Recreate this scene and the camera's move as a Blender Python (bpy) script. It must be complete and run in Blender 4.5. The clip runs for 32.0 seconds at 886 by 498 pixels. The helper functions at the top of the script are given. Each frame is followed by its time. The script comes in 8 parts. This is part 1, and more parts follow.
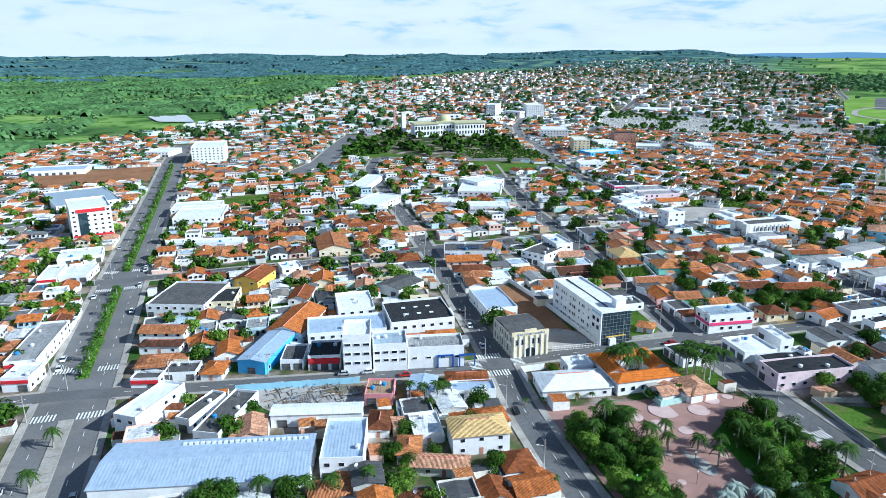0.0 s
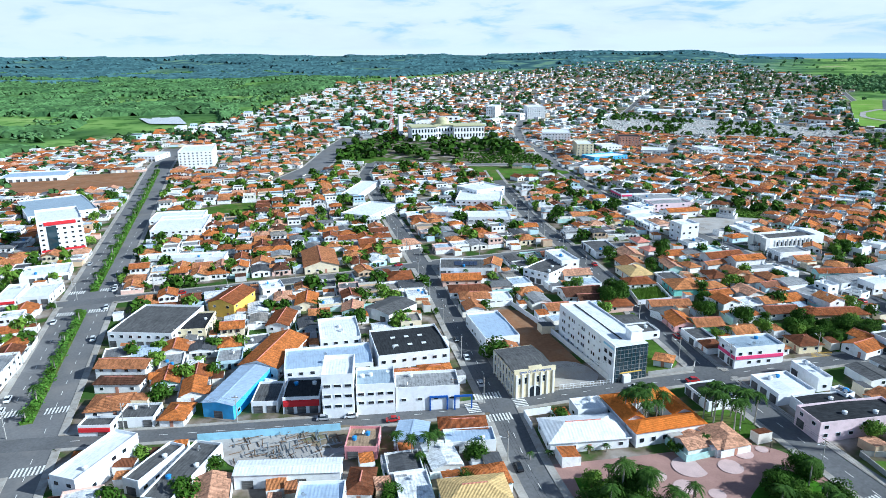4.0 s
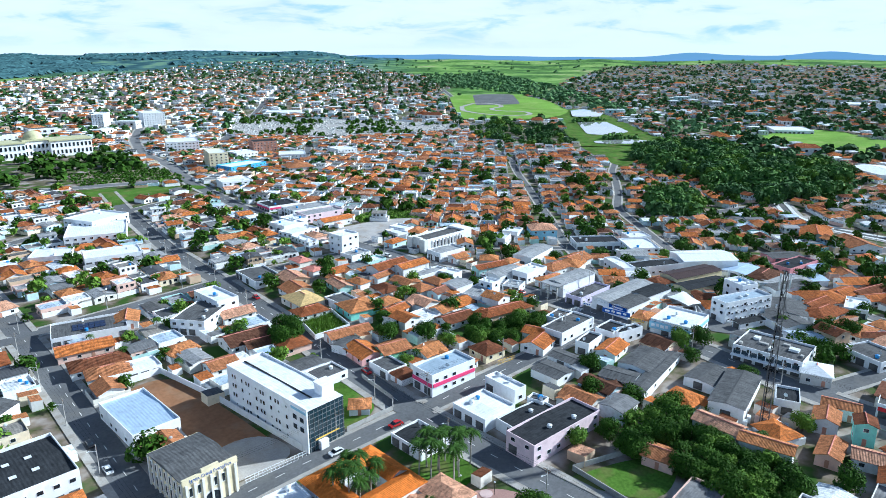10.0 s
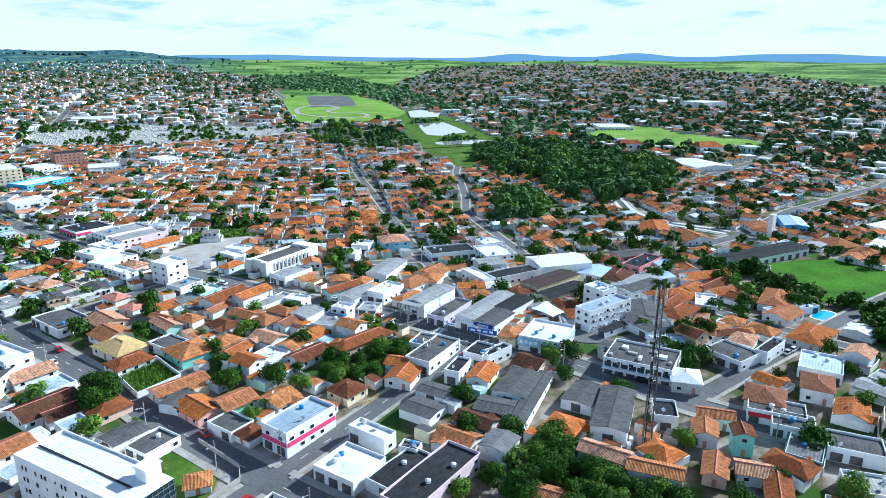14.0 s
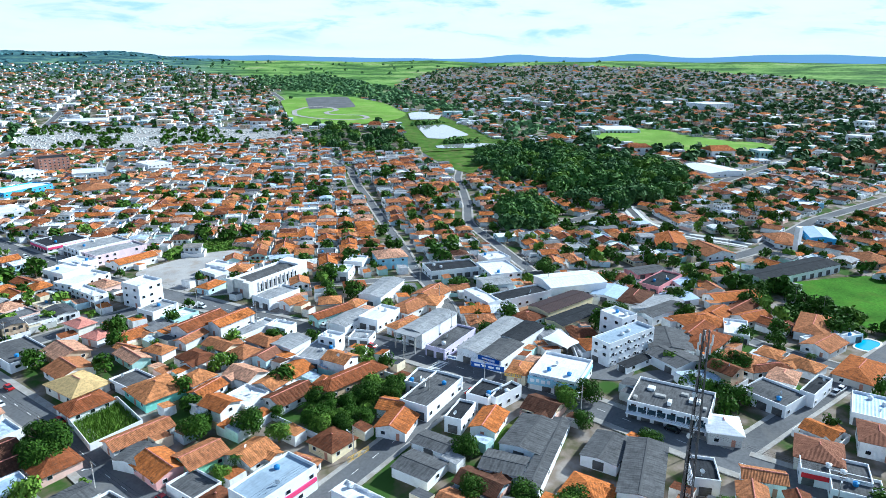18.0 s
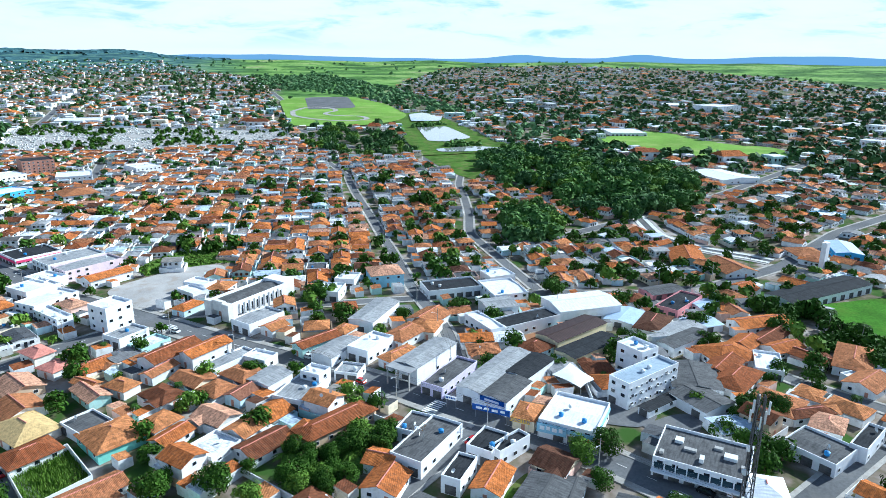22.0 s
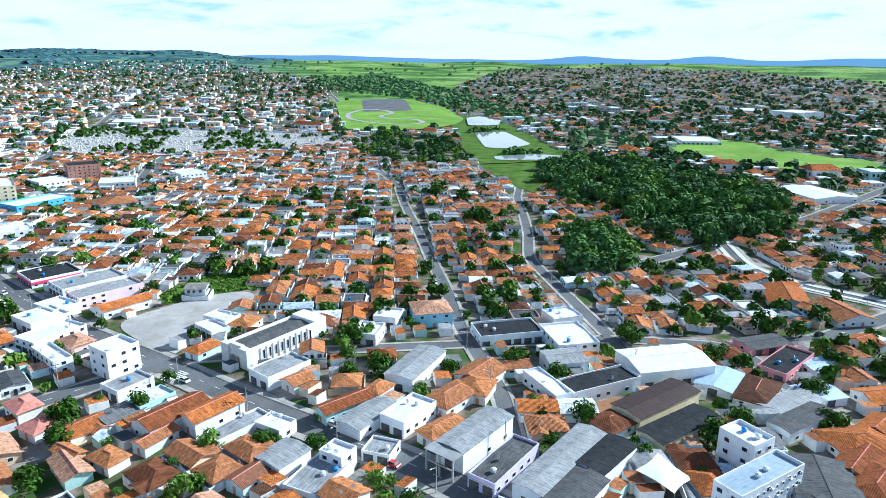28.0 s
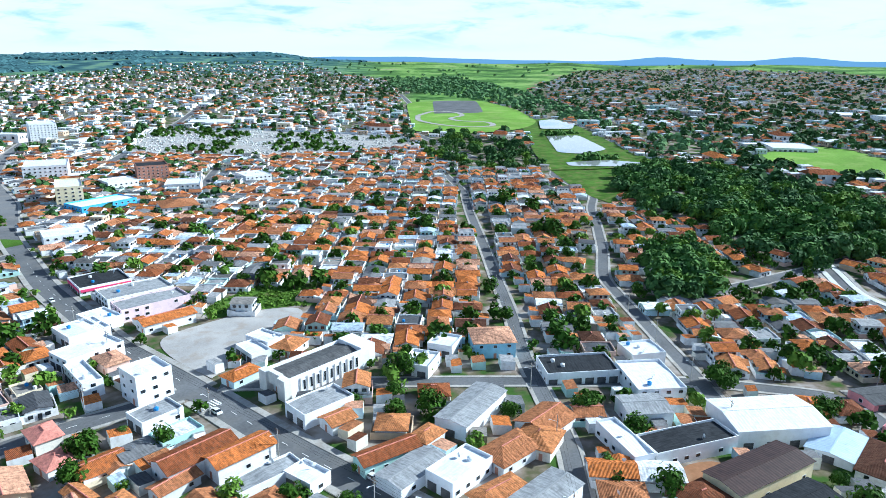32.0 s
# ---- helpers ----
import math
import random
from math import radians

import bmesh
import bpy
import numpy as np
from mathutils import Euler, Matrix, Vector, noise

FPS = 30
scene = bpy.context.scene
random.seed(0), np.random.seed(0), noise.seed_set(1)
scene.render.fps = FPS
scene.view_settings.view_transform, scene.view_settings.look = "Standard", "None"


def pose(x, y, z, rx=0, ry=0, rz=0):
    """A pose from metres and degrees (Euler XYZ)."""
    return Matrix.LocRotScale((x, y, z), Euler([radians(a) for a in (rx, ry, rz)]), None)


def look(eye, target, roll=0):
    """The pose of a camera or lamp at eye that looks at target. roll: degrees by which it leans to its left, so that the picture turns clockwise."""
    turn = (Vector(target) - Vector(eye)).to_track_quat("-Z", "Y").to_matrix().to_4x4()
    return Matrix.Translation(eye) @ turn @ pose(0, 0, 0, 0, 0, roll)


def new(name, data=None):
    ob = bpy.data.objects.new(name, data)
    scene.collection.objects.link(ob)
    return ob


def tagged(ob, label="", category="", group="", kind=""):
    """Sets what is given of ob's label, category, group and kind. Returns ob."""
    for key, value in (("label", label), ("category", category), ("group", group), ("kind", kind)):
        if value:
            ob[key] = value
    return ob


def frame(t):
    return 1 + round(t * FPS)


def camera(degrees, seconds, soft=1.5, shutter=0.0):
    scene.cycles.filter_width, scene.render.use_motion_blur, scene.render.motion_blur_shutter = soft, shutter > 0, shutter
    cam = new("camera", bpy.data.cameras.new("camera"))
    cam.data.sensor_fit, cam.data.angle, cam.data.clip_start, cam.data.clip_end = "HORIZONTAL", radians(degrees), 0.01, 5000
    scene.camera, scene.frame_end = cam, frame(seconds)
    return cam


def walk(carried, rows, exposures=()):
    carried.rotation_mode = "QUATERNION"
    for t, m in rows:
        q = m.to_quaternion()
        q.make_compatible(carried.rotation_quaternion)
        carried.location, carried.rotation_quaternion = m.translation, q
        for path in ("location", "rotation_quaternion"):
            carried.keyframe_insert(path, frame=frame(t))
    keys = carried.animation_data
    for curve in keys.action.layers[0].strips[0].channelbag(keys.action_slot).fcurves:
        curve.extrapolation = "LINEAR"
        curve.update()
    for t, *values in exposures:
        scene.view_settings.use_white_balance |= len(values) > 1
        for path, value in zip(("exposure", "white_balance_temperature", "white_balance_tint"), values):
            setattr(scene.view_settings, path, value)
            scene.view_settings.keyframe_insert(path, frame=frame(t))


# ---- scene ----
cam = camera(67.3, 32.0, 0.5)
PATH = [
    (0, (-7.197, -6.883, 104.225), (-6.574, -5.068, 103.663), -0.3),
    (1, (-4.555, -0.332, 104.517), (-3.931, 1.482, 103.952), -0.2),
    (2, (-1.674, 6.33, 104.596), (-1.049, 8.144, 104.032), -0.3),
    (3, (1.146, 12.484, 104.43), (1.77, 14.299, 103.868), -0.3),
    (3.5, (2.621, 15.769, 104.362), (3.244, 17.584, 103.801), -0.3),
    (5.5, (8.295, 28.892, 104.525), (8.939, 30.7, 103.963), -0.2),
    (6, (9.91, 32.214, 104.488), (10.591, 34.008, 103.925), -0.2),
    (6.5, (11.154, 35.919, 104.491), (11.897, 37.689, 103.928), -0.1),
    (7, (12.28, 39.32, 104.572), (13.083, 41.062, 104.008), -0.0),
    (7.5, (13.801, 42.815, 104.483), (14.67, 44.525, 103.919), 0.0),
    (8, (15.723, 46.263, 104.326), (16.71, 47.909, 103.761), 0.0),
    (8.5, (17.8, 49.724, 104.213), (18.927, 51.277, 103.649), 0.0),
    (9, (19.643, 52.854, 104.149), (20.895, 54.309, 103.586), -0.0),
    (9.5, (21.367, 55.96, 104.231), (22.741, 57.3, 103.668), -0.1),
    (10, (23.526, 59.077, 103.974), (24.997, 60.31, 103.412), -0.0),
    (10.5, (26.043, 62.08, 103.719), (27.601, 63.201, 103.158), -0.0),
    (11, (28.298, 64.736, 103.512), (29.929, 65.749, 102.954), 0.1),
    (11.5, (30.58, 67.033, 103.568), (32.262, 67.961, 103.011), 0.1),
    (12, (33.188, 68.985, 103.677), (34.898, 69.859, 103.12), 0.1),
    (12.5, (35.857, 71.074, 103.924), (37.58, 71.922, 103.366), 0.1),
    (13, (38.5, 73.039, 104.034), (40.224, 73.885, 103.474), 0.1),
    (14, (43.667, 76.577, 104.069), (45.392, 77.421, 103.509), 0.2),
    (14.5, (46.575, 78.308, 104.036), (48.3, 79.152, 103.478), 0.3),
    (16.5, (59.719, 84.466, 103.67), (61.443, 85.312, 103.113), 0.1),
    (17, (62.973, 86.029, 103.57), (64.697, 86.875, 103.013), 0.2),
    (18, (69.323, 88.905, 103.672), (71.047, 89.752, 103.114), 0.2),
    (19, (75.202, 91.888, 103.375), (76.927, 92.733, 102.819), 0.2),
    (20, (80.798, 94.175, 103.515), (82.521, 95.024, 102.96), 0.3),
    (21, (87.111, 96.762, 103.749), (88.833, 97.612, 103.191), 0.3),
    (22, (93.19, 99.724, 103.864), (94.912, 100.574, 103.306), 0.5),
    (23, (99.569, 103.438, 103.783), (101.295, 104.283, 103.228), 0.5),
    (25, (113.19, 110.139, 104.255), (114.841, 111.122, 103.7), 0.4),
    (28, (131.487, 119.716, 105.105), (133.131, 120.71, 104.548), 0.6),
    (30, (144.339, 126.045, 104.86), (145.933, 127.118, 104.304), 0.5),
    (32, (155.575, 132.747, 104.401), (157.103, 133.911, 103.846), 0.5),
]
walk(cam, [(t, look(eye, target, roll)) for t, eye, target, roll in PATH], [(0, 0.45, 5380, 3), (9, 0.56, 5320, 3), (15, 0.70, 5310, 2), (32, 0.74, 5300, 2)])

# ---- daylight ----
SUN_AZ, SUN_EL = 124.0, 30.0
world = bpy.data.worlds.new("world")
scene.world = world
world.use_nodes = True
wn, wl = world.node_tree.nodes, world.node_tree.links
wn.clear()
w_out = wn.new("ShaderNodeOutputWorld")
w_bg = wn.new("ShaderNodeBackground")
w_sky = wn.new("ShaderNodeTexSky")
w_sky.sky_type, w_sky.sun_disc = "NISHITA", False
w_sky.sun_elevation, w_sky.sun_rotation = radians(SUN_EL), radians(SUN_AZ)
w_sky.air_density, w_sky.dust_density, w_sky.ozone_density = 1.0, 0.4, 1.5
w_geo = wn.new("ShaderNodeTexCoord")
w_map = wn.new("ShaderNodeMapping")
w_map.inputs["Scale"].default_value = (1.0, 1.0, 4.4)
wl.new(w_geo.outputs["Generated"], w_map.inputs["Vector"])
w_noise = wn.new("ShaderNodeTexNoise")
w_noise.inputs["Scale"].default_value = 6.5
w_noise.inputs["Detail"].default_value = 9.0
w_noise.inputs["Roughness"].default_value = 0.58
w_noise.inputs["Distortion"].default_value = 0.25
wl.new(w_map.outputs["Vector"], w_noise.inputs["Vector"])
w_ramp = wn.new("ShaderNodeValToRGB")
w_ramp.color_ramp.elements[0].color = (0.88, 0.88, 0.88, 1)
w_ramp.color_ramp.elements[0].position, w_ramp.color_ramp.elements[1].position = 0.40, 0.52
wl.new(w_noise.outputs["Fac"], w_ramp.inputs["Fac"])
w_mix = wn.new("ShaderNodeMix")
w_mix.data_type = "RGBA"
w_shade = wn.new("ShaderNodeTexNoise")
w_shade.inputs["Scale"].default_value = 9.0
w_shade.inputs["Detail"].default_value = 9.0
w_shade.inputs["Roughness"].default_value = 0.56
w_shade.inputs["Distortion"].default_value = 0.35
wl.new(w_map.outputs["Vector"], w_shade.inputs["Vector"])
w_cloud = wn.new("ShaderNodeValToRGB")
w_cloud.color_ramp.elements[0].position, w_cloud.color_ramp.elements[1].position = 0.36, 0.58
w_mid = w_cloud.color_ramp.elements.new(0.46)
w_mid.color = (8.1, 8.6, 9.4, 1)
w_cloud.color_ramp.elements[0].color = (4.9, 6.9, 9.3, 1)
w_cloud.color_ramp.elements[2].color = (8.5, 8.9, 9.5, 1)
wl.new(w_shade.outputs["Fac"], w_cloud.inputs["Fac"])
w_sep, w_low, w_cover = wn.new("ShaderNodeSeparateXYZ"), wn.new("ShaderNodeMapRange"), wn.new("ShaderNodeMath")
wl.new(w_geo.outputs["Generated"], w_sep.inputs["Vector"])
wl.new(w_sep.outputs["Z"], w_low.inputs["Value"])
w_low.inputs["From Min"].default_value, w_low.inputs["From Max"].default_value = 0.10, 0.34
w_low.inputs["To Min"].default_value, w_low.inputs["To Max"].default_value = 1.0, 0.08
w_cover.operation = "MULTIPLY"
wl.new(w_ramp.outputs["Color"], w_cover.inputs[0])
wl.new(w_low.outputs["Result"], w_cover.inputs[1])
w_rim, w_most = wn.new("ShaderNodeMapRange"), wn.new("ShaderNodeMath")
wl.new(w_sep.outputs["Z"], w_rim.inputs["Value"])
w_rim.inputs["From Min"].default_value, w_rim.inputs["From Max"].default_value = 0.006, 0.03
w_rim.inputs["To Min"].default_value, w_rim.inputs["To Max"].default_value = 1.0, 0.0
w_most.operation = "MAXIMUM"
wl.new(w_cover.outputs[0], w_most.inputs[0])
wl.new(w_rim.outputs["Result"], w_most.inputs[1])
wl.new(w_most.outputs[0], w_mix.inputs["Factor"])
wl.new(w_sky.outputs["Color"], w_mix.inputs["A"])
w_haze, w_veil = wn.new("ShaderNodeMapRange"), wn.new("ShaderNodeMix")
w_haze.inputs["From Min"].default_value, w_haze.inputs["From Max"].default_value = 0.006, 0.032
w_haze.inputs["To Min"].default_value, w_haze.inputs["To Max"].default_value = 1.0, 0.0
wl.new(w_sep.outputs["Z"], w_haze.inputs["Value"])
w_veil.data_type = "RGBA"
w_veil.inputs["B"].default_value = (8.3, 8.9, 9.6, 1)
wl.new(w_haze.outputs["Result"], w_veil.inputs["Factor"])
wl.new(w_cloud.outputs["Color"], w_veil.inputs["A"])
wl.new(w_veil.outputs["Result"], w_mix.inputs["B"])
wl.new(w_mix.outputs["Result"], w_bg.inputs["Color"])
w_bg.inputs["Strength"].default_value = 0.075
wl.new(w_bg.outputs["Background"], w_out.inputs["Surface"])

sun_data = bpy.data.lights.new("sun", "SUN")
sun_data.energy, sun_data.angle, sun_data.color = 5.0, radians(0.53), (1.0, 0.96, 0.88)
sun = new("sun", sun_data)
_sd = Vector((math.sin(radians(SUN_AZ)) * math.cos(radians(SUN_EL)), math.cos(radians(SUN_AZ)) * math.cos(radians(SUN_EL)), math.sin(radians(SUN_EL))))
sun.matrix_world = look(tuple(_sd * 400 + Vector((150, 200, 0))), (150, 200, 0))

# ---- materials ----
MATS = {}


def material(name, color, rough=0.8, metal=0.0, vary=0.12, scale=0.6, fine=6.0, bump=0.15, rand=None, coord="Object", tint=None, stain=0.0, island=False):
    """Painted, plastered or mineral surface: two scales of noise over a base colour, bump, and a spread of colours between objects."""
    m = bpy.data.materials.new(name)
    m.use_nodes = True
    n, l = m.node_tree.nodes, m.node_tree.links
    b = n["Principled BSDF"]
    b.inputs["Roughness"].default_value, b.inputs["Metallic"].default_value = rough, metal
    b.inputs["Specular IOR Level"].default_value = 0.03 if rough >= 0.85 else 0.25
    tc = n.new("ShaderNodeTexCoord")
    big, small = n.new("ShaderNodeTexNoise"), n.new("ShaderNodeTexNoise")
    big.inputs["Scale"].default_value, small.inputs["Scale"].default_value = scale, fine
    big.inputs["Detail"].default_value, small.inputs["Detail"].default_value = 5, 4
    for t in (big, small):
        l.new(tc.outputs[coord], t.inputs["Vector"])
    base = n.new("ShaderNodeRGB")
    base.outputs[0].default_value = (*color, 1)
    col = base.outputs[0]
    if rand:
        info, ramp = n.new("ShaderNodeNewGeometry" if island else "ShaderNodeObjectInfo"), n.new("ShaderNodeValToRGB")
        ramp.color_ramp.interpolation = "CONSTANT"
        while len(ramp.color_ramp.elements) < len(rand):
            ramp.color_ramp.elements.new(0.5)
        for i, (pos, c) in enumerate(rand):
            ramp.color_ramp.elements[i].position = pos
            ramp.color_ramp.elements[i].color = (*c, 1)
        l.new(info.outputs["Random Per Island" if island else "Random"], ramp.inputs["Fac"])
        col = ramp.outputs["Color"]
    for tex, amount in ((big, vary), (small, vary * 0.7)):
        mr = n.new("ShaderNodeMapRange")
        mr.inputs["From Min"].default_value, mr.inputs["From Max"].default_value = 0.3, 0.7
        mr.inputs["To Min"].default_value, mr.inputs["To Max"].default_value = 1 - amount, 1 + amount
        l.new(tex.outputs["Fac"], mr.inputs["Value"])
        mul = n.new("ShaderNodeMix")
        mul.data_type, mul.blend_type = "RGBA", "MULTIPLY"
        mul.inputs["Factor"].default_value = 1.0
        l.new(col, mul.inputs["A"])
        l.new(mr.outputs["Result"], mul.inputs["B"])
        col = mul.outputs["Result"]
    if tint:
        tn, tr, tm = n.new("ShaderNodeTexNoise"), n.new("ShaderNodeValToRGB"), n.new("ShaderNodeMix")
        tm.data_type = "RGBA"
        tn.inputs["Scale"].default_value, tn.inputs["Detail"].default_value = scale * 2.3, 8
        tr.color_ramp.elements[0].position, tr.color_ramp.elements[1].position = 0.5, 0.68
        l.new(tc.outputs[coord], tn.inputs["Vector"])
        l.new(tn.outputs["Fac"], tr.inputs["Fac"])
        sm = n.new("ShaderNodeMath")
        sm.operation = "MULTIPLY"
        sm.inputs[1].default_value = stain or 0.5
        l.new(tr.outputs["Color"], sm.inputs[0])
        l.new(sm.outputs[0], tm.inputs["Factor"])
        l.new(col, tm.inputs["A"])
        tm.inputs["B"].default_value = (*tint, 1)
        col = tm.outputs["Result"]
    l.new(col, b.inputs["Base Color"])
    if bump:
        bp = n.new("ShaderNodeBump")
        bp.inputs["Strength"].default_value, bp.inputs["Distance"].default_value = bump, 0.05
        l.new(small.outputs["Fac"], bp.inputs["Height"])
        l.new(bp.outputs["Normal"], b.inputs["Normal"])
    MATS[name] = m
    return m


def streaked(m, amount):
    """Dark weather streaks and mossy courses over a roof material."""
    n, l = m.node_tree.nodes, m.node_tree.links
    b = n["Principled BSDF"]
    src = b.inputs["Base Color"].links[0].from_socket
    tc = n.new("ShaderNodeTexCoord")
    for stretch, lo, hi, low in (((1.9, 0.35, 1.0), 0.44, 0.62, 1 - amount), ((0.5, 3.4, 1.0), 0.50, 0.66, 1 - amount * 0.6)):
        mp, tx, mr, mx = n.new("ShaderNodeMapping"), n.new("ShaderNodeTexNoise"), n.new("ShaderNodeMapRange"), n.new("ShaderNodeMix")
        mp.inputs["Scale"].default_value = stretch
        tx.inputs["Scale"].default_value, tx.inputs["Detail"].default_value = 1.0, 4
        mr.inputs["From Min"].default_value, mr.inputs["From Max"].default_value = lo, hi
        mr.inputs["To Min"].default_value, mr.inputs["To Max"].default_value = 1.0, low
        mx.data_type, mx.blend_type = "RGBA", "MULTIPLY"
        mx.inputs["Factor"].default_value = 1.0
        l.new(tc.outputs["Object"], mp.inputs["Vector"])
        l.new(mp.outputs["Vector"], tx.inputs["Vector"])
        l.new(tx.outputs["Fac"], mr.inputs["Value"])
        l.new(src, mx.inputs["A"])
        l.new(mr.outputs["Result"], mx.inputs["B"])
        src = mx.outputs["Result"]
    l.new(src, b.inputs["Base Color"])
    return m


def ribbed(m, spacing, strength, axis="X"):
    """Adds the ribs of roof tiles or corrugated sheets to a material, along the ridge."""
    n, l = m.node_tree.nodes, m.node_tree.links
    b = n["Principled BSDF"]
    tc, wv, bp = n.new("ShaderNodeTexCoord"), n.new("ShaderNodeTexWave"), n.new("ShaderNodeBump")
    wv.wave_type, wv.bands_direction = "BANDS", axis
    wv.inputs["Scale"].default_value = 0.314 / spacing
    wv.inputs["Distortion"].default_value = 0.4
    l.new(tc.outputs["Object"], wv.inputs["Vector"])
    bp.inputs["Strength"].default_value, bp.inputs["Distance"].default_value = strength, 0.08
    l.new(wv.outputs["Fac"], bp.inputs["Height"])
    l.new(bp.outputs["Normal"], b.inputs["Normal"])
    return m


WHITE = (0.84, 0.85, 0.87)
material("paint_white", WHITE, 0.7, vary=0.05, tint=(0.42, 0.40, 0.37), stain=0.2, scale=0.25)
HOUSE_PAINTS = [(0.0, (0.84, 0.84, 0.84)), (0.64, (0.76, 0.72, 0.64)), (0.69, (0.68, 0.70, 0.72)), (0.72, (0.78, 0.68, 0.50)), (0.76, (0.46, 0.68, 0.64)),
               (0.80, (0.74, 0.50, 0.42)), (0.85, (0.56, 0.56, 0.54)), (0.90, (0.60, 0.44, 0.30)), (0.95, (0.55, 0.72, 0.80))]
for nm, isl in (("paint_house", False), ("paint_houses", True)):
    material(nm, WHITE, 0.75, vary=0.08, tint=(0.40, 0.36, 0.30), stain=0.3, scale=0.35, rand=HOUSE_PAINTS, island=isl)
for nm, c in (("cream", (0.76, 0.66, 0.44)), ("yellow", (0.80, 0.52, 0.10)), ("red", (0.60, 0.03, 0.04)), ("blue", (0.10, 0.42, 0.78)), ("lightblue", (0.34, 0.60, 0.76)),
              ("pink", (0.72, 0.30, 0.32)), ("palepink", (0.78, 0.62, 0.66)), ("pinkwash", (0.75, 0.42, 0.40)), ("green", (0.30, 0.62, 0.42)), ("turquoise", (0.28, 0.68, 0.58)),
              ("lilac", (0.66, 0.60, 0.78)), ("brick", (0.48, 0.24, 0.17)), ("deepblue", (0.02, 0.09, 0.36)), ("magenta", (0.78, 0.07, 0.20))):
    material("paint_" + nm, c, 0.7, vary=0.08, tint=(c[0] * 0.5, c[1] * 0.5, c[2] * 0.5), stain=0.25, scale=0.3)
TILE = [(0.0, (0.60, 0.200, 0.056)), (0.18, (0.48, 0.160, 0.050)), (0.34, (0.30, 0.100, 0.040)), (0.46, (0.58, 0.24, 0.095)), (0.62, (0.20, 0.076, 0.039)), (0.72, (0.48, 0.20, 0.090)), (0.86, (0.13, 0.062, 0.040)), (0.90, (0.66, 0.36, 0.23))]
for nm, isl in (("tile_roof", False), ("tile_roofs", True)):
    streaked(ribbed(material(nm, (0.5, 0.16, 0.06), 0.85, vary=0.24, scale=0.7, fine=5.0, rand=TILE, tint=(0.13, 0.08, 0.055), stain=0.6, island=isl), 0.32, 0.9), 0.3)
for nm, c in (("bright", (0.62, 0.185, 0.035)), ("ochre", (0.62, 0.44, 0.20)), ("salmon", (0.66, 0.27, 0.21)), ("brown", (0.26, 0.12, 0.075))):
    ribbed(material("tile_" + nm, c, 0.85, vary=0.18, scale=0.7, tint=(c[0] * 0.45, c[1] * 0.45, c[2] * 0.45), stain=0.5), 0.32, 0.9)
for nm, c, r, mt in (("white", (0.80, 0.82, 0.84), 0.5, 0.0), ("grey", (0.13, 0.13, 0.132), 0.85, 0.0), ("lightgrey", (0.36, 0.365, 0.37), 0.7, 0.0), ("dark", (0.045, 0.048, 0.053), 0.85, 0.0), ("bluegrey", (0.34, 0.42, 0.50), 0.6, 0.0),
                     ("bluemetal", (0.50, 0.62, 0.78), 0.42, 0.25), ("brownmetal", (0.055, 0.028, 0.024), 0.6, 0.0), ("dirt", (0.42, 0.30, 0.20), 0.95, 0.0)):
    pale = nm in ("white", "bluemetal", "bluegrey")
    ribbed(material("roof_" + nm, c, r, mt, vary=0.05 if pale else 0.14, scale=0.25, fine=2.5, tint=(c[0] * 0.6, c[1] * 0.6, c[2] * 0.6), stain=0.34 if pale else 0.6), 0.9, 0.35)
    streaked(MATS["roof_" + nm], 0.12 if pale else 0.28)
SHEETS = [(0.0, (0.19, 0.19, 0.195)), (0.22, (0.34, 0.34, 0.345)), (0.42, (0.80, 0.82, 0.84)), (0.62, (0.09, 0.092, 0.10)), (0.78, (0.50, 0.60, 0.72)), (0.87, (0.30, 0.275, 0.245)), (0.94, (0.13, 0.125, 0.12))]
for nm, isl in (("roof_mixed", False), ("roofs_mixed", True)):
    streaked(ribbed(material(nm, (0.3, 0.3, 0.3), 0.8, vary=0.16, scale=0.3, fine=2.5, tint=(0.10, 0.10, 0.10), stain=0.5, rand=SHEETS, island=isl), 0.9, 0.35), 0.26)
material("asphalt", (0.140, 0.142, 0.147), 0.9, vary=0.2, scale=0.05, fine=1.2, bump=0.1, tint=(0.175, 0.168, 0.158), stain=0.6)
material("asphalt_worn", (0.175, 0.175, 0.178), 0.9, vary=0.16, scale=0.04, fine=1.2, bump=0.1, tint=(0.24, 0.225, 0.21), stain=0.6)
material("pavement", (0.38, 0.36, 0.33), 0.9, vary=0.16, scale=0.15, fine=1.5, tint=(0.24, 0.20, 0.16), stain=0.5)
material("yard_soil", (0.26, 0.21, 0.16), 0.95, vary=0.25, scale=0.04, fine=0.6, tint=(0.10, 0.16, 0.04), stain=0.8)
material("red_soil", (0.27, 0.14, 0.075), 0.95, vary=0.18, scale=0.06, fine=0.8, tint=(0.30, 0.20, 0.13), stain=0.6)
material("gravel", (0.40, 0.38, 0.36), 0.95, vary=0.15, scale=0.08, fine=2.0, tint=(0.30, 0.24, 0.18), stain=0.5)
material("plaza_paving", (0.36, 0.22, 0.19), 0.85, vary=0.12, scale=0.2, fine=3.0)
material("plaza_ring", (0.56, 0.42, 0.40), 0.85, vary=0.1, scale=0.3, fine=3.0)
material("lawn", (0.075, 0.145, 0.022), 0.95, vary=0.35, scale=0.06, fine=1.2, tint=(0.19, 0.16, 0.07), stain=0.6)
material("lush_grass", (0.060, 0.165, 0.014), 0.95, vary=0.35, scale=0.05, fine=0.9, tint=(0.09, 0.15, 0.02), stain=0.5)
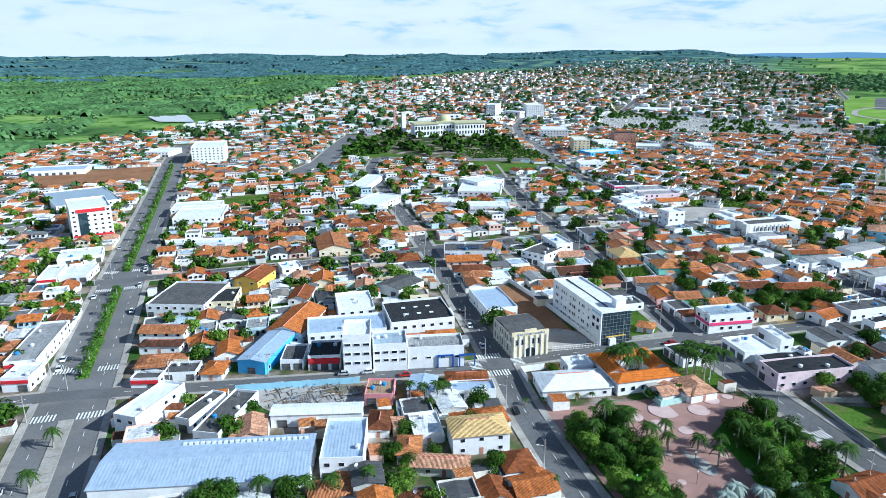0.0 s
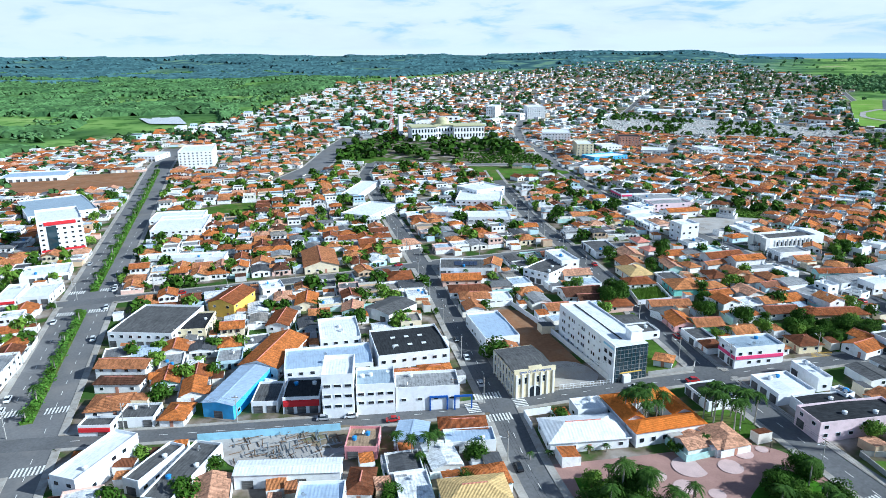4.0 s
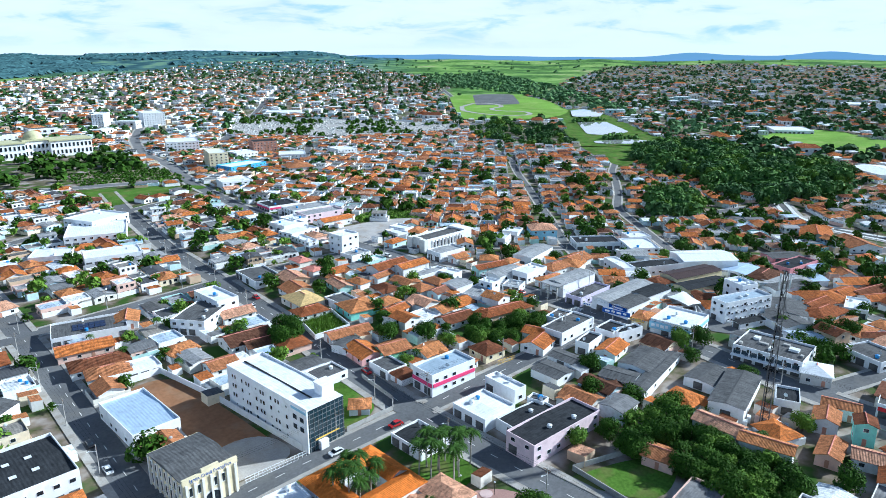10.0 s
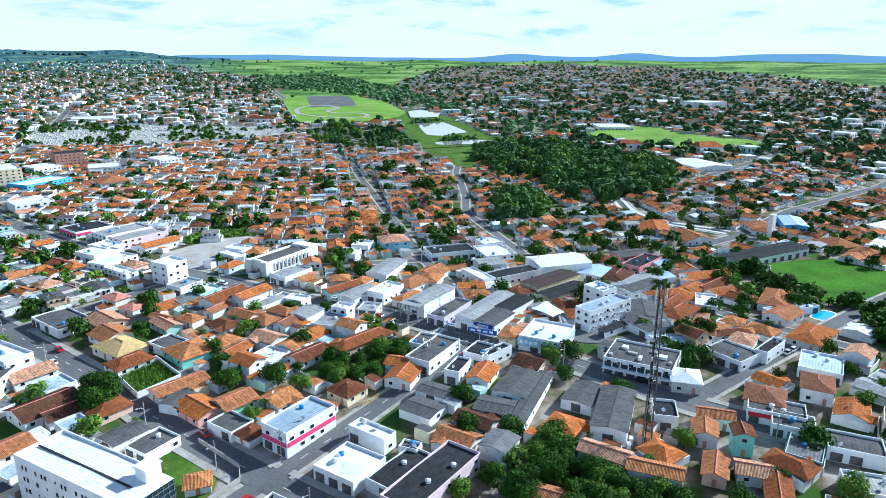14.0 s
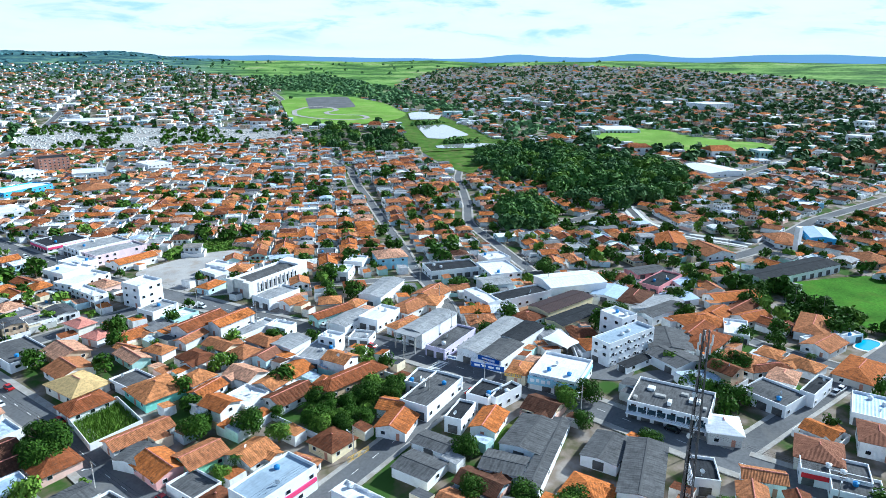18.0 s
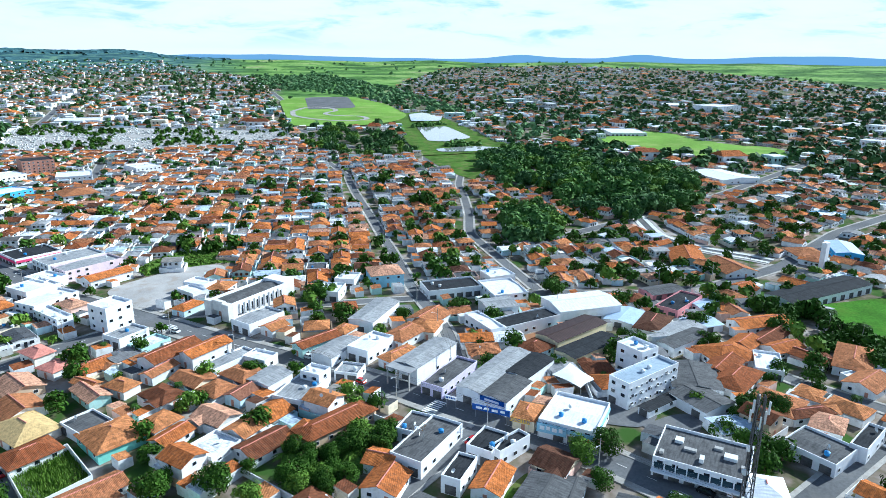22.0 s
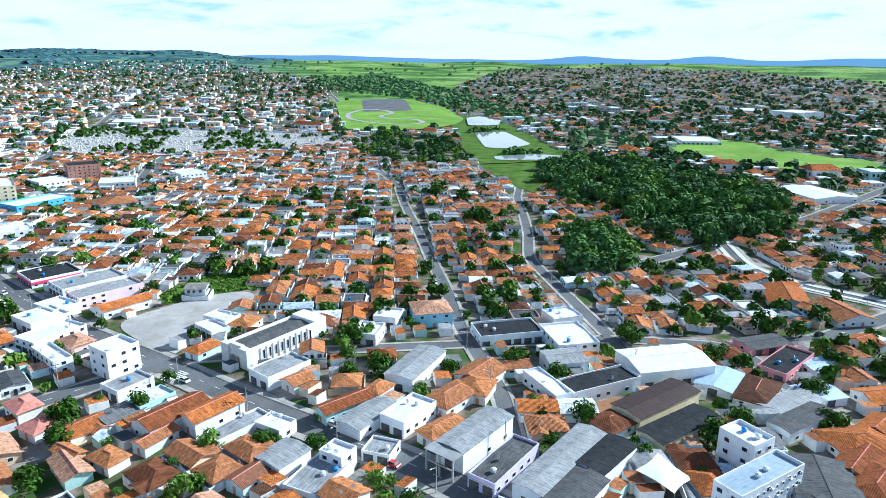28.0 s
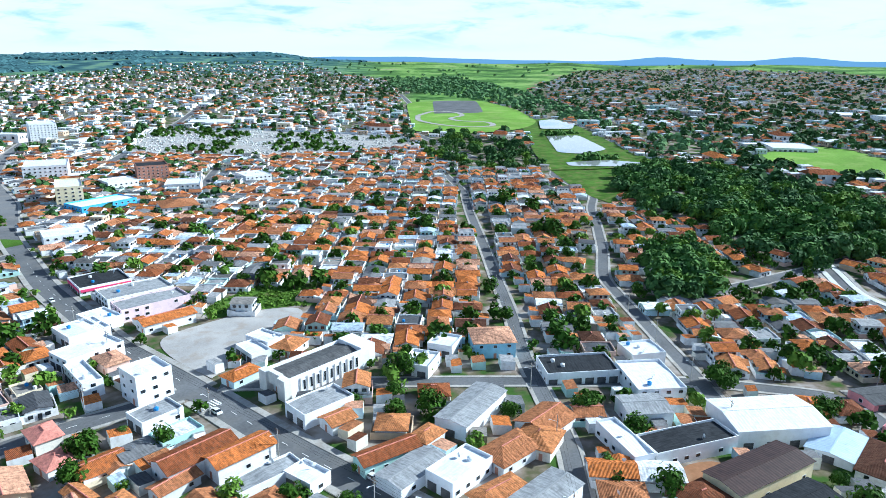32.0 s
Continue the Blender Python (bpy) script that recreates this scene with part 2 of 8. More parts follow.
material("field_grass", (0.18, 0.315, 0.052), 0.95, vary=0.22, scale=0.012, fine=0.4, tint=(0.36, 0.40, 0.14), stain=0.5)
material("marking", (0.75, 0.75, 0.72), 0.7, vary=0.15, scale=0.5)
material("concrete", (0.42, 0.41, 0.39), 0.85, vary=0.15, scale=0.3, tint=(0.2, 0.19, 0.17), stain=0.5)
material("concrete_pale", (0.62, 0.62, 0.60), 0.85, vary=0.1, scale=0.2, tint=(0.40, 0.39, 0.37), stain=0.4)
material("steel", (0.35, 0.36, 0.37), 0.5, 0.7, vary=0.1)
material("mast_paint", (0.55, 0.10, 0.08), 0.6, vary=0.1)
material("mast_steel", (0.13, 0.13, 0.135), 0.6, 0.3, vary=0.15)
material("bark", (0.16, 0.11, 0.075), 0.95, vary=0.25, scale=2)
material("palm_bark", (0.34, 0.31, 0.27), 0.9, vary=0.2, scale=2)
material("tank_blue", (0.05, 0.24, 0.55), 0.45, vary=0.05)
material("tank_white", (0.72, 0.74, 0.75), 0.5, vary=0.08)
material("solar_cell", (0.012, 0.02, 0.06), 0.15, vary=0.1)
material("rubber", (0.02, 0.02, 0.02), 0.9, vary=0.1)
material("tomb", (0.66, 0.66, 0.64), 0.85, vary=0.25, scale=0.1, coord="Object", tint=(0.14, 0.16, 0.11), stain=0.8)
material("stone_white", (0.72, 0.70, 0.66), 0.8, vary=0.1)


def leaf_material(name, a, b, rand=0.35):
    m = bpy.data.materials.new(name)
    m.use_nodes = True
    n, l = m.node_tree.nodes, m.node_tree.links
    bs = n["Principled BSDF"]
    bs.inputs["Roughness"].default_value = 0.75
    bs.inputs["Specular IOR Level"].default_value = 0.08
    geo, info, tc, nz = n.new("ShaderNodeNewGeometry"), n.new("ShaderNodeObjectInfo"), n.new("ShaderNodeTexCoord"), n.new("ShaderNodeTexNoise")
    nz.inputs["Scale"].default_value = 0.35
    l.new(tc.outputs["Object"], nz.inputs["Vector"])
    add, add2, mix = n.new("ShaderNodeMath"), n.new("ShaderNodeMath"), n.new("ShaderNodeMix")
    mix.data_type = "RGBA"
    add.operation = add2.operation = "ADD"
    mul = n.new("ShaderNodeMath")
    mul.operation, mul.inputs[1].default_value = "MULTIPLY", rand
    l.new(info.outputs["Random"], mul.inputs[0])
    l.new(geo.outputs["Random Per Island"], add.inputs[0])
    l.new(mul.outputs[0], add.inputs[1])
    l.new(add.outputs[0], add2.inputs[0])
    l.new(nz.outputs["Fac"], add2.inputs[1])
    mr = n.new("ShaderNodeMapRange")
    mr.inputs["From Min"].default_value, mr.inputs["From Max"].default_value = 0.3, 1.7
    l.new(add2.outputs[0], mr.inputs["Value"])
    l.new(mr.outputs["Result"], mix.inputs["Factor"])
    mix.inputs["A"].default_value, mix.inputs["B"].default_value = (*a, 1), (*b, 1)
    l.new(mix.outputs["Result"], bs.inputs["Base Color"])
    MATS[name] = m
    return m


leaf_material("leaf", (0.007, 0.024, 0.003), (0.062, 0.135, 0.014))
leaf_material("leaf_light", (0.040, 0.095, 0.010), (0.160, 0.270, 0.036))
leaf_material("leaf_wood", (0.018, 0.056, 0.014), (0.120, 0.235, 0.050))
leaf_material("leaf_town", (0.016, 0.048, 0.016), (0.085, 0.170, 0.050))
# Paler copy of the leaf greens for far trees, with haze painted in.
leaf_material("leaf_far_haze", (0.050, 0.115, 0.050), (0.150, 0.270, 0.100))
leaf_material("leaf_palm", (0.008, 0.030, 0.005), (0.060, 0.120, 0.018))
leaf_material("leaf_hedge", (0.040, 0.120, 0.014), (0.140, 0.290, 0.040))
leaf_material("leaf_silver", (0.16, 0.22, 0.20), (0.34, 0.40, 0.36))


def glossy(name, color, rough, spec=0.6):
    m = bpy.data.materials.new(name)
    m.use_nodes = True
    b = m.node_tree.nodes["Principled BSDF"]
    b.inputs["Base Color"].default_value = (*color, 1)
    b.inputs["Roughness"].default_value = rough
    b.inputs["Specular IOR Level"].default_value = spec
    MATS[name] = m
    return m


glossy("glass", (0.015, 0.022, 0.03), 0.08, 0.8)
glossy("curtain_glass", (0.02, 0.045, 0.06), 0.05, 1.0)
glossy("water", (0.32, 0.34, 0.33), 0.015, 1.0)
glossy("pool_water", (0.05, 0.42, 0.62), 0.08, 0.8)
for nm, c in (("car_white", (0.75, 0.76, 0.77)), ("car_black", (0.015, 0.015, 0.017)), ("car_silver", (0.45, 0.46, 0.48)), ("car_red", (0.42, 0.02, 0.02))):
    glossy(nm, c, 0.25, 0.6)


# ---- ground height ----
def ground_z(x, y):
    return 6.0 * math.exp(-(((x - 265) / 80) ** 2) / 2)


def far_z(x, y):
    """Rise of the land far out: long swells, a wooded ridge in the north and low tables in the east."""
    dx, dy = x - 60, y - 60
    r = math.hypot(dx, dy)
    az = math.degrees(math.atan2(dx, dy))
    z = 0.0
    if r > 1300:
        k = min(1.0, (r - 1300) / 3200)
        z += 62 * k ** 1.25
        z += 7 * noise.noise((x / 420, y / 420, 0.0)) * min(1, (r - 1300) / 900)
        left = max(0.0, min(1.0, (32 - az) / 24))
        z += 16 * left * min(1, (r - 1300) / 1600) * (0.65 + 0.5 * noise.noise((x / 520, y / 520, 3.0)))
    if r > 3300:
        k = min(1.0, (r - 3300) / 1100)
        k = k * k * (3 - 2 * k)
        ridge = 22 * max(0.0, min(1.0, (46 - az) / 7))
        top = max(0.0, min(1.0, (az - 22) / 7, (43 - az) / 6))
        ridge += 22 * top * top * (3 - 2 * top)
        z += k * (ridge + 8 * noise.noise((az / 5.0, 1.7, 0.0)) + 4 * noise.noise((az / 1.6, 5.7, 0.0)) + 5)
    return z


def land(x, y):
    return ground_z(x, y) + far_z(x, y)


# ---- mesh helpers ----
def mesh_from(name, verts, faces, mats, idx=None, smooth=False):
    me = bpy.data.meshes.new(name)
    me.from_pydata([tuple(v) for v in verts], [], faces)
    for m in mats:
        me.materials.append(MATS[m])
    if idx is not None:
        me.polygons.foreach_set("material_index", idx)
    if smooth:
        me.polygons.foreach_set("use_smooth", [True] * len(me.polygons))
    me.update()
    return me


BOX_F = [(0, 3, 2, 1), (4, 5, 6, 7), (0, 1, 5, 4), (1, 2, 6, 5), (2, 3, 7, 6), (3, 0, 4, 7)]


def box_geo(x0, y0, z0, x1, y1, z1):
    return [(x0, y0, z0), (x1, y0, z0), (x1, y1, z0), (x0, y1, z0), (x0, y0, z1), (x1, y0, z1), (x1, y1, z1), (x0, y1, z1)]


class Geo:
    """Collects pieces of one part."""

    def __init__(self):
        self.v, self.f, self.i = [], [], []

    def add(self, verts, faces, mat=0):
        k = len(self.v)
        self.v += verts
        self.f += [tuple(a + k for a in f) for f in faces]
        self.i += [mat] * len(faces)
        return self

    def box(self, x0, y0, z0, x1, y1, z1, mat=0):
        return self.add(box_geo(x0, y0, z0, x1, y1, z1), BOX_F, mat)

    def tube(self, a, b, r0, r1, n=6, mat=0):
        a, b = Vector(a), Vector(b)
        q = (b - a).to_track_quat("Z", "Y")
        ring = [(math.cos(2 * math.pi * k / n), math.sin(2 * math.pi * k / n)) for k in range(n)]
        vs = [tuple(a + q @ Vector((c * r0, s * r0, 0))) for c, s in ring] + [tuple(b + q @ Vector((c * r1, s * r1, 0))) for c, s in ring]
        fs = [(k, (k + 1) % n, n + (k + 1) % n, n + k) for k in range(n)] + [tuple(range(n - 1, -1, -1)), tuple(range(n, 2 * n))]
        return self.add(vs, fs, mat)

    def mesh(self, name, mats, smooth=False):
        return mesh_from(name, self.v, self.f, mats, self.i, smooth)


def child(name, mesh, parent, m=None, label=""):
    ob = new(name, mesh)
    ob.parent = parent
    if m is not None:
        ob.matrix_basis = m
    if label:
        ob["label"] = label
    return ob


def thing(name, x, y, rot=0.0, z=None, label="", category="", group="", kind=""):
    ob = new(name)
    ob.empty_display_size = 0.5
    ob.matrix_basis = pose(x, y, ground_z(x, y) if z is None else z, 0, 0, rot)
    return tagged(ob, label, category, group, kind)


CACHE = {}


def cached(key, make):
    if key not in CACHE:
        CACHE[key] = make()
    return CACHE[key]


def sized(x, y, z, sx, sy, sz, rz=0.0):
    return Matrix.LocRotScale((x, y, z), Euler((0, 0, radians(rz))), (sx, sy, sz))


def unit_box(mat):
    return cached(("box", mat), lambda: Geo().box(-0.5, -0.5, 0, 0.5, 0.5, 1).mesh("block_" + mat, [mat]))


def window_mesh():
    """A unit window: a frame with a recessed dark pane, in one piece; it faces -y."""
    def make():
        ring = lambda q, y: [(-0.5 + q, y, q), (0.5 - q, y, q), (0.5 - q, y, 1 - q), (-0.5 + q, y, 1 - q)]  # noqa: E731
        vs = ring(0, 0.5) + ring(0, -0.5) + ring(0.045, -0.5) + ring(0.045, -0.2)
        fs = [(4 * q + k, 4 * q + (k + 1) % 4, 4 * q + 4 + (k + 1) % 4, 4 * q + 4 + k) for q in range(3) for k in range(4)]
        g = Geo().add(vs, fs + [(12, 13, 14, 15)])
        g.i[-1] = 1
        return g.mesh("window", ["paint_white", "glass"])
    return cached("window", make)


def door_mesh():
    return cached("door", lambda: Geo().box(-0.5, -0.5, 0, 0.5, 0.5, 1).mesh("door", ["paint_brick"]))


def shutter_mesh():
    """A unit roller shutter: one folded sheet facing -y."""
    def make():
        n = 9
        prof = [(-0.5 if k % 2 else -0.9, k / n) for k in range(n + 1)]
        g = Geo()
        vs = [(sx, y, z) for sx in (-0.5, 0.5) for y, z in prof] + [(-0.5, 0.5, 0), (-0.5, 0.5, 1), (0.5, 0.5, 0), (0.5, 0.5, 1)]
        m = n + 1
        fs = [(k, m + k, m + k + 1, k + 1) for k in range(n)]
        fs += [(2 * m, 2 * m + 1, *range(m - 1, -1, -1)), (2 * m + 3, 2 * m + 2, *range(m, 2 * m)), (m - 1, 2 * m - 1, 2 * m + 3, 2 * m + 1)]
        g.add(vs, fs)
        return g.mesh("shutter", ["roof_grey"])
    return cached("shutter", make)


FOOT = []
RNG = random.Random(7)


def side_windows(top, w, d, h, sides="fblr", every=3.5, ww=1.5, wh=1.15, shop=True, storey=2.6):
    floors = max(1, int((h + 0.6) / storey))
    at, turn = top.matrix_basis.translation, top.matrix_basis.to_euler().z
    seen = ""
    for s, a in (("f", -90), ("b", 90), ("l", 180), ("r", 0)):
        nx, ny = math.cos(turn + radians(a)), math.sin(turn + radians(a))
        if any(nx * (ex - at.x) + ny * (ey - at.y) > 0.3 * math.hypot(ex - at.x, ey - at.y) for ex, ey in ((0, 20), (40, 75), (150, 128))):
            seen += s
    front = "f" if "f" in seen else (seen or "f")[0]
    for s in sides:
        if s not in seen:
            continue
        length = w if s in "fb" else d
        count = max(1, min(9, int(length / every)))
        for fl in range(floors):
            for k in range(count):
                u = (k + 0.5) / count * length - length / 2
                base = fl * h / floors
                ground = fl == 0 and s == front
                if ground and shop:
                    mesh, sw, sh, z, nm = shutter_mesh(), min(2.8, length / count * 0.7), 2.4, 0.0, "shutter"
                elif ground and k == count // 2:
                    mesh, sw, sh, z, nm = door_mesh(), 1.0, 2.1, 0.0, "door"
                else:
                    mesh, sw, sh, z, nm = window_mesh(), ww, wh, base + 1.05, "window"
                if nm == "window" and s != front and RNG.random() < 0.35:
                    continue
                if nm == "shutter" and RNG.random() < 0.25:
                    continue
                pos, ang = {"f": ((u, -d / 2), 0), "b": ((u, d / 2), 180), "l": ((-w / 2, u), -90), "r": ((w / 2, u), 90)}[s]
                child(nm, mesh, top, sized(pos[0], pos[1], z, sw, 0.16, sh, ang))


def tank_mesh(mat):
    def make():
        g = Geo()
        n = 10
        g.tube((0, 0, 0), (0, 0, 0.9), 0.62, 0.72, n).tube((0, 0, 0.9), (0, 0, 1.15), 0.76, 0.3, n)
        return g.mesh("water_tank", [mat])
    return cached(("tank", mat), make)


def dish_mesh():
    def make():
        g = Geo()
        g.tube((0, 0, 0), (0, 0, 1.0), 0.05, 0.05, 5)
        n, rings = 10, [(0.02, 0.0), (0.35, 0.06), (0.62, 0.2)]
        vs = []
        for r, z in rings:
            vs += [(r * math.cos(2 * math.pi * k / n), -0.3 - z * 0.4 + r * 0.5 * math.sin(2 * math.pi * k / n) * 0 - 0.25 * z, 1.0 + r * math.sin(2 * math.pi * k / n)) for k in range(n)]
        fs = [(a * n + k, a * n + (k + 1) % n, a * n + n + (k + 1) % n, a * n + n + k) for a in range(2) for k in range(n)]
        g.add(vs, fs)
        g.add([(v[0], v[1] + 0.03, v[2]) for v in vs], [f[::-1] for f in fs])
        return g.mesh("satellite_dish", ["tank_white"])
    return cached("dish", make)


def roof_clutter(x, y, w, d, rot, z, tanks=1, dishes=1):
    c, s = math.cos(radians(rot)), math.sin(radians(rot))
    for k in range(tanks + dishes):
        u, v = RNG.uniform(-0.35, 0.35) * w, RNG.uniform(-0.35, 0.35) * d
        mesh = tank_mesh("tank_blue" if RNG.random() < 0.38 else "tank_white") if k < tanks else dish_mesh()
        ob = new("water_tank" if k < tanks else "satellite_dish", mesh)
        ob.matrix_basis = pose(x + u * c - v * s, y + u * s + v * c, z, 0, 0, RNG.uniform(0, 360))
        if k < tanks:
            tagged(ob, "round plastic water tank on a flat roof", "water tank", "water tanks")
        else:
            tagged(ob, "white satellite dish on a roof", "satellite dish", "satellite dishes")


ROOF_WORD = {"white": "pale", "lightgrey": "light grey", "grey": "grey", "dark": "dark grey", "bluegrey": "blue-grey", "bluemetal": "pale blue metal", "brownmetal": "dark brown", "dirt": "earth-coloured"}


def wall_mat(wall):
    return "paint_" + wall


def slab_roof(w, d, h, mat, ridge=0.5):
    """A shallow sheet roof inside a parapet: two low slopes on a ridge along x."""
    g = Geo()
    a, b = w / 2, d / 2
    vs = [(-a, -b, h), (a, -b, h), (a, b, h), (-a, b, h), (-a, 0, h + ridge), (a, 0, h + ridge)]
    g.add(vs, [(0, 1, 5, 4), (2, 3, 4, 5), (1, 2, 5), (3, 0, 4), (3, 2, 1, 0)])
    return g.mesh("roof", [mat])


def parapet_body(w, d, h, p, mat, t=0.2, name="body"):
    """Walls of one piece that rise past the roof into a parapet."""
    a, b = w / 2, d / 2
    ring = lambda x, y, z: [(-x, -y, z), (x, -y, z), (x, y, z), (-x, y, z)]  # noqa: E731
    vs = ring(a, b, -1.5) + ring(a, b, h + p) + ring(a - t, b - t, h + p) + ring(a - t, b - t, h - 0.25)
    fs = [(3, 2, 1, 0), (12, 13, 14, 15)]
    for q in range(3):
        fs += [(4 * q + k, 4 * q + (k + 1) % 4, 4 * q + 4 + (k + 1) % 4, 4 * q + 4 + k) for k in range(4)]
    return Geo().add(vs, fs).mesh(name, [mat])


def flat_building(x, y, w, d, rot, h, wall="white", roof="white", sign="", label="", skylights=0, panels=False, shop=True, sides="fblr", front=(), band=False, grid=()):
    FOOT.append((x, y, w, d, rot))
    top = thing("building", x, y, rot, None, label or f"{wall} walled building with a {ROOF_WORD[roof]} roof behind a parapet", "building")
    m = wall_mat(wall)
    t, p = 0.22, min(0.9, 0.4 + h * 0.04)
    child("body", parapet_body(w, d, h, p, m, t), top)
    child("roof", slab_roof(w - 2 * t - 0.01, d - 2 * t - 0.01, h - 0.19, "roof_" + roof, min(0.5, d * 0.03)), top)
    if front:
        rows, cols, ww, wh = front
        for q in range(rows):
            for k in range(cols):
                child("window", window_mesh(), top, sized((k + 0.5) / cols * w - w / 2, -d / 2, 3.6 + q * (h - 3.6) / rows, ww, 0.3, wh))
        side_windows(top, w, d, h, "lr", shop=False)
    else:
        side_windows(top, w, d, h, sides, shop=shop and h < 10)
    if sign:
        c = {"red": "paint_red", "blue": "paint_deepblue", "pink": "paint_magenta", "multi": "paint_lightblue", "redtower": "paint_red", "redfront": "paint_red"}[sign]
        child("sign_band", unit_box(c), top, sized(0, -d / 2 - 0.15, min(3.0, h - 1.6), w * 0.96, 0.3, 1.1))
        if sign == "redfront":
            child("painted_front", unit_box("paint_red"), top, sized(0, -d / 2 - 0.06, h * 0.48, w * 0.98, 0.12, h * 0.42), "bright red painted upper front")
        if sign in ("pink", "multi"):
            child("sign_band", unit_box(c), top, sized(w / 2 + 0.15, 0, min(3.0, h - 1.6), 0.3, d * 0.96, 1.1))
        if sign == "redtower":
            child("glazed_panel", unit_box("curtain_glass"), top, sized(-w * 0.2, -d / 2 - 0.12, 2, w * 0.22, 0.24, h - 4))
            child("red_frame", unit_box("paint_red"), top, sized(0, -d / 2 - 0.3, h - 1.5, w * 0.7, 0.5, 1.8))
    if band:
        child("window_band", unit_box("curtain_glass"), top, sized(0, -d / 2 - 0.03, h * 0.52, w * 0.96, 0.1, h * 0.30), "long dark window band")
        child("balcony_slab", unit_box("paint_white"), top, sized(0, -d / 2 - 0.8, h * 0.40, w, 1.6, 0.35))
        for k in range(9):
            child("mullion", unit_box("paint_white"), top, sized((k / 8 - 0.5) * w * 0.97, -d / 2 - 0.12, h * 0.40, 0.3, 0.24, h * 0.6))
        for k in range(7):
            child("roof_unit", unit_box("tank_white" if k % 2 else "concrete"), top, sized((k / 7 - 0.43) * w, (k * 37 % 10 / 10 - 0.5) * d * 0.6, h - 0.05, 1.0 + k % 3, 1.2 + k % 2, 0.8 + 0.3 * (k % 2)))
    if grid:
        rows, cols, ww, wh, side = grid
        for q in range(rows):
            for k in range(cols):
                u = (k + 0.5) / cols * d - d / 2
                child("window", window_mesh(), top, sized(w / 2 * side, u, 1.0 + q * (h - 0.4) / rows, ww, 0.3, wh, 90 * side))
                if (q + k) % 3 == 0:
                    child("cooling_unit", unit_box("tank_white"), top, sized((w / 2 + 0.2) * side, u + ww * 0.5 + 0.5, 1.0 + q * (h - 0.4) / rows, 0.4, 0.75, 0.5))
    for k in range(skylights):
        child("skylight", unit_box("roof_white"), top, sized((k % 3 - 1) * w * 0.2, (k // 3 - 0.5) * d * 0.3, h + 0.05, 1.6, 1.2, 0.3))
    if panels:
        for k in range(12):
            child("solar_panel", unit_box("solar_cell"), top, sized((k % 6 - 2.5) * 1.9, (k // 6 - 0.5) * 3.4, h + 0.3, 1.75, 3.1, 0.08))
    if h < 11 and w * d < 700:
        roof_clutter(x, y, w, d, rot, ground_z(x, y) + h + 0.02, RNG.choice((0, 1, 2)), RNG.choice((0, 1, 1)))
    return top


def shed(x, y, w, d, rot, h, wall="white", roof="grey", sign="", label="", vents=0, porch=False):
    """A store or workshop with a low double-pitched sheet roof that overhangs its walls."""
    FOOT.append((x, y, w, d, rot))
    top = thing("shed", x, y, rot, None, label or f"{wall} walled shed with a {ROOF_WORD[roof]} sheet roof", "shed")
    m = wall_mat(wall)
    turn = d > w
    lw, ld = (d, w) if turn else (w, d)
    rise = min(1.6, ld * 0.07)
    mm = pose(0, 0, 0, 0, 0, 90) if turn else pose(0, 0, 0)
    a, b = lw / 2, ld / 2
    g = Geo()
    vs = [(-a, -b, -1.5), (a, -b, -1.5), (a, b, -1.5), (-a, b, -1.5), (-a, -b, h), (a, -b, h), (a, b, h), (-a, b, h), (-a, 0, h + rise), (a, 0, h + rise)]
    g.add(vs, [(0, 1, 5, 4), (2, 3, 7, 6), (1, 2, 6, 9, 5), (3, 0, 4, 8, 7), (3, 2, 1, 0)])
    child("body", g.mesh("body", [m]), top, mm)
    g, o, t = Geo(), 0.35, 0.08
    a, b = a + o, b + o
    e = h - o * rise / (b - o)
    up = [(-a, -b, e + t), (a, -b, e + t), (a, b, e + t), (-a, b, e + t), (-a, 0, h + rise + t), (a, 0, h + rise + t)]
    lo = [(p[0], p[1], p[2] - t + 0.02) for p in up]
    g.add(up + lo, [(0, 1, 5, 4), (2, 3, 4, 5), (7, 6, 10, 11), (9, 8, 11, 10), (0, 6, 7, 1), (2, 8, 9, 3), (1, 7, 11, 5), (5, 11, 8, 2), (3, 9, 10, 4), (4, 10, 6, 0)])
    child("roof", g.mesh("roof", ["roof_" + roof]), top, mm)
    child("ridge_cap", unit_box("roof_" + roof), top, mm @ sized(0, 0, h + rise + t - 0.02, lw + 0.6, 0.5, 0.08))
    side_windows(top, w, d, min(h, 7), "fblr", every=6.0, shop=True, storey=3.6)
    if porch:
        child("porch_roof", unit_box("roof_" + roof), top, sized(0, -d / 2 - 2.2, h - 0.1, w + 0.7, 4.4, 0.2))
        child("porch_beam", unit_box("concrete"), top, sized(0, -d / 2 - 4.0, h * 0.48, w, 0.3, 0.35))
        for k in (-1, 0, 1):
            child("column", unit_box("concrete"), top, sized(k * (w / 2 - 0.2), -d / 2 - 4.0, -1, 0.4, 0.4, h + 0.9))
    for k in range(vents):
        child("roof_unit", unit_box("tank_white"), top, sized(w * 0.46 - k * 1.5, d * 0.36, h + rise * 0.2, 0.9, 0.9, 0.7))
    if sign:
        child("sign_band", unit_box("paint_deepblue"), top, sized(0, -d / 2 - 0.3, 3.2, w * 0.9, 0.5, 1.3))
        child("sign_panel", unit_box("paint_white"), top, sized(0, -d / 2 - 0.52, 3.5, w * 0.55, 0.1, 0.7))
    return top


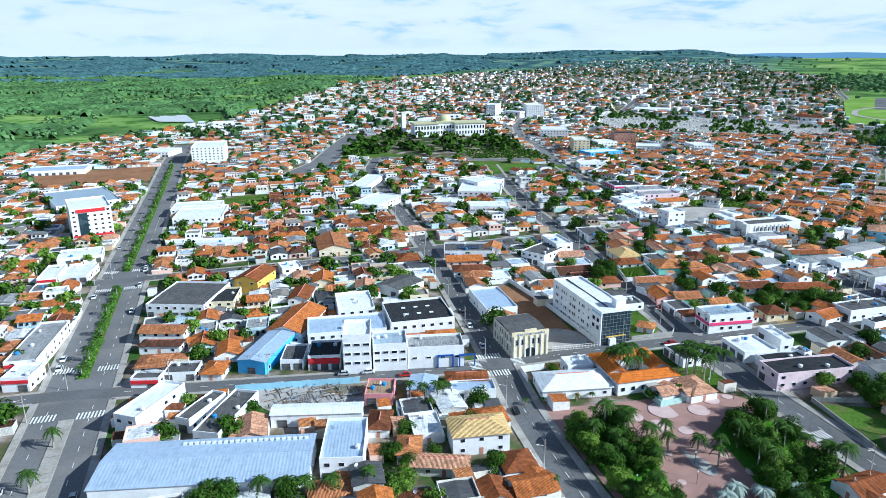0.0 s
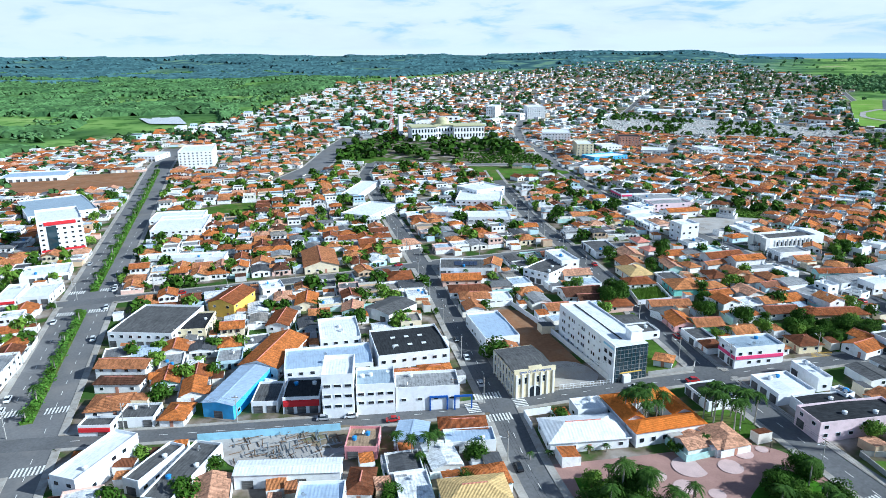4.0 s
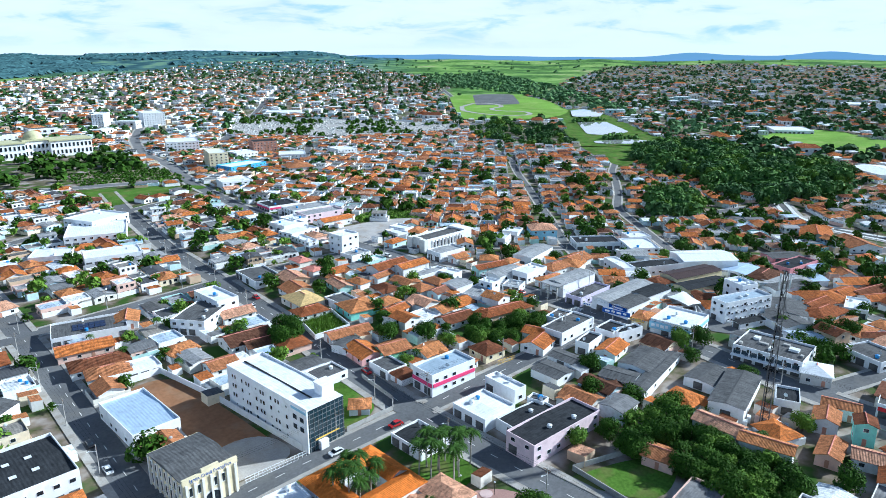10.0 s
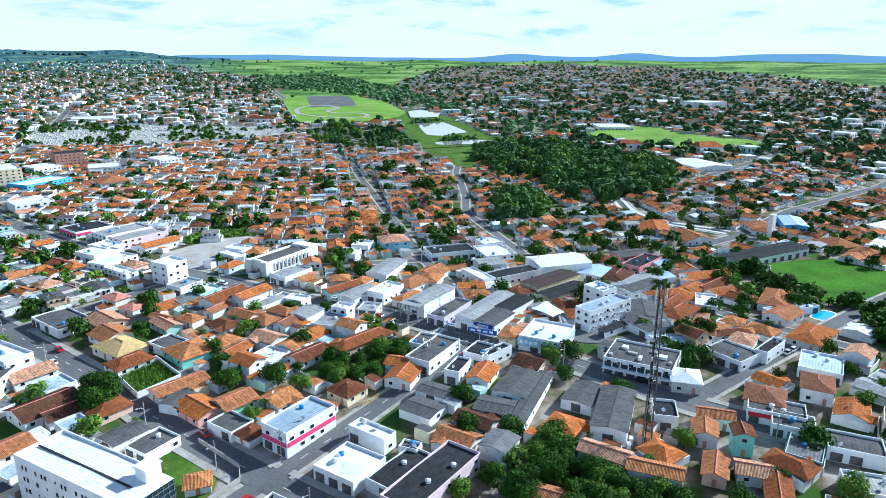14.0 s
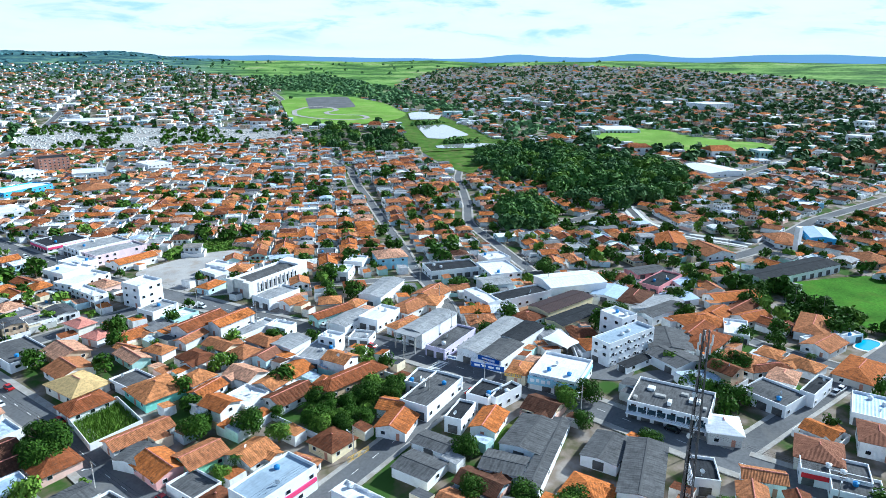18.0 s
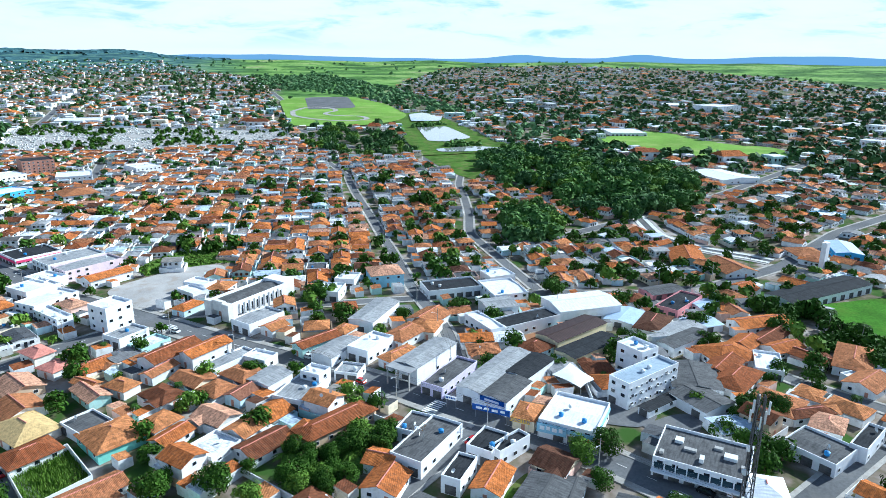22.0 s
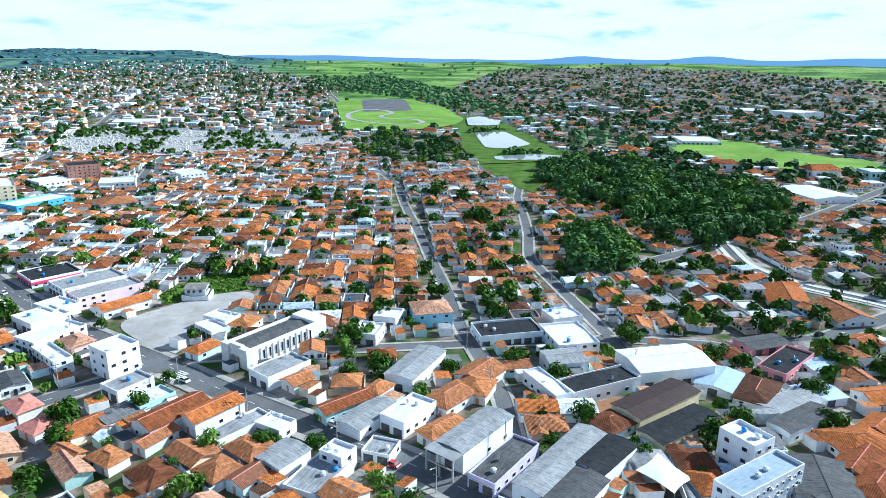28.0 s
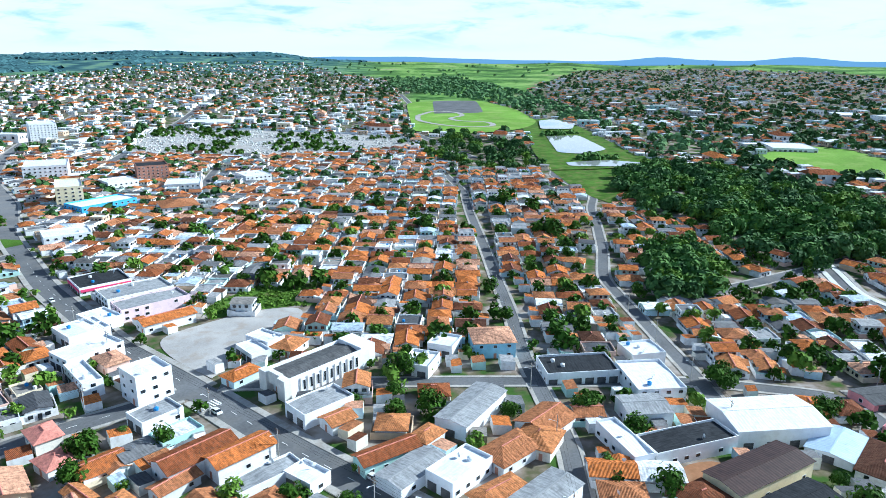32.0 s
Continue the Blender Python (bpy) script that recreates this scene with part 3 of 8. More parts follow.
def tiled_roof(w, d, h, mat, hip, rise, over=0.55):
    """A hipped or gabled tiled roof with thickness and a ridge along x."""
    a, b, t = w / 2 + over, d / 2 + over, 0.16
    r = max(0.15, a - b * 0.95) if hip else a
    e = h - over * rise / max(0.1, b - over)
    up = [(-a, -b, e + t), (a, -b, e + t), (a, b, e + t), (-a, b, e + t), (-r, 0, h + rise + t), (r, 0, h + rise + t)]
    lo = [(p[0], p[1], p[2] - t) for p in up]
    g = Geo()
    fs = [(0, 1, 5, 4), (2, 3, 4, 5), (7, 6, 10, 11), (9, 8, 11, 10), (0, 6, 7, 1), (2, 8, 9, 3)]
    if hip:
        fs += [(1, 2, 5), (3, 0, 4), (8, 7, 11), (6, 9, 10), (1, 7, 8, 2), (3, 9, 6, 0)]
    else:
        fs += [(1, 7, 11, 5), (5, 11, 8, 2), (3, 9, 10, 4), (4, 10, 6, 0)]
    g.add(up + lo, fs)
    return g.mesh("roof", [mat])


def gabled_body(w, d, h, rise, mat, hip):
    a, b = w / 2, d / 2
    vs = [(-a, -b, -1.5), (a, -b, -1.5), (a, b, -1.5), (-a, b, -1.5), (-a, -b, h), (a, -b, h), (a, b, h), (-a, b, h)]
    g = Geo()
    if hip:
        g.add(vs, BOX_F)
    else:
        g.add(vs + [(-a, 0, h + rise), (a, 0, h + rise)], [(0, 1, 5, 4), (2, 3, 7, 6), (1, 2, 6, 9, 5), (3, 0, 4, 8, 7), (3, 2, 1, 0)])
    return g.mesh("wall", [mat])


def tiled(x, y, w, d, rot, h, wall, roof, label, hip):
    FOOT.append((x, y, w, d, rot))
    word = {"tile": "terracotta tiled", "ochre": "ochre tiled", "salmon": "salmon tiled", "brown": "dark brown tiled", "white": "pale sheet"}[roof]
    top = thing("house", x, y, rot, None, label or f"{wall or 'painted'} house with a {word} {'hipped' if hip else 'gabled'} roof", "house")
    turn = d > w
    lw, ld = (d, w) if turn else (w, d)
    mm = pose(0, 0, 0, 0, 0, 90) if turn else pose(0, 0, 0)
    rise = min(2.6, ld * 0.16)
    child("wall", gabled_body(lw - 0.6, ld - 0.6, h, rise * 0.92, wall_mat(wall) if wall else "paint_house", hip), top, mm)
    child("roof", tiled_roof(lw - 0.6, ld - 0.6, h, {"tile": "tile_roof", "white": "roof_white"}.get(roof, "tile_" + roof), hip, rise), top, mm)
    a, b = lw / 2 - 0.3 + 0.55, ld / 2 - 0.3 + 0.55
    r = max(0.15, a - b * 0.95) if hip else a
    child("ridge_cap", Geo().tube((-r, 0, h + rise + 0.16), (r, 0, h + rise + 0.16), 0.17, 0.17, 6).mesh("ridge_cap", ["tile_salmon"]), top, mm)
    side_windows(top, w - 0.6, d - 0.6, h, "fblr", every=4.0, ww=1.3, wh=1.1, shop=False)
    return top


def hip_house(x, y, w, d, rot, h, wall="", roof="tile", label=""):
    return tiled(x, y, w, d, rot, h, wall, roof, label, True)


def gable_house(x, y, w, d, rot, h, wall="", roof="tile", label=""):
    return tiled(x, y, w, d, rot, h, wall, roof, label, False)


# ---- plan: streets as centre lines with the width of their carriageway ----
STREETS = {
    "avenue": ([(-58, 60), (-57, 130), (-56, 230), (-55, 320), (-52, 450), (-49, 583), (-47, 720), (-40, 860)], 20.5),
    "market": ([(-200, 222), (-64, 214), (2, 200.3), (27, 195), (47, 191.3), (78, 187.3), (113, 184.6), (148, 179), (181, 173), (220, 167), (248, 160)], 6.8),
    "church": ([(66, 20), (70, 118), (74, 155), (80, 185), (88, 244), (97, 310), (105, 383), (114, 470), (129, 600), (150, 660)], 8.4),
    "garden": ([(146, 20), (146, 99), (150, 155), (153, 180), (161, 227), (167, 249), (180, 325), (191, 392), (203, 440), (217, 497), (235, 560)], 8.5),
    "shops": ([(225, 20), (233, 89), (244, 127), (249, 171), (253, 201), (253, 259), (256, 310), (257, 356), (269, 440), (290, 530), (315, 620)], 9),
    "second_cross": ([(-200, 340), (-56, 331), (4, 330), (60, 329), (100, 332), (180, 324), (207, 317), (255, 303)], 7.5),
    "third_cross": ([(-49, 490), (32, 482), (118, 470), (216, 490), (280, 500)], 7.5),
    "lane": ([(330, 160), (364, 185), (402, 217), (450, 258), (498, 280), (545, 305), (594, 333), (640, 352)], 5.0),
    "brick_lane": ([(262, 175), (300, 200), (342, 239), (376, 265), (460, 335), (530, 395), (586, 440), (640, 500)], 5.0),
    "upper_lane": ([(440, 590), (480, 635), (520, 680)], 6.5),
    "east_cross": ([(300, 40), (317, 88), (335, 108), (384, 145), (364, 185), (320, 235), (262, 300)], 5.5),
    "station": ([(384, 145), (410, 118), (466, 88), (560, 58), (690, -8), (860, -70)], 7),
    "south_east": ([(233, 89), (288, 62), (360, 30), (460, -20)], 6),
    "creek_road": ([(450, 215), (502, 193), (545, 175), (646, 135), (860, 70)], 7),
    "park_road": ([(150, 660), (222, 600), (300, 560), (330, 640), (360, 760), (420, 900), (520, 1080), (700, 1350)], 10),
    "park_lot": ([(60, 600), (95, 660), (140, 790), (170, 860)], 24),
    "cemetery_road": ([(480, 800), (560, 890), (700, 1055), (900, 1300), (1200, 1650)], 9),
    "field_road": ([(742, 540), (880, 735), (1100, 900), (1320, 1120), (1500, 1300)], 9),
    "canal_walk": ([(546, 177), (523, 166.5), (503, 159), (489, 145), (481, 130), (478, 117), (477, 104), (473, 93)], 11),
    "pond_road": ([(640, 352), (700, 420), (760, 450), (860, 500)], 7),
}


def resample(pts, step):
    out = [Vector(pts[0])]
    for a, b in zip(pts, pts[1:]):
        a, b = Vector(a), Vector(b)
        n = max(1, round((b - a).length / step))
        out += [a.lerp(b, k / n) for k in range(1, n + 1)]
    return out


def smooth_line(pts, step):
    p = resample(pts, step)
    for _ in range(6):
        p = [p[0]] + [(p[k - 1] + p[k] * 2 + p[k + 1]) / 4 for k in range(1, len(p) - 1)] + [p[-1]]
    return p


LINES = {k: (smooth_line(p, 4.0), w) for k, (p, w) in STREETS.items()}
SEG = [(k, p[0], p[1], d[0], d[1], w) for k, (ln, w) in LINES.items() for p, d in [(ln[i], (ln[min(i + 1, len(ln) - 1)] - ln[max(i - 1, 0)]).normalized()) for i in range(len(ln))]]
SEG_XY = np.array([(s[1], s[2]) for s in SEG])
SEG_DIR = np.array([(s[3], s[4]) for s in SEG])
SEG_W = np.array([s[5] for s in SEG], float)
SEG_NAME = np.array([s[0] for s in SEG])


def street_gap(x, y, skip=None):
    """How far a place lies outside the nearest carriageway, and that street's heading in degrees."""
    dist = np.hypot(SEG_XY[:, 0] - x, SEG_XY[:, 1] - y) - SEG_W / 2
    if skip:
        dist = np.where(SEG_NAME == skip, 1e9, dist)
    k = int(dist.argmin())
    return dist[k], math.degrees(math.atan2(SEG_DIR[k, 1], SEG_DIR[k, 0]))


def ribbon(line, a, b, dz0, dz1=None):
    """A strip along a line between two offsets; with dz1 it is a slab with kerb faces."""
    g = Geo()
    n = len(line)
    rows = []
    for k, p in enumerate(line):
        t = (line[min(k + 1, n - 1)] - line[max(k - 1, 0)]).normalized()
        nv = Vector((-t.y, t.x))
        rows.append((p + nv * a, p + nv * b))
    return rows


def strip_mesh(name, rows, dz, mat, keep=None, thick=0.0):
    g = Geo()
    for k in range(len(rows) - 1):
        if keep is not None and not keep[k]:
            continue
        (a, b), (c, d) = rows[k], rows[k + 1]
        q = [(p.x, p.y, land(p.x, p.y) + dz) for p in (a, c, d, b)]
        if thick:
            g.add(q + [(v[0], v[1], v[2] - thick) for v in q], [(3, 2, 1, 0), (0, 1, 5, 4), (2, 3, 7, 6), (1, 2, 6, 5), (3, 0, 4, 7)])
        else:
            g.add(q, [(3, 2, 1, 0)])
    return g.mesh(name, [mat])


for n_street, (key, (line, width)) in enumerate(LINES.items()):
    rows = ribbon(line, -width / 2, width / 2, 0)
    tagged(new("road_" + key, strip_mesh("road", rows, 0.10 + 0.006 * n_street, "asphalt_worn" if key in ("avenue", "park_lot", "park_road") else "asphalt")), "worn grey asphalt road", "road", kind="structure")
    for side in (-1, 1):
        walkrows = ribbon(line, side * (width / 2), side * (width / 2 + (2.2 if width > 8 else 1.3)), 0)
        if side > 0:
            walkrows = [(b, a) for a, b in walkrows]
        else:
            walkrows = [(a, b) for a, b in walkrows]
        walkrows = [(b, a) for a, b in walkrows]
        keep = []
        for k in range(len(walkrows) - 1):
            mid = (walkrows[k][0] + walkrows[k][1] + walkrows[k + 1][0] + walkrows[k + 1][1]) / 4
            keep.append(street_gap(mid.x, mid.y, key)[0] > 0.5)
        tagged(new("pavement_" + key + ("_east" if side < 0 else "_west"), strip_mesh("pavement", walkrows, 0.26, "pavement", keep, 0.3)), "pale concrete pavement with a kerb", "pavement", kind="structure")


# ---- open places, by outline ----
AREAS = {
    "plaza": ([(80, 154), (100, 150), (140, 143), (143, 130), (139, 96), (116, 80), (75, 80), (77, 112)], "plaza_paving", 0.08),
    "square_lawn_west": ([(83, 147), (90, 144), (94, 137), (96, 130), (96, 122), (93, 112), (89, 98), (79, 96), (79, 116), (80, 136)], "lush_grass", 0.16),
    "square_lawn_east": ([(117, 124), (132, 133), (139, 131), (138, 112), (134, 92), (110, 88), (112, 104), (117, 112)], "lush_grass", 0.16),
    "square_stones": ([(105, 122), (109, 118), (110, 109), (105, 105), (101, 111)], "gravel", 0.2),
    "palm_lawn": ([(127, 150), (142, 147), (141, 143), (128, 146)], "lush_grass", 0.2),
    "church_lot": ([(100, 197), (117, 190), (119, 228), (120, 258), (104, 262), (101, 230)], "red_soil", 0.09),
    "church_yard": ([(101, 191), (119, 187.5), (119, 206), (102, 210)], "gravel", 0.14),
    "glass_garden": ([(134, 188), (148, 186), (154, 206), (150, 214), (135, 214)], "lawn", 0.12),
    "pink_lot": ([(152, 128), (172, 118), (180, 108), (158, 104)], "lawn", 0.1),
    "car_park": ([(263, 306), (267, 318), (290, 316), (313, 321), (327, 335), (310, 346), (268, 349), (263, 330)], "gravel", 0.14),
    "car_park_grass": ([(292, 349), (311, 346), (327, 335), (352, 352), (330, 372), (296, 362)], "lawn", 0.13),
    "pasture": ([(406, 76), (430, 51), (442, 37), (428, 16), (404, 3), (352, 19), (352, 39), (351, 48), (377, 51), (374, 66)], "lush_grass", 0.12),
    "palace_park": ([(110, 650), (150, 800), (200, 850), (330, 830), (345, 760), (318, 650), (230, 610), (150, 668)], "lawn", 0.1),
    "court_lot": ([(222, 590), (290, 540), (300, 520), (215, 512)], "lawn", 0.12),
    "nursery": ([(232, 600), (305, 570), (318, 640), (245, 660)], "yard_soil", 0.15),
    "red_yard": ([(-150, 600), (-62, 610), (-62, 700), (-170, 690)], "red_soil", 0.1),
    "block_field": ([(-15, 480), (30, 492), (28, 525), (-12, 512)], "lawn", 0.12),
    "sports_field": ([(900, 755), (1310, 1120), (1480, 1045), (1350, 860), (1150, 690), (1018, 645), (915, 670)], "field_grass", 0.4),
    "track_lot": ([(1152, 915), (1380, 1100), (1460, 1034), (1228, 854)], "asphalt", 0.6),
    "east_field": ([(1100, 284), (1097, 232), (1032, 187), (991, 143), (1004, 99), (897, 65), (866, 140), (885, 227), (915, 307), (965, 312)], "field_grass", 0.4),
    "lake_meadow": ([(724, 436), (750, 425), (777, 380), (700, 350), (612, 318), (637, 358), (683, 401)], "lawn", 0.3),
    "lake_shore": ([(722, 436), (745, 405), (835, 362), (900, 430), (1060, 555), (1225, 685), (1205, 730), (1100, 700), (960, 600), (820, 512)], "lawn", 0.2),
    "cemetery": ([(520, 850), (664, 1058), (770, 925), (840, 730), (788, 638), (690, 662), (590, 715)], "gravel", 0.3),
    "guest_yard": ([(264, 122), (281, 112), (275, 104), (254, 114)], "asphalt", 0.1),
    "grass_strip": ([(207, 147), (235, 144), (233, 140), (208, 142)], "lawn", 0.1),
    "palm_corner": ([(127, 148), (143, 144), (146, 160), (130, 165)], "lawn", 0.1),
    "shop_yard": ([(258, 150), (275, 146), (283, 120), (262, 118)], "asphalt", 0.12),
    "dig": ([(292, 170), (308, 176), (322, 165), (306, 156)], "red_soil", 0.12),
    "bank_yard": ([(18, 196), (42, 190), (44, 178), (20, 182)], "yard_soil", 0.12),
    "timber_yard": ([(-5, 198), (30, 192), (32, 172), (0, 178)], "gravel", 0.11),
    "corn_plot": ([(173, 258), (167, 241), (181, 238), (186, 254)], "lawn", 0.12),
}
WATER = {
    "pond_north": [(1154, 694), (1197, 692), (1156, 627), (1072, 590), (1042, 627)],
    "pond_middle": [(967, 576), (1007, 548), (950, 500), (895, 455), (842, 459), (833, 487)],
    "pond_south": [(772, 445), (817, 420), (823, 378), (797, 374), (753, 432)],
    "marsh_pond": [(-111, 1285), (-48, 1300), (-31, 1150), (-88, 1176)],
}
WOODS = {
    "bamboo_wood": [(747, 380), (820, 382), (814, 318), (763, 250), (763, 188), (686, 151), (606, 147), (531, 167), (537, 206), (555, 232), (609, 264), (600, 296), (658, 340)],
    "lane_wood": [(510, 259), (535, 248), (518, 222), (454, 205), (434, 217), (451, 236)],
    "creek_wood": [(831, 670), (927, 683), (861, 575), (801, 499), (732, 446), (692, 462), (676, 505), (708, 566), (756, 624)],
    "valley_wood": [(1230, 700), (1460, 990), (1600, 1400), (2100, 1900), (2300, 1700), (1700, 1000), (1350, 700), (1166, 540), (1010, 430), (871, 395), (930, 319), (1020, 358)],
    "garden_grove": [(200, 208), (234, 199), (229, 175), (196, 183)],
    "mast_grove": [(172, 129), (196, 124), (196, 102), (192, 84), (175, 76), (166, 100)],
    "south_grove": [(409, 104), (424, 89), (394, 77), (373, 67), (372, 51), (347, 49), (332, 60), (331, 75), (370, 81), (381, 100)],
    "corner_grove": [(350, 43), (365, 32), (356, 11), (318, 17), (310, 37)],
    "square_grove_west": [(81, 146), (90, 144), (94, 137), (96, 130), (96, 122), (93, 112), (88, 98), (78, 96), (79, 120)],
    "square_grove_east": [(118, 124), (132, 132), (138, 130), (137, 112), (133, 92), (112, 88), (114, 106)],
}


def inside(x, y, poly):
    hit = False
    for (x0, y0), (x1, y1) in zip(poly, poly[1:] + poly[:1]):
        if (y0 > y) != (y1 > y) and x < (x1 - x0) * (y - y0) / (y1 - y0) + x0:
            hit = not hit
    return hit


def in_any(x, y, table):
    return any(inside(x, y, p[0] if isinstance(p, tuple) else p) for p in table.values())


def area_sheet(name, poly, mat, dz, label, category):
    """A level patch of ground with a softened outline, triangulated finely enough to follow the slope."""
    pts = smooth_line(poly + poly[:1], max(4.0, sum((Vector(a) - Vector(b)).length for a, b in zip(poly, poly[1:])) / 60))
    bm = bmesh.new()
    vs = [bm.verts.new((p.x, p.y, 0)) for p in pts[:-1]]
    bm.faces.new(vs)
    bmesh.ops.triangulate(bm, faces=bm.faces[:])
    far = max(math.hypot(p.x - 60, p.y - 60) for p in pts) > 1250
    big = max(p.x for p in pts) - min(p.x for p in pts)
    if big < 200 or far:
        bmesh.ops.subdivide_edges(bm, edges=bm.edges[:], cuts=6 if far else 2, use_grid_fill=True)
    for v in bm.verts:
        v.co.z = land(v.co.x, v.co.y) + dz + (0.9 if far else 0.0)
    for f in bm.faces:
        if f.normal.z < 0:
            f.normal_flip()
    me = bpy.data.meshes.new(name)
    bm.to_mesh(me)
    bm.free()
    me.materials.append(MATS[mat])
    return tagged(new(name, me), label, category, kind="structure")


for n_area, (key, (poly, mat, dz)) in enumerate(AREAS.items()):
    word = {"plaza_paving": "reddish paved square", "red_soil": "bare red earth lot", "gravel": "pale gravel lot", "lawn": "green grass plot", "lush_grass": "lush green pasture", "yard_soil": "worn earth plot", "field_grass": "bright green pasture", "pavement": "grey paved lot", "concrete": "concrete yard", "asphalt": "worn asphalt yard"}[mat]
    area_sheet("ground_" + key, poly, mat, dz + 0.003 * n_area, word, "ground")
for key, poly in WATER.items():
    area_sheet("water_" + key, poly, "water", 1.6, "still pale pond reflecting the sky", "pond")

# ---- the ground: one sheet to the horizon, rising into low hills ----
TOWN = [(-260, 100), (-240, 731), (-183, 887), (-94, 1000), (16, 1155), (113, 1428), (420, 2150), (1000, 2600), (1861, 3200), (2800, 3300), (2200, 2200), (1900, 1500), (1500, 1290), (1320, 1130), (1460, 990), (1600, 1000), (2200, 1300), (3300, 1650), (3900, 1300), (3700, 600), (2932, 34), (2396, -250), (1500, -300), (800, -250), (300, -200), (-200, -200)]


def build_ground():
    rs = [0, 15, 30, 45, 60, 75, 90, 105, 120, 135, 150, 165, 180, 195, 210, 225, 240, 255, 270, 285, 300, 315, 330, 345, 360, 380, 400, 425, 450, 480, 520, 570, 630, 700, 780, 870, 970, 1080, 1200]
    while rs[-1] < 4700:
        rs.append(rs[-1] + 45 + (rs[-1] - 1200) * 0.02)
    n = 240
    vs, fs, town = [(100, 120, land(100, 120))], [], []
    for r in rs[1:]:
        for k in range(n):
            a = 2 * math.pi * k / n
            x, y = 100 + r * math.sin(a), 120 + r * math.cos(a)
            vs.append((x, y, land(x, y)))
    for k in range(n):
        fs.append((0, 1 + (k + 1) % n, 1 + k))
    for q in range(len(rs) - 2):
        b0, b1 = 1 + q * n, 1 + (q + 1) * n
        for k in range(n):
            k2 = (k + 1) % n
            fs.append((b0 + k, b0 + k2, b1 + k2, b1 + k))
    me = mesh_from("ground", vs, fs, ["ground_cover"], smooth=True)
    at = me.attributes.new("town", "FLOAT", "POINT")
    at.data.foreach_set("value", [1.0 if inside(v[0], v[1], TOWN) else 0.0 for v in vs])
    # Share of far northern ground tinted haze blue: distance painted into the colour.
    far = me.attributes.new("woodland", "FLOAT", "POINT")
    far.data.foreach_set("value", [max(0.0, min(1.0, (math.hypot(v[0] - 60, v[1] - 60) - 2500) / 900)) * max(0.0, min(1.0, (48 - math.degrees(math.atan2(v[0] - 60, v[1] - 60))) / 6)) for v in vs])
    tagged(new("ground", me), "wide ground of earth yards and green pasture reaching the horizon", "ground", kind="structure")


def ground_material():
    m = bpy.data.materials.new("ground_cover")
    m.use_nodes = True
    n, l = m.node_tree.nodes, m.node_tree.links
    b = n["Principled BSDF"]
    b.inputs["Roughness"].default_value = 0.95
    b.inputs["Specular IOR Level"].default_value = 0.02
    tc = n.new("ShaderNodeTexCoord")

    def nz(scale, detail):
        t = n.new("ShaderNodeTexNoise")
        t.inputs["Scale"].default_value, t.inputs["Detail"].default_value = scale, detail
        l.new(tc.outputs["Object"], t.inputs["Vector"])
        return t

    def ramp(src, stops):
        r = n.new("ShaderNodeValToRGB")
        while len(r.color_ramp.elements) < len(stops):
            r.color_ramp.elements.new(0.5)
        for e, (p, c) in zip(r.color_ramp.elements, stops):
            e.position, e.color = p, (*c, 1)
        l.new(src, r.inputs["Fac"])
        return r.outputs["Color"]

    yard = ramp(nz(0.09, 6).outputs["Fac"], [(0.40, (0.05, 0.10, 0.022)), (0.48, (0.12, 0.11, 0.065)), (0.55, (0.22, 0.18, 0.145)), (0.66, (0.36, 0.33, 0.30))])
    pasture = ramp(nz(0.0042, 9).outputs["Fac"], [(0.36, (0.06, 0.125, 0.040)), (0.46, (0.10, 0.19, 0.050)), (0.52, (0.17, 0.30, 0.075)), (0.62, (0.26, 0.38, 0.11)), (0.70, (0.33, 0.35, 0.17))])
    speck = ramp(nz(0.035, 5).outputs["Fac"], [(0.52, (1, 1, 1)), (0.62, (0.42, 0.55, 0.40))])
    mul = n.new("ShaderNodeMix")
    mul.data_type, mul.blend_type = "RGBA", "MULTIPLY"
    mul.inputs["Factor"].default_value = 1.0
    l.new(pasture, mul.inputs["A"])
    l.new(speck, mul.inputs["B"])
    att, mix = n.new("ShaderNodeAttribute"), n.new("ShaderNodeMix")
    att.attribute_name = "town"
    mix.data_type = "RGBA"
    l.new(att.outputs["Fac"], mix.inputs["Factor"])
    l.new(mul.outputs["Result"], mix.inputs["A"])
    l.new(yard, mix.inputs["B"])
    # Woodland greens of the far ridge, shifted blue to paint in haze.
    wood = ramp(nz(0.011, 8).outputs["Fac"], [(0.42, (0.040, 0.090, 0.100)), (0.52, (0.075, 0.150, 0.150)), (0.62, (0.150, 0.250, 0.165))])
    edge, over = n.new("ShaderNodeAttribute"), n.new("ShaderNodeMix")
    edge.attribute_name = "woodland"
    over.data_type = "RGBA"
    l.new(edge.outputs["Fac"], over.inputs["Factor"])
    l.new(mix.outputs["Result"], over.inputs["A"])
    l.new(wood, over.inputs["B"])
    l.new(over.outputs["Result"], b.inputs["Base Color"])
    MATS["ground_cover"] = m


ground_material()
build_ground()


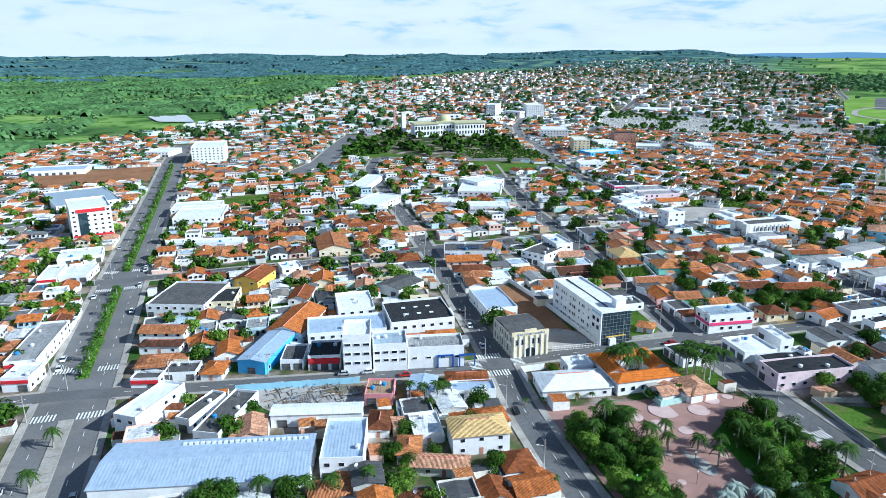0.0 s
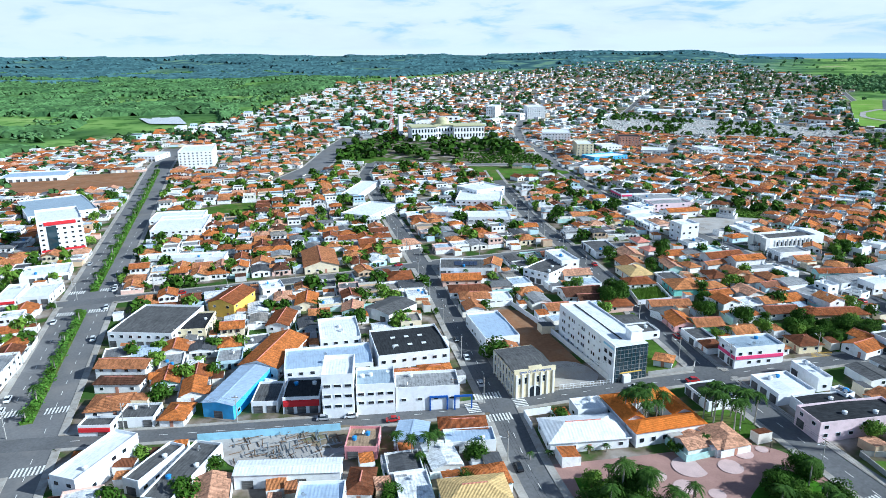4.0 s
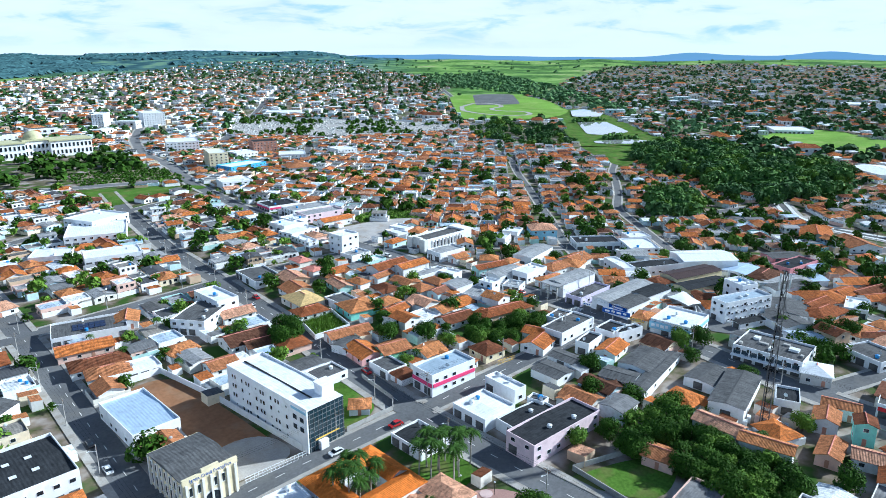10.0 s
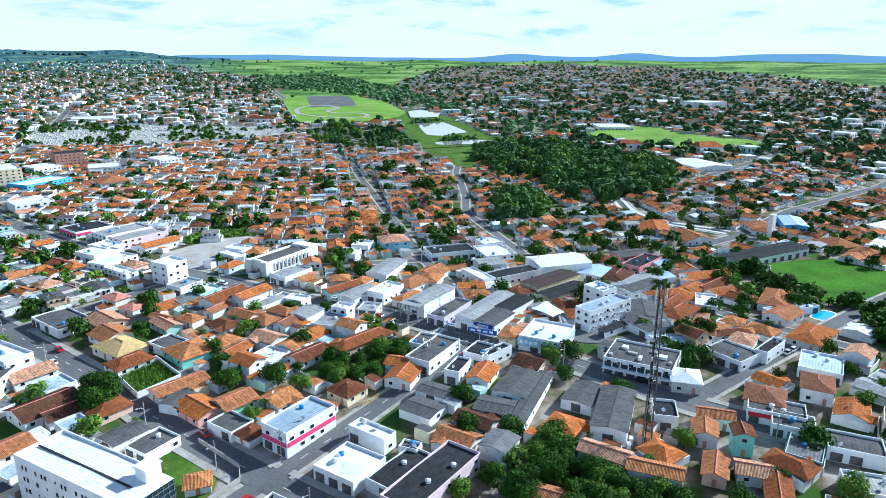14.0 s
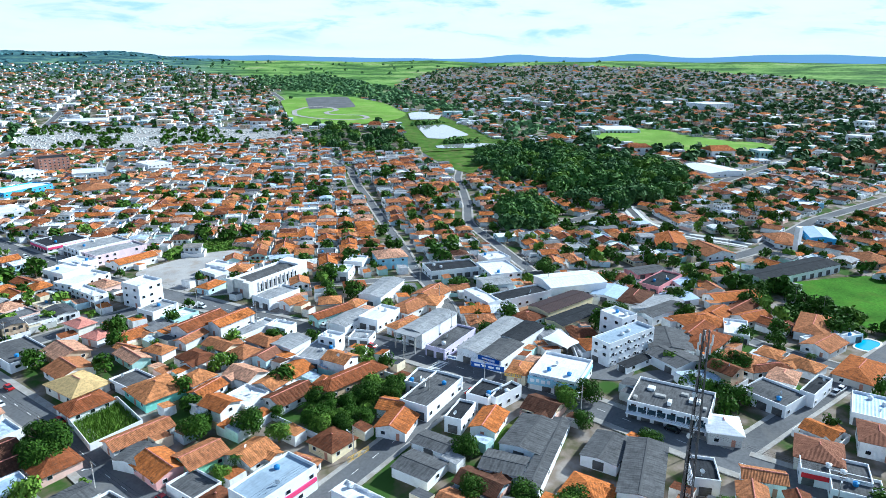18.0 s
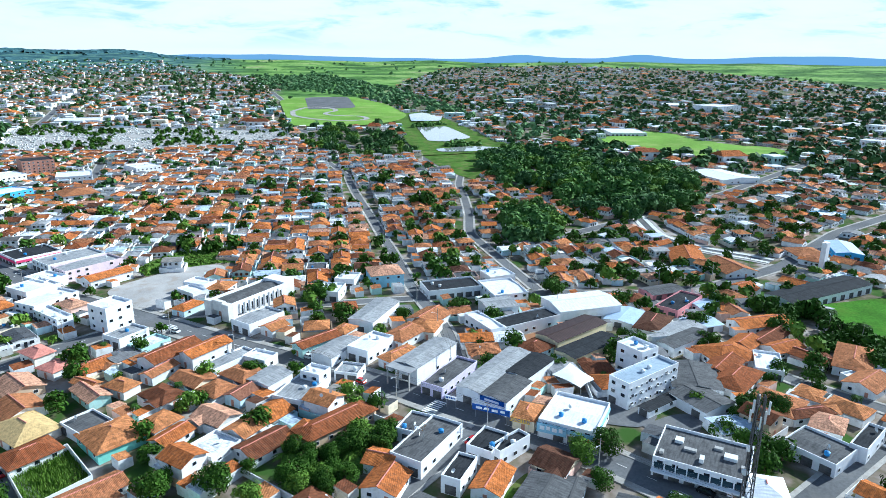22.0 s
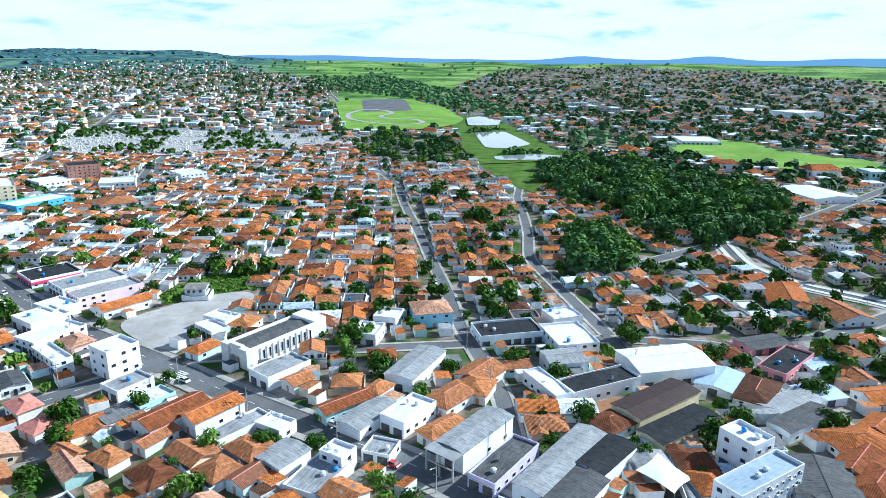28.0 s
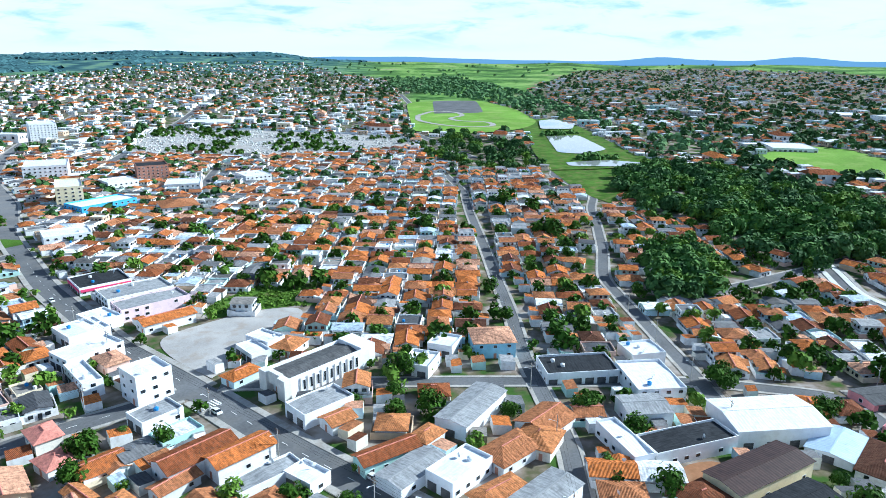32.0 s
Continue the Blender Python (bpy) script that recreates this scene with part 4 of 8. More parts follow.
def far_hills():
    """The tables on the horizon: a far backdrop, its haze blue painted and glowing."""
    m = bpy.data.materials.new("hazy_hill_glow")
    m.use_nodes = True
    b = m.node_tree.nodes["Principled BSDF"]
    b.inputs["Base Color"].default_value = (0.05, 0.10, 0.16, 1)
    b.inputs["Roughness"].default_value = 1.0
    # This glow stands in for daylight scattered by distant haze.
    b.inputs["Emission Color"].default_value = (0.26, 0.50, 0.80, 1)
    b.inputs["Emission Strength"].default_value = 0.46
    MATS["hazy_hill_glow"] = m
    vs, fs = [], []
    steps = 260
    for k in range(steps + 1):
        az = -30 + 150 * k / steps
        e = -0.22 + 0.16 * noise.noise((az / 14, 0.3, 0)) + 0.07 * noise.noise((az / 3.5, 2.2, 0))
        e += 0.38 * math.exp(-(((az - 70.5) / 2.4) ** 2)) * 0.7 + 0.30 * math.exp(-(((az - 80) / 2.2) ** 2)) + 0.34 * math.exp(-(((az - 92) / 6) ** 2)) + 0.18 * math.exp(-(((az - 50) / 10) ** 2))
        d = 4700
        x, y = 100 + d * math.sin(radians(az)), 120 + d * math.cos(radians(az))
        vs += [(x, y, -40), (x, y, 104 + d * math.tan(radians(e)))]
    for k in range(steps):
        fs.append((2 * k, 2 * k + 1, 2 * k + 3, 2 * k + 2))
    tagged(new("backdrop_hills", mesh_from("backdrop_hills", vs, fs, ["hazy_hill_glow"], smooth=True)), "low hills on the horizon in a glowing haze blue", "hills", kind="structure")


far_hills()

# ---- landmark buildings ----


def white_office():
    """The white four-storey block with a glazed front."""
    x, y, w, d, rot, h = 126.6, 205.8, 12.4, 39.5, -2.5, 12.5
    FOOT.append((x, y, w, d, rot))
    top = thing("office_block", x, y, rot, None, "white four-storey office block with a dark glazed front", "building")
    child("body", Geo().box(-w / 2, -d / 2 + 7, -1.5, w / 2, d / 2, h).box(-w / 2, -d / 2, -1.5, -w / 2 + 0.4, -d / 2 + 7, h).mesh("body", ["paint_white"]), top)
    g = Geo().box(-w / 2 + 0.4, -d / 2 + 0.1, -1.5, w / 2, -d / 2 + 7, h - 0.4)
    child("glazed_front", g.mesh("glazed_front", ["curtain_glass"]), top, None, "dark glass curtain wall")
    for k in range(9):
        child("mullion", unit_box("steel"), top, sized(-w / 2 + 0.9 + k * 1.4, -d / 2 + 0.06, 0, 0.09, 0.12, h - 0.4))
    for k in range(1, 9):
        child("transom", unit_box("steel"), top, sized(0.2, -d / 2 + 0.04, k * 1.4, w - 0.5, 0.1, 0.09))
        child("transom", unit_box("steel"), top, sized(w / 2 + 0.03, -d / 2 + 3.5, k * 1.4, 0.1, 7, 0.09))
    child("roof", slab_roof(w - 0.02, d - 0.02, h + 0.004, "roof_white", 0.25), top)
    child("roof_gutter", unit_box("roof_dark"), top, sized(-0.8, 2.0, h + 0.2, 0.5, d - 6, 0.16), "dark roof gutter")
    child("parapet", Geo().box(-w / 2, -d / 2, h, -w / 2 + 0.25, d / 2, h + 0.7).box(-w / 2 + 0.25, d / 2 - 0.25, h, w / 2, d / 2, h + 0.7).box(w / 2 - 0.25, -d / 2 + 7, h, w / 2, d / 2 - 0.25, h + 0.7).mesh("parapet", ["paint_white"]), top)
    child("stair_head", Geo().box(1.8, -d / 2 + 3.5, h, 5.8, -d / 2 + 7.0, h + 3.2).box(1.5, -d / 2 + 3.2, h + 3.2, 6.1, -d / 2 + 7.3, h + 3.5).mesh("stair_head", ["paint_white"]), top)
    for fl in range(4):
        z = 0.9 + fl * 3.0
        for k in range(8):
            v = -d / 2 + 9.2 + k * 3.7
            if (k + fl) % 4 == 3:
                child("window", window_mesh(), top, sized(-w / 2, v, z + 0.5, 0.7, 0.2, 0.7, -90))
                continue
            child("window", window_mesh(), top, sized(-w / 2, v, z, 1.1 if fl < 3 else 0.9, 0.2, 1.35, -90))
            if k % 2:
                child("window", window_mesh(), top, sized(-w / 2, v + 1.4, z, 0.9, 0.2, 1.35, -90))
    for fl in range(2):
        for k in range(2):
            child("window", window_mesh(), top, sized(-w / 2, -d / 2 + 2.2 + k * 3.1, 5.6 + fl * 2.9, 2.0, 0.2, 1.6, -90))
    child("sign_panel", unit_box("paint_lightblue"), top, sized(-w / 2 - 0.06, -d / 2 + 3.6, h - 1.1, 0.12, 6.6, 0.7))
    child("sign_bars", unit_box("paint_yellow"), top, sized(0.3, -d / 2 - 0.02, 3.0, 8.0, 0.1, 0.35))
    child("entrance", unit_box("paint_white"), top, sized(-1.5, -d / 2 - 0.5, 0, 2.6, 1.4, 2.6))


def church():
    """The cream church with tall pilasters and a lettered front."""
    x, y, w, d, rot, h = 93.0, 198.2, 13.4, 18.6, -3, 9.0
    FOOT.append((x, y, w, d, rot))
    top = thing("church", x, y, rot, None, "cream church with tall pilasters, dark windows and a grey roof", "church")
    child("body", Geo().box(-w / 2, -d / 2, -1.5, w / 2, d / 2, h - 0.6).mesh("body", ["paint_cream"]), top)
    child("roof", slab_roof(w + 0.4, d - 0.3, h - 0.59, "roof_grey", 0.9), top)
    child("front_gable", Geo().box(-w / 2 - 0.2, -d / 2 - 0.35, -1.5, w / 2 + 0.2, -d / 2 - 0.003, h - 0.8).box(-w / 2 - 0.3, -d / 2 - 0.5, h - 0.8, w / 2 + 0.3, -d / 2 + 0.2, h + 0.6).box(-2.2, -d / 2 - 0.5, h + 0.6, 2.2, -d / 2 + 0.2, h + 1.4).mesh("front_gable", ["paint_cream"]), top)
    for k in range(7):
        u = -w / 2 + 0.5 + k * (w - 1) / 6
        child("pilaster", unit_box("stone_white"), top, sized(u, -d / 2 - 0.5, -0.3, 0.55, 0.5, h - 0.6))
    for k in range(8):
        v = -d / 2 + 0.6 + k * (d - 1.2) / 7
        child("pilaster", unit_box("stone_white"), top, sized(-w / 2 - 0.15, v, -0.3, 0.4, 0.5, h - 0.4))
        if k < 7:
            child("window", window_mesh(), top, sized(-w / 2, v + (d - 1.2) / 14, 1.0, 0.9, 0.24, 3.0, -90))
            child("window", window_mesh(), top, sized(-w / 2, v + (d - 1.2) / 14, 5.0, 0.9, 0.24, 2.4, -90))
    for k in (1, 2, 4, 5):
        child("window", window_mesh(), top, sized(-w / 2 + 0.5 + (k - 0.5) * (w - 1) / 6, -d / 2 - 0.36, 4.6, 0.8, 0.2, 2.4))
    g = Geo()
    n = 12
    arch = [(-1.8, 0.0), (-1.8, 2.4)] + [(1.8 * math.cos(math.pi - math.pi * k / n), 2.4 + 1.2 * math.sin(math.pi * k / n)) for k in range(1, n)] + [(1.8, 2.4), (1.8, 0.0)]
    g.add([(a, -d / 2 - 0.55, b) for a, b in arch], [tuple(range(len(arch)))])
    g.add([(a * 1.25, -d / 2 - 0.45, b * 1.12) for a, b in arch], [tuple(range(len(arch)))], 1)
    child("arched_entrance", g.mesh("arched_entrance", ["glass", "stone_white"]), top)
    cu = bpy.data.curves.new("lettering", "FONT")
    cu.body, cu.size, cu.extrude, cu.align_x = "Igreja Cristã Evangélica", 1.15, 0.03, "CENTER"
    cu.materials.append(MATS["paint_deepblue"])
    child("lettering", cu, top, pose(0, -d / 2 - 0.52, h - 0.55, 90, 0, 0), "dark blue church lettering")


def court_house():
    """The tiled house round an open court, beside the square."""
    x, y, w, d, rot, h = 116.8, 162.3, 21.8, 21.8, -5.5, 4.6
    FOOT.append((x, y, w, d, rot))
    top = thing("court_house", x, y, rot, None, "white house with orange tiled wings round an open court", "house")
    k = 6.5
    for nm, u, v, a, b, turn in (("front", 0, -d / 2 + k / 2, w, k, 0), ("back", 0, d / 2 - k / 2, w, k, 0), ("west", -w / 2 + k / 2, 0, d - 2 * k, k, 90), ("east", w / 2 - k / 2, 0, d - 2 * k, k, 90)):
        wing = pose(u, v, 0, 0, 0, turn)
        child("wing_wall", gabled_body(a - 0.8, b - 0.8, h, 1.2, "paint_white", turn == 0), top, wing)
        child("wing_roof", tiled_roof(a - 0.8, b - 0.8, h, "tile_bright", turn == 0, 1.3), top, wing)
    side_windows(top, w - 0.8, d - 0.8, h, "flr", every=3.4, ww=1.5, wh=1.5, shop=False)
    child("porch", Geo().box(-1.6, -d / 2 - 2.4, 3.0, 2.4, -d / 2, 3.2).box(-1.5, -d / 2 - 2.3, 0, -1.3, -d / 2 - 2.1, 3.0).box(2.1, -d / 2 - 2.3, 0, 2.3, -d / 2 - 2.1, 3.0).mesh("porch", ["concrete"]), top)


def meeting_hall():
    """The long white hall with tall narrow windows and a stepped front."""
    x, y, w, d, rot, h = 284.2, 281.0, 28.0, 11.6, -4.5, 5.8
    FOOT.append((x, y, w, d, rot))
    top = thing("meeting_hall", x, y, rot, None, "long white hall with tall narrow dark windows and a grey roof", "hall")
    child("body", Geo().box(-w / 2, -d / 2, -1.5, w / 2, d / 2, h).mesh("body", ["paint_white"]), top)
    child("roof", slab_roof(w - 0.5, d - 0.6, h + 0.01, "roof_grey", 0.9), top)
    child("parapet", Geo().box(-w / 2, -d / 2, h, w / 2, -d / 2 + 0.28, h + 1.1).box(-w / 2, d / 2 - 0.28, h, w / 2, d / 2, h + 1.1).mesh("parapet", ["paint_white"]), top)
    child("front_block", Geo().box(-w / 2 - 2.4, -d / 2 - 0.8, -1.5, -w / 2 - 0.003, -d / 2 + 3.0, h + 1.2).box(-w / 2 - 2.4, d / 2 - 3.0, -1.5, -w / 2 - 0.003, d / 2 + 0.8, h + 1.2).box(-w / 2 - 1.6, -d / 2 + 3.0, 3.4, -w / 2 - 0.003, d / 2 - 3.0, h + 1.6).mesh("front_block", ["stone_white"]), top)
    child("rear_block", Geo().box(w / 2 + 0.003, -d / 2, -1.5, w / 2 + 6, d / 2, h + 1.6).mesh("rear_block", ["paint_white"]), top)
    for k in range(9):
        child("window", window_mesh(), top, sized(-w / 2 + 5.2 + k * 2.6, -d / 2, 1.3, 0.95, 0.3, 3.6))
        child("fin", unit_box("stone_white"), top, sized(-w / 2 + 3.9 + k * 2.6, -d / 2 - 0.2, 0, 0.4, 0.4, h))
    child("door", door_mesh(), top, sized(-w / 2 - 0.05, 0, 0, 2.6, 0.3, 3.0, -90))


def palace():
    """The domed public building on its rise, with arcades and a yellow-green roof."""
    top = thing("town_palace", 275, 798, -6, None, "large white arcaded building with a yellow-green roof and a central dome", "building")
    FOOT.append((275, 798, 92, 30, -6))
    for nm, x0, x1, y0, y1, h in (("west", -44, -14, -14, 12, 15), ("centre", -14, 8, -8, 14, 16), ("east", 8, 46, -14, 12, 15)):
        child("wing", Geo().box(x0, y0, -1.5, x1, y1, h).mesh("wing", ["paint_white"]), top)
        child("roof", Geo().box(x0 - 1.2, y0 - 1.2, h, x1 + 1.2, y1 + 1.2, h + 1.4).mesh("roof", ["palace_roof"]), top)
        n = int((x1 - x0) / 3.6)
        for k in range(n):
            for fl in (0, 1):
                child("window", window_mesh(), top, sized(x0 + (k + 0.5) * (x1 - x0) / n, y0, 2 + fl * 6.5, 2.0, 0.4, 4.2))
    g = Geo()
    n, rings = 16, 6
    vs = [(8.5 * math.cos(math.pi / 2 * q / rings) * math.cos(2 * math.pi * k / n), 8.5 * math.cos(math.pi / 2 * q / rings) * math.sin(2 * math.pi * k / n), 19 + 6.5 * math.sin(math.pi / 2 * q / rings)) for q in range(rings + 1) for k in range(n)]
    g.add(vs, [(q * n + k, q * n + (k + 1) % n, q * n + n + (k + 1) % n, q * n + n + k) for q in range(rings) for k in range(n)])
    g.tube((0, 0, 16), (0, 0, 19.05), 9, 9, 16)
    child("dome", g.mesh("dome", ["palace_roof"], True), top, pose(-3, 2, 0))
    clock = thing("clock_tower", 226, 826, 0, None, "slim white clock tower beside the palace", "tower")
    child("shaft", Geo().box(-2.5, -2.5, 0, 2.5, 2.5, 27).mesh("shaft", ["paint_white"]), clock)
    child("cap", Geo().box(-3, -3, 27, 3, 3, 28.5).mesh("cap", ["stone_white"]), clock)


def lattice(name, x, y, h, half0, half1, mats, label):
    """A lattice mast with four legs, rings and cross braces."""
    top = thing(name, x, y, 12, None, label, "mast")
    n = max(6, int(h / 4.5))
    for sx, sy in ((-1, -1), (1, -1), (1, 1), (-1, 1)):
        child("leg", Geo().tube((sx * half0, sy * half0, -1), (sx * half1, sy * half1, h), 0.13 if h < 60 else 0.22, 0.09 if h < 60 else 0.15, 5).mesh("leg", [mats[0]]), top)
    corners = [(-1, -1), (1, -1), (1, 1), (-1, 1)]
    for k in range(n):
        z0, z1 = h * k / n, h * (k + 1) / n
        a, b = half0 + (half1 - half0) * k / n, half0 + (half1 - half0) * (k + 1) / n
        for (p, q), (r, s) in zip(corners, corners[1:] + corners[:1]):
            for e0, e1 in (((p * a, q * a, z0), (r * b, s * b, z1)), ((r * a, s * a, z0), (p * b, q * b, z1)), ((p * b, q * b, z1), (r * b, s * b, z1))):
                child("brace", Geo().tube(e0, e1, 0.05 if h < 60 else 0.08, 0.05 if h < 60 else 0.08, 4).mesh("brace", [mats[k % len(mats)]]), top)
    return top


material("palace_roof", (0.52, 0.50, 0.30), 0.7, vary=0.1)
white_office()
church()
court_house()
meeting_hall()
palace()
mast = lattice("phone_mast", 206, 96, 45.5, 1.15, 0.55, ["mast_steel", "mast_steel"], "dark steel lattice phone mast with antennas")
child("cable_tray", Geo().box(-0.32, -0.12, 0, 0.32, 0.12, 44).mesh("cable_tray", ["rubber"]), mast, pose(0, 0.5, 0), "black bundle of cables up the mast")
for k in range(6):
    child("antenna", Geo().box(-0.16, -0.1, 0, 0.16, 0.1, 2.4).mesh("antenna", ["tank_white"]), mast, pose(1.4 * math.cos(k * 1.05), 1.4 * math.sin(k * 1.05), 42.5 - 2.6 * (k % 2), 0, 0, k * 60))
for k in range(4):
    child("drum_antenna", Geo().tube((0, 0, 0), (0, 0.4, 0), 0.55, 0.55, 10).mesh("drum_antenna", ["tank_white"]), mast, pose(-1.2 + 0.8 * (k % 2), 1.0, 36 - 5 * k, 0, 0, 90 * k))
for k in range(5):
    ob = new("equipment_cabinet", unit_box("tank_white"))
    ob.matrix_basis = Matrix.Translation((203.0 + (k % 3) * 3.2, 91.0 + (k // 3) * 9.0, ground_z(205, 92))) @ sized(0, 0, 0, 1.6, 1.0, 1.9, 12)
    tagged(ob, "pale grey equipment cabinet at the mast foot", "cabinet", "equipment cabinets")
lattice("radio_mast", 214, 822, 75, 2.2, 0.5, ["mast_paint", "tank_white"], "tall red and white radio mast")
wt = thing("water_tower", 464, 70, -25, None, "white slab water tower beside the warehouse", "water tower")
child("shaft", Geo().box(-2.0, -1.2, -1, 2.0, 1.2, 16.0).mesh("shaft", ["paint_white"]), wt)
child("side_tank", Geo().box(2.0, -1.4, 5, 4.2, 1.4, 7.0).mesh("side_tank", ["paint_white"]), wt)

# ---- buildings placed one by one ----
flat_building(-74.0, 252.0, 10.2, 36.0, -7, 4.8, roof="lightgrey", sign="red", label="long white corner store with a red sign and grey roof")
flat_building(-73.6, 226.6, 8.6, 11.0, -14, 4.6, roof="white", sign="red")
flat_building(-87.1, 346.2, 8.3, 22.0, -3, 3.4, roof="white",sign="red")
flat_building(-75.2, 344.6, 13.0, 18.0, -9, 3.4, roof="white")
flat_building(-79.2, 377.2, 21.0, 17.7, 3, 3.4, roof="white")
flat_building(-22.9, 284.8, 24.6, 28.9, -23, 5.4, roof="grey",label="white two-storey commercial block with a grey flat roof")
flat_building(-9.1, 279.3, 11.7, 18.2, -13, 4.8, wall="cream",roof="dark")
gable_house(5.5, 300.7, 12.3, 19.0, -31, 6.1, wall="yellow")
gable_house(-31.0, 248.2, 17.4, 8.6, -20, 4.9)
hip_house(-31.9, 238.7, 15.2, 6.1, -18, 3.4)
hip_house(-33.3, 225.1, 11.9, 10.8, -11, 2.7)
hip_house(-13.6, 212.5, 7.7, 10.2, -20, 2.7)
flat_building(-24.1, 215.6, 10.5, 8.6, -15, 2.8, roof="grey")
flat_building(-35.0, 212.7, 9.1, 5.3, -17, 3.1, roof="grey",sign="redfront")
shed(4.4, 220.2, 9.9, 26.3, -30, 4.8, wall="blue",roof="bluemetal",label="bright blue shed with a pale metal roof")
flat_building(13.0, 213.5, 8.0, 13.0, -16, 3.4, roof="grey")
flat_building(23.3, 209.4, 11.0, 12.6, -14.5, 5.0, roof="dark", sign="redfront", label="shop with a red front and grey roof")
gable_house(17.6, 242.1, 14.3, 26.4, -30, 4.6)
hip_house(26.6, 252.4, 8.5, 11.7, -12, 3)
gable_house(23.5, 275.7, 9.1, 15.9, -20, 3)
gable_house(36.1, 294.2, 9.6, 13.8, -11, 3)
flat_building(34.2, 227.4, 29.0, 16.2, -8, 5.8, roof="bluemetal", label="low white hall with a pale blue metal roof")
flat_building(42.0, 250.5, 14.6, 20.0, -6, 5.8, roof="white")
flat_building(62.7, 228.6, 24.6, 22.6, -5, 6.9, roof="dark", label="large white store with a dark grey roof behind parapets", skylights=6)
flat_building(33.5, 203.1, 9.3, 13.5, -14, 13.6, roof="white", front=(3, 3, 2.2, 1.0), label="white four-storey block with rows of dark windows")
flat_building(44.2, 200.6, 11.6, 11.5, -13, 9.4, roof="bluegrey", front=(2, 4, 1.9, 1.0), label="white three-storey block with a blue-grey roof")
flat_building(59.5, 197.0, 19.4, 10.5, -13.5, 7.4, roof="lightgrey", front=(1, 4, 1.6, 0.8), label="long white shop with a worn grey sheet roof")
gable_house(56.5, 211.0, 9.0, 7.0, -10, 3.8, wall="brick")
hip_house(66.4, 209.6, 11.0, 7.6, -10, 4.2, wall="brick")
flat_building(98.0, 235.8, 13.2, 25.0, -4.5, 4.6, roof="bluemetal")
flat_building(-32.1, 189.5, 7.7, 21.5, -36, 6.1, roof="white",label="tall narrow white shop with a pale metal roof")
flat_building(-18.0, 184.3, 4.9, 16.9, -38, 4.1, roof="grey")
flat_building(-10.8, 178.2, 7.7, 24.6, -30, 4.1, roof="grey")
shed(-16.0, 152.0, 51.9, 19.6, -14, 5.4, roof="bluemetal",wall="white",vents=22,label="very long store with a pale blue metal roof")
flat_building(18.4, 149.1, 11.1, 19.2, -16, 6.1, roof="bluemetal")
shed(14.4, 170.8, 26.4, 6.0, -16, 4.1, roof="white")
flat_building(35.3, 178.5, 8.7, 10.3, -20, 3.4, wall="pink",roof="dirt")
hip_house(54.4, 143.7, 16.2, 10.7, -10, 6, wall="white",roof="ochre",label="white two-storey house with an ochre tiled roof")
hip_house(39.8, 135.8, 17.1, 6.2, -24, 3)
shed(49.1, 178.0, 8.6, 10.2, -25, 2.8, roof="bluemetal")
hip_house(63.7, 176.6, 13.7, 6.9, -15, 3.4)
flat_building(63.1, 169.8, 13.9, 6.8, -13, 3.1, roof="bluemetal")
hip_house(30.8, 160.6, 6.7, 10.8, -20, 3)
hip_house(34.9, 144.6, 6.7, 9.4, -20, 3.4, wall="white")
hip_house(94.2, 162.2, 22.7, 13.1, -12, 3.4, wall="white",roof="white",label="white single-storey office with a pale hipped roof and blue trim")
flat_building(101.9, 172.4, 8.9, 6.9, -8, 3.7, roof="white")
shed(67.7, 271.5, 13.5, 16.9, -58, 4.1, roof="grey")
flat_building(177.7, 445.0, 30.8, 33.0, -26, 5.4, roof="white")
flat_building(187.9, 468.2, 23.0, 26.6, -72, 6.8, roof="white")
flat_building(164.8, 398.4, 26.2, 16.1, -19, 4.1, roof="white")
flat_building(145.2, 422.9, 18.4, 16.6, -32, 4.1, roof="white")
flat_building(99.5, 446.3, 21.8, 39.7, -42, 4.8, roof="white")
flat_building(-18.6, 448.6, 30.0, 37.2, -8, 5.4, roof="white")
flat_building(-15.4, 379.4, 42.1, 9.9, -14, 3.4, roof="white")
flat_building(109.1, 523.0, 14.0, 54.6, -29, 4.1, roof="white")
flat_building(22.9, 312.4, 9.7, 11.6, 5, 4.8, roof="white")
gable_house(38.8, 277.5, 8.5, 8.3, -8, 3)
gable_house(52.8, 278.1, 8.8, 10.1, -15, 3)
gable_house(50.5, 350.7, 17.3, 29.1, -5, 3.8)
hip_house(100.9, 364.9, 14.0, 11.9, 5, 3)
hip_house(81.6, 308.5, 12.0, 12.9, -10, 3.8)
gable_house(108.5, 297.6, 18.4, 10.1, -15, 3)
hip_house(105.5, 272.4, 13.6, 9.4, -15, 3)
flat_building(117.1, 313.6, 25.6, 16.4, -20, 3.4, roof="grey",label="low white building with solar panels on the roof",panels=True)
flat_building(110.7, 268.4, 18.4, 9.4, -10, 2.8, roof="white")
hip_house(106.6, 281.5, 18.7, 10.1, -14, 3)
gable_house(130.6, 311.6, 9.2, 11.9, -29, 3)
gable_house(149.3, 258.3, 17.1, 12.3, -9, 3)
flat_building(149.4, 287.6, 14.0, 22.4, -60, 5.4, roof="grey")
flat_building(160.5, 295.5, 19.0, 9.4, -93, 6.8, roof="white",label="white three-storey apartment block with a flat roof")
gable_house(168.1, 216.1, 12.8, 9.6, -102, 2.7, wall="pinkwash")
gable_house(175.1, 209.4, 9.6, 11.2, -105, 3, wall="green")
flat_building(165.6, 202.0, 10.2, 8.0, -98, 2.8, roof="grey")
hip_house(164.5, 193.9, 6.9, 6.7, -99, 2.7)
gable_house(175.2, 231.9, 7.5, 17.0, -105, 2.7)
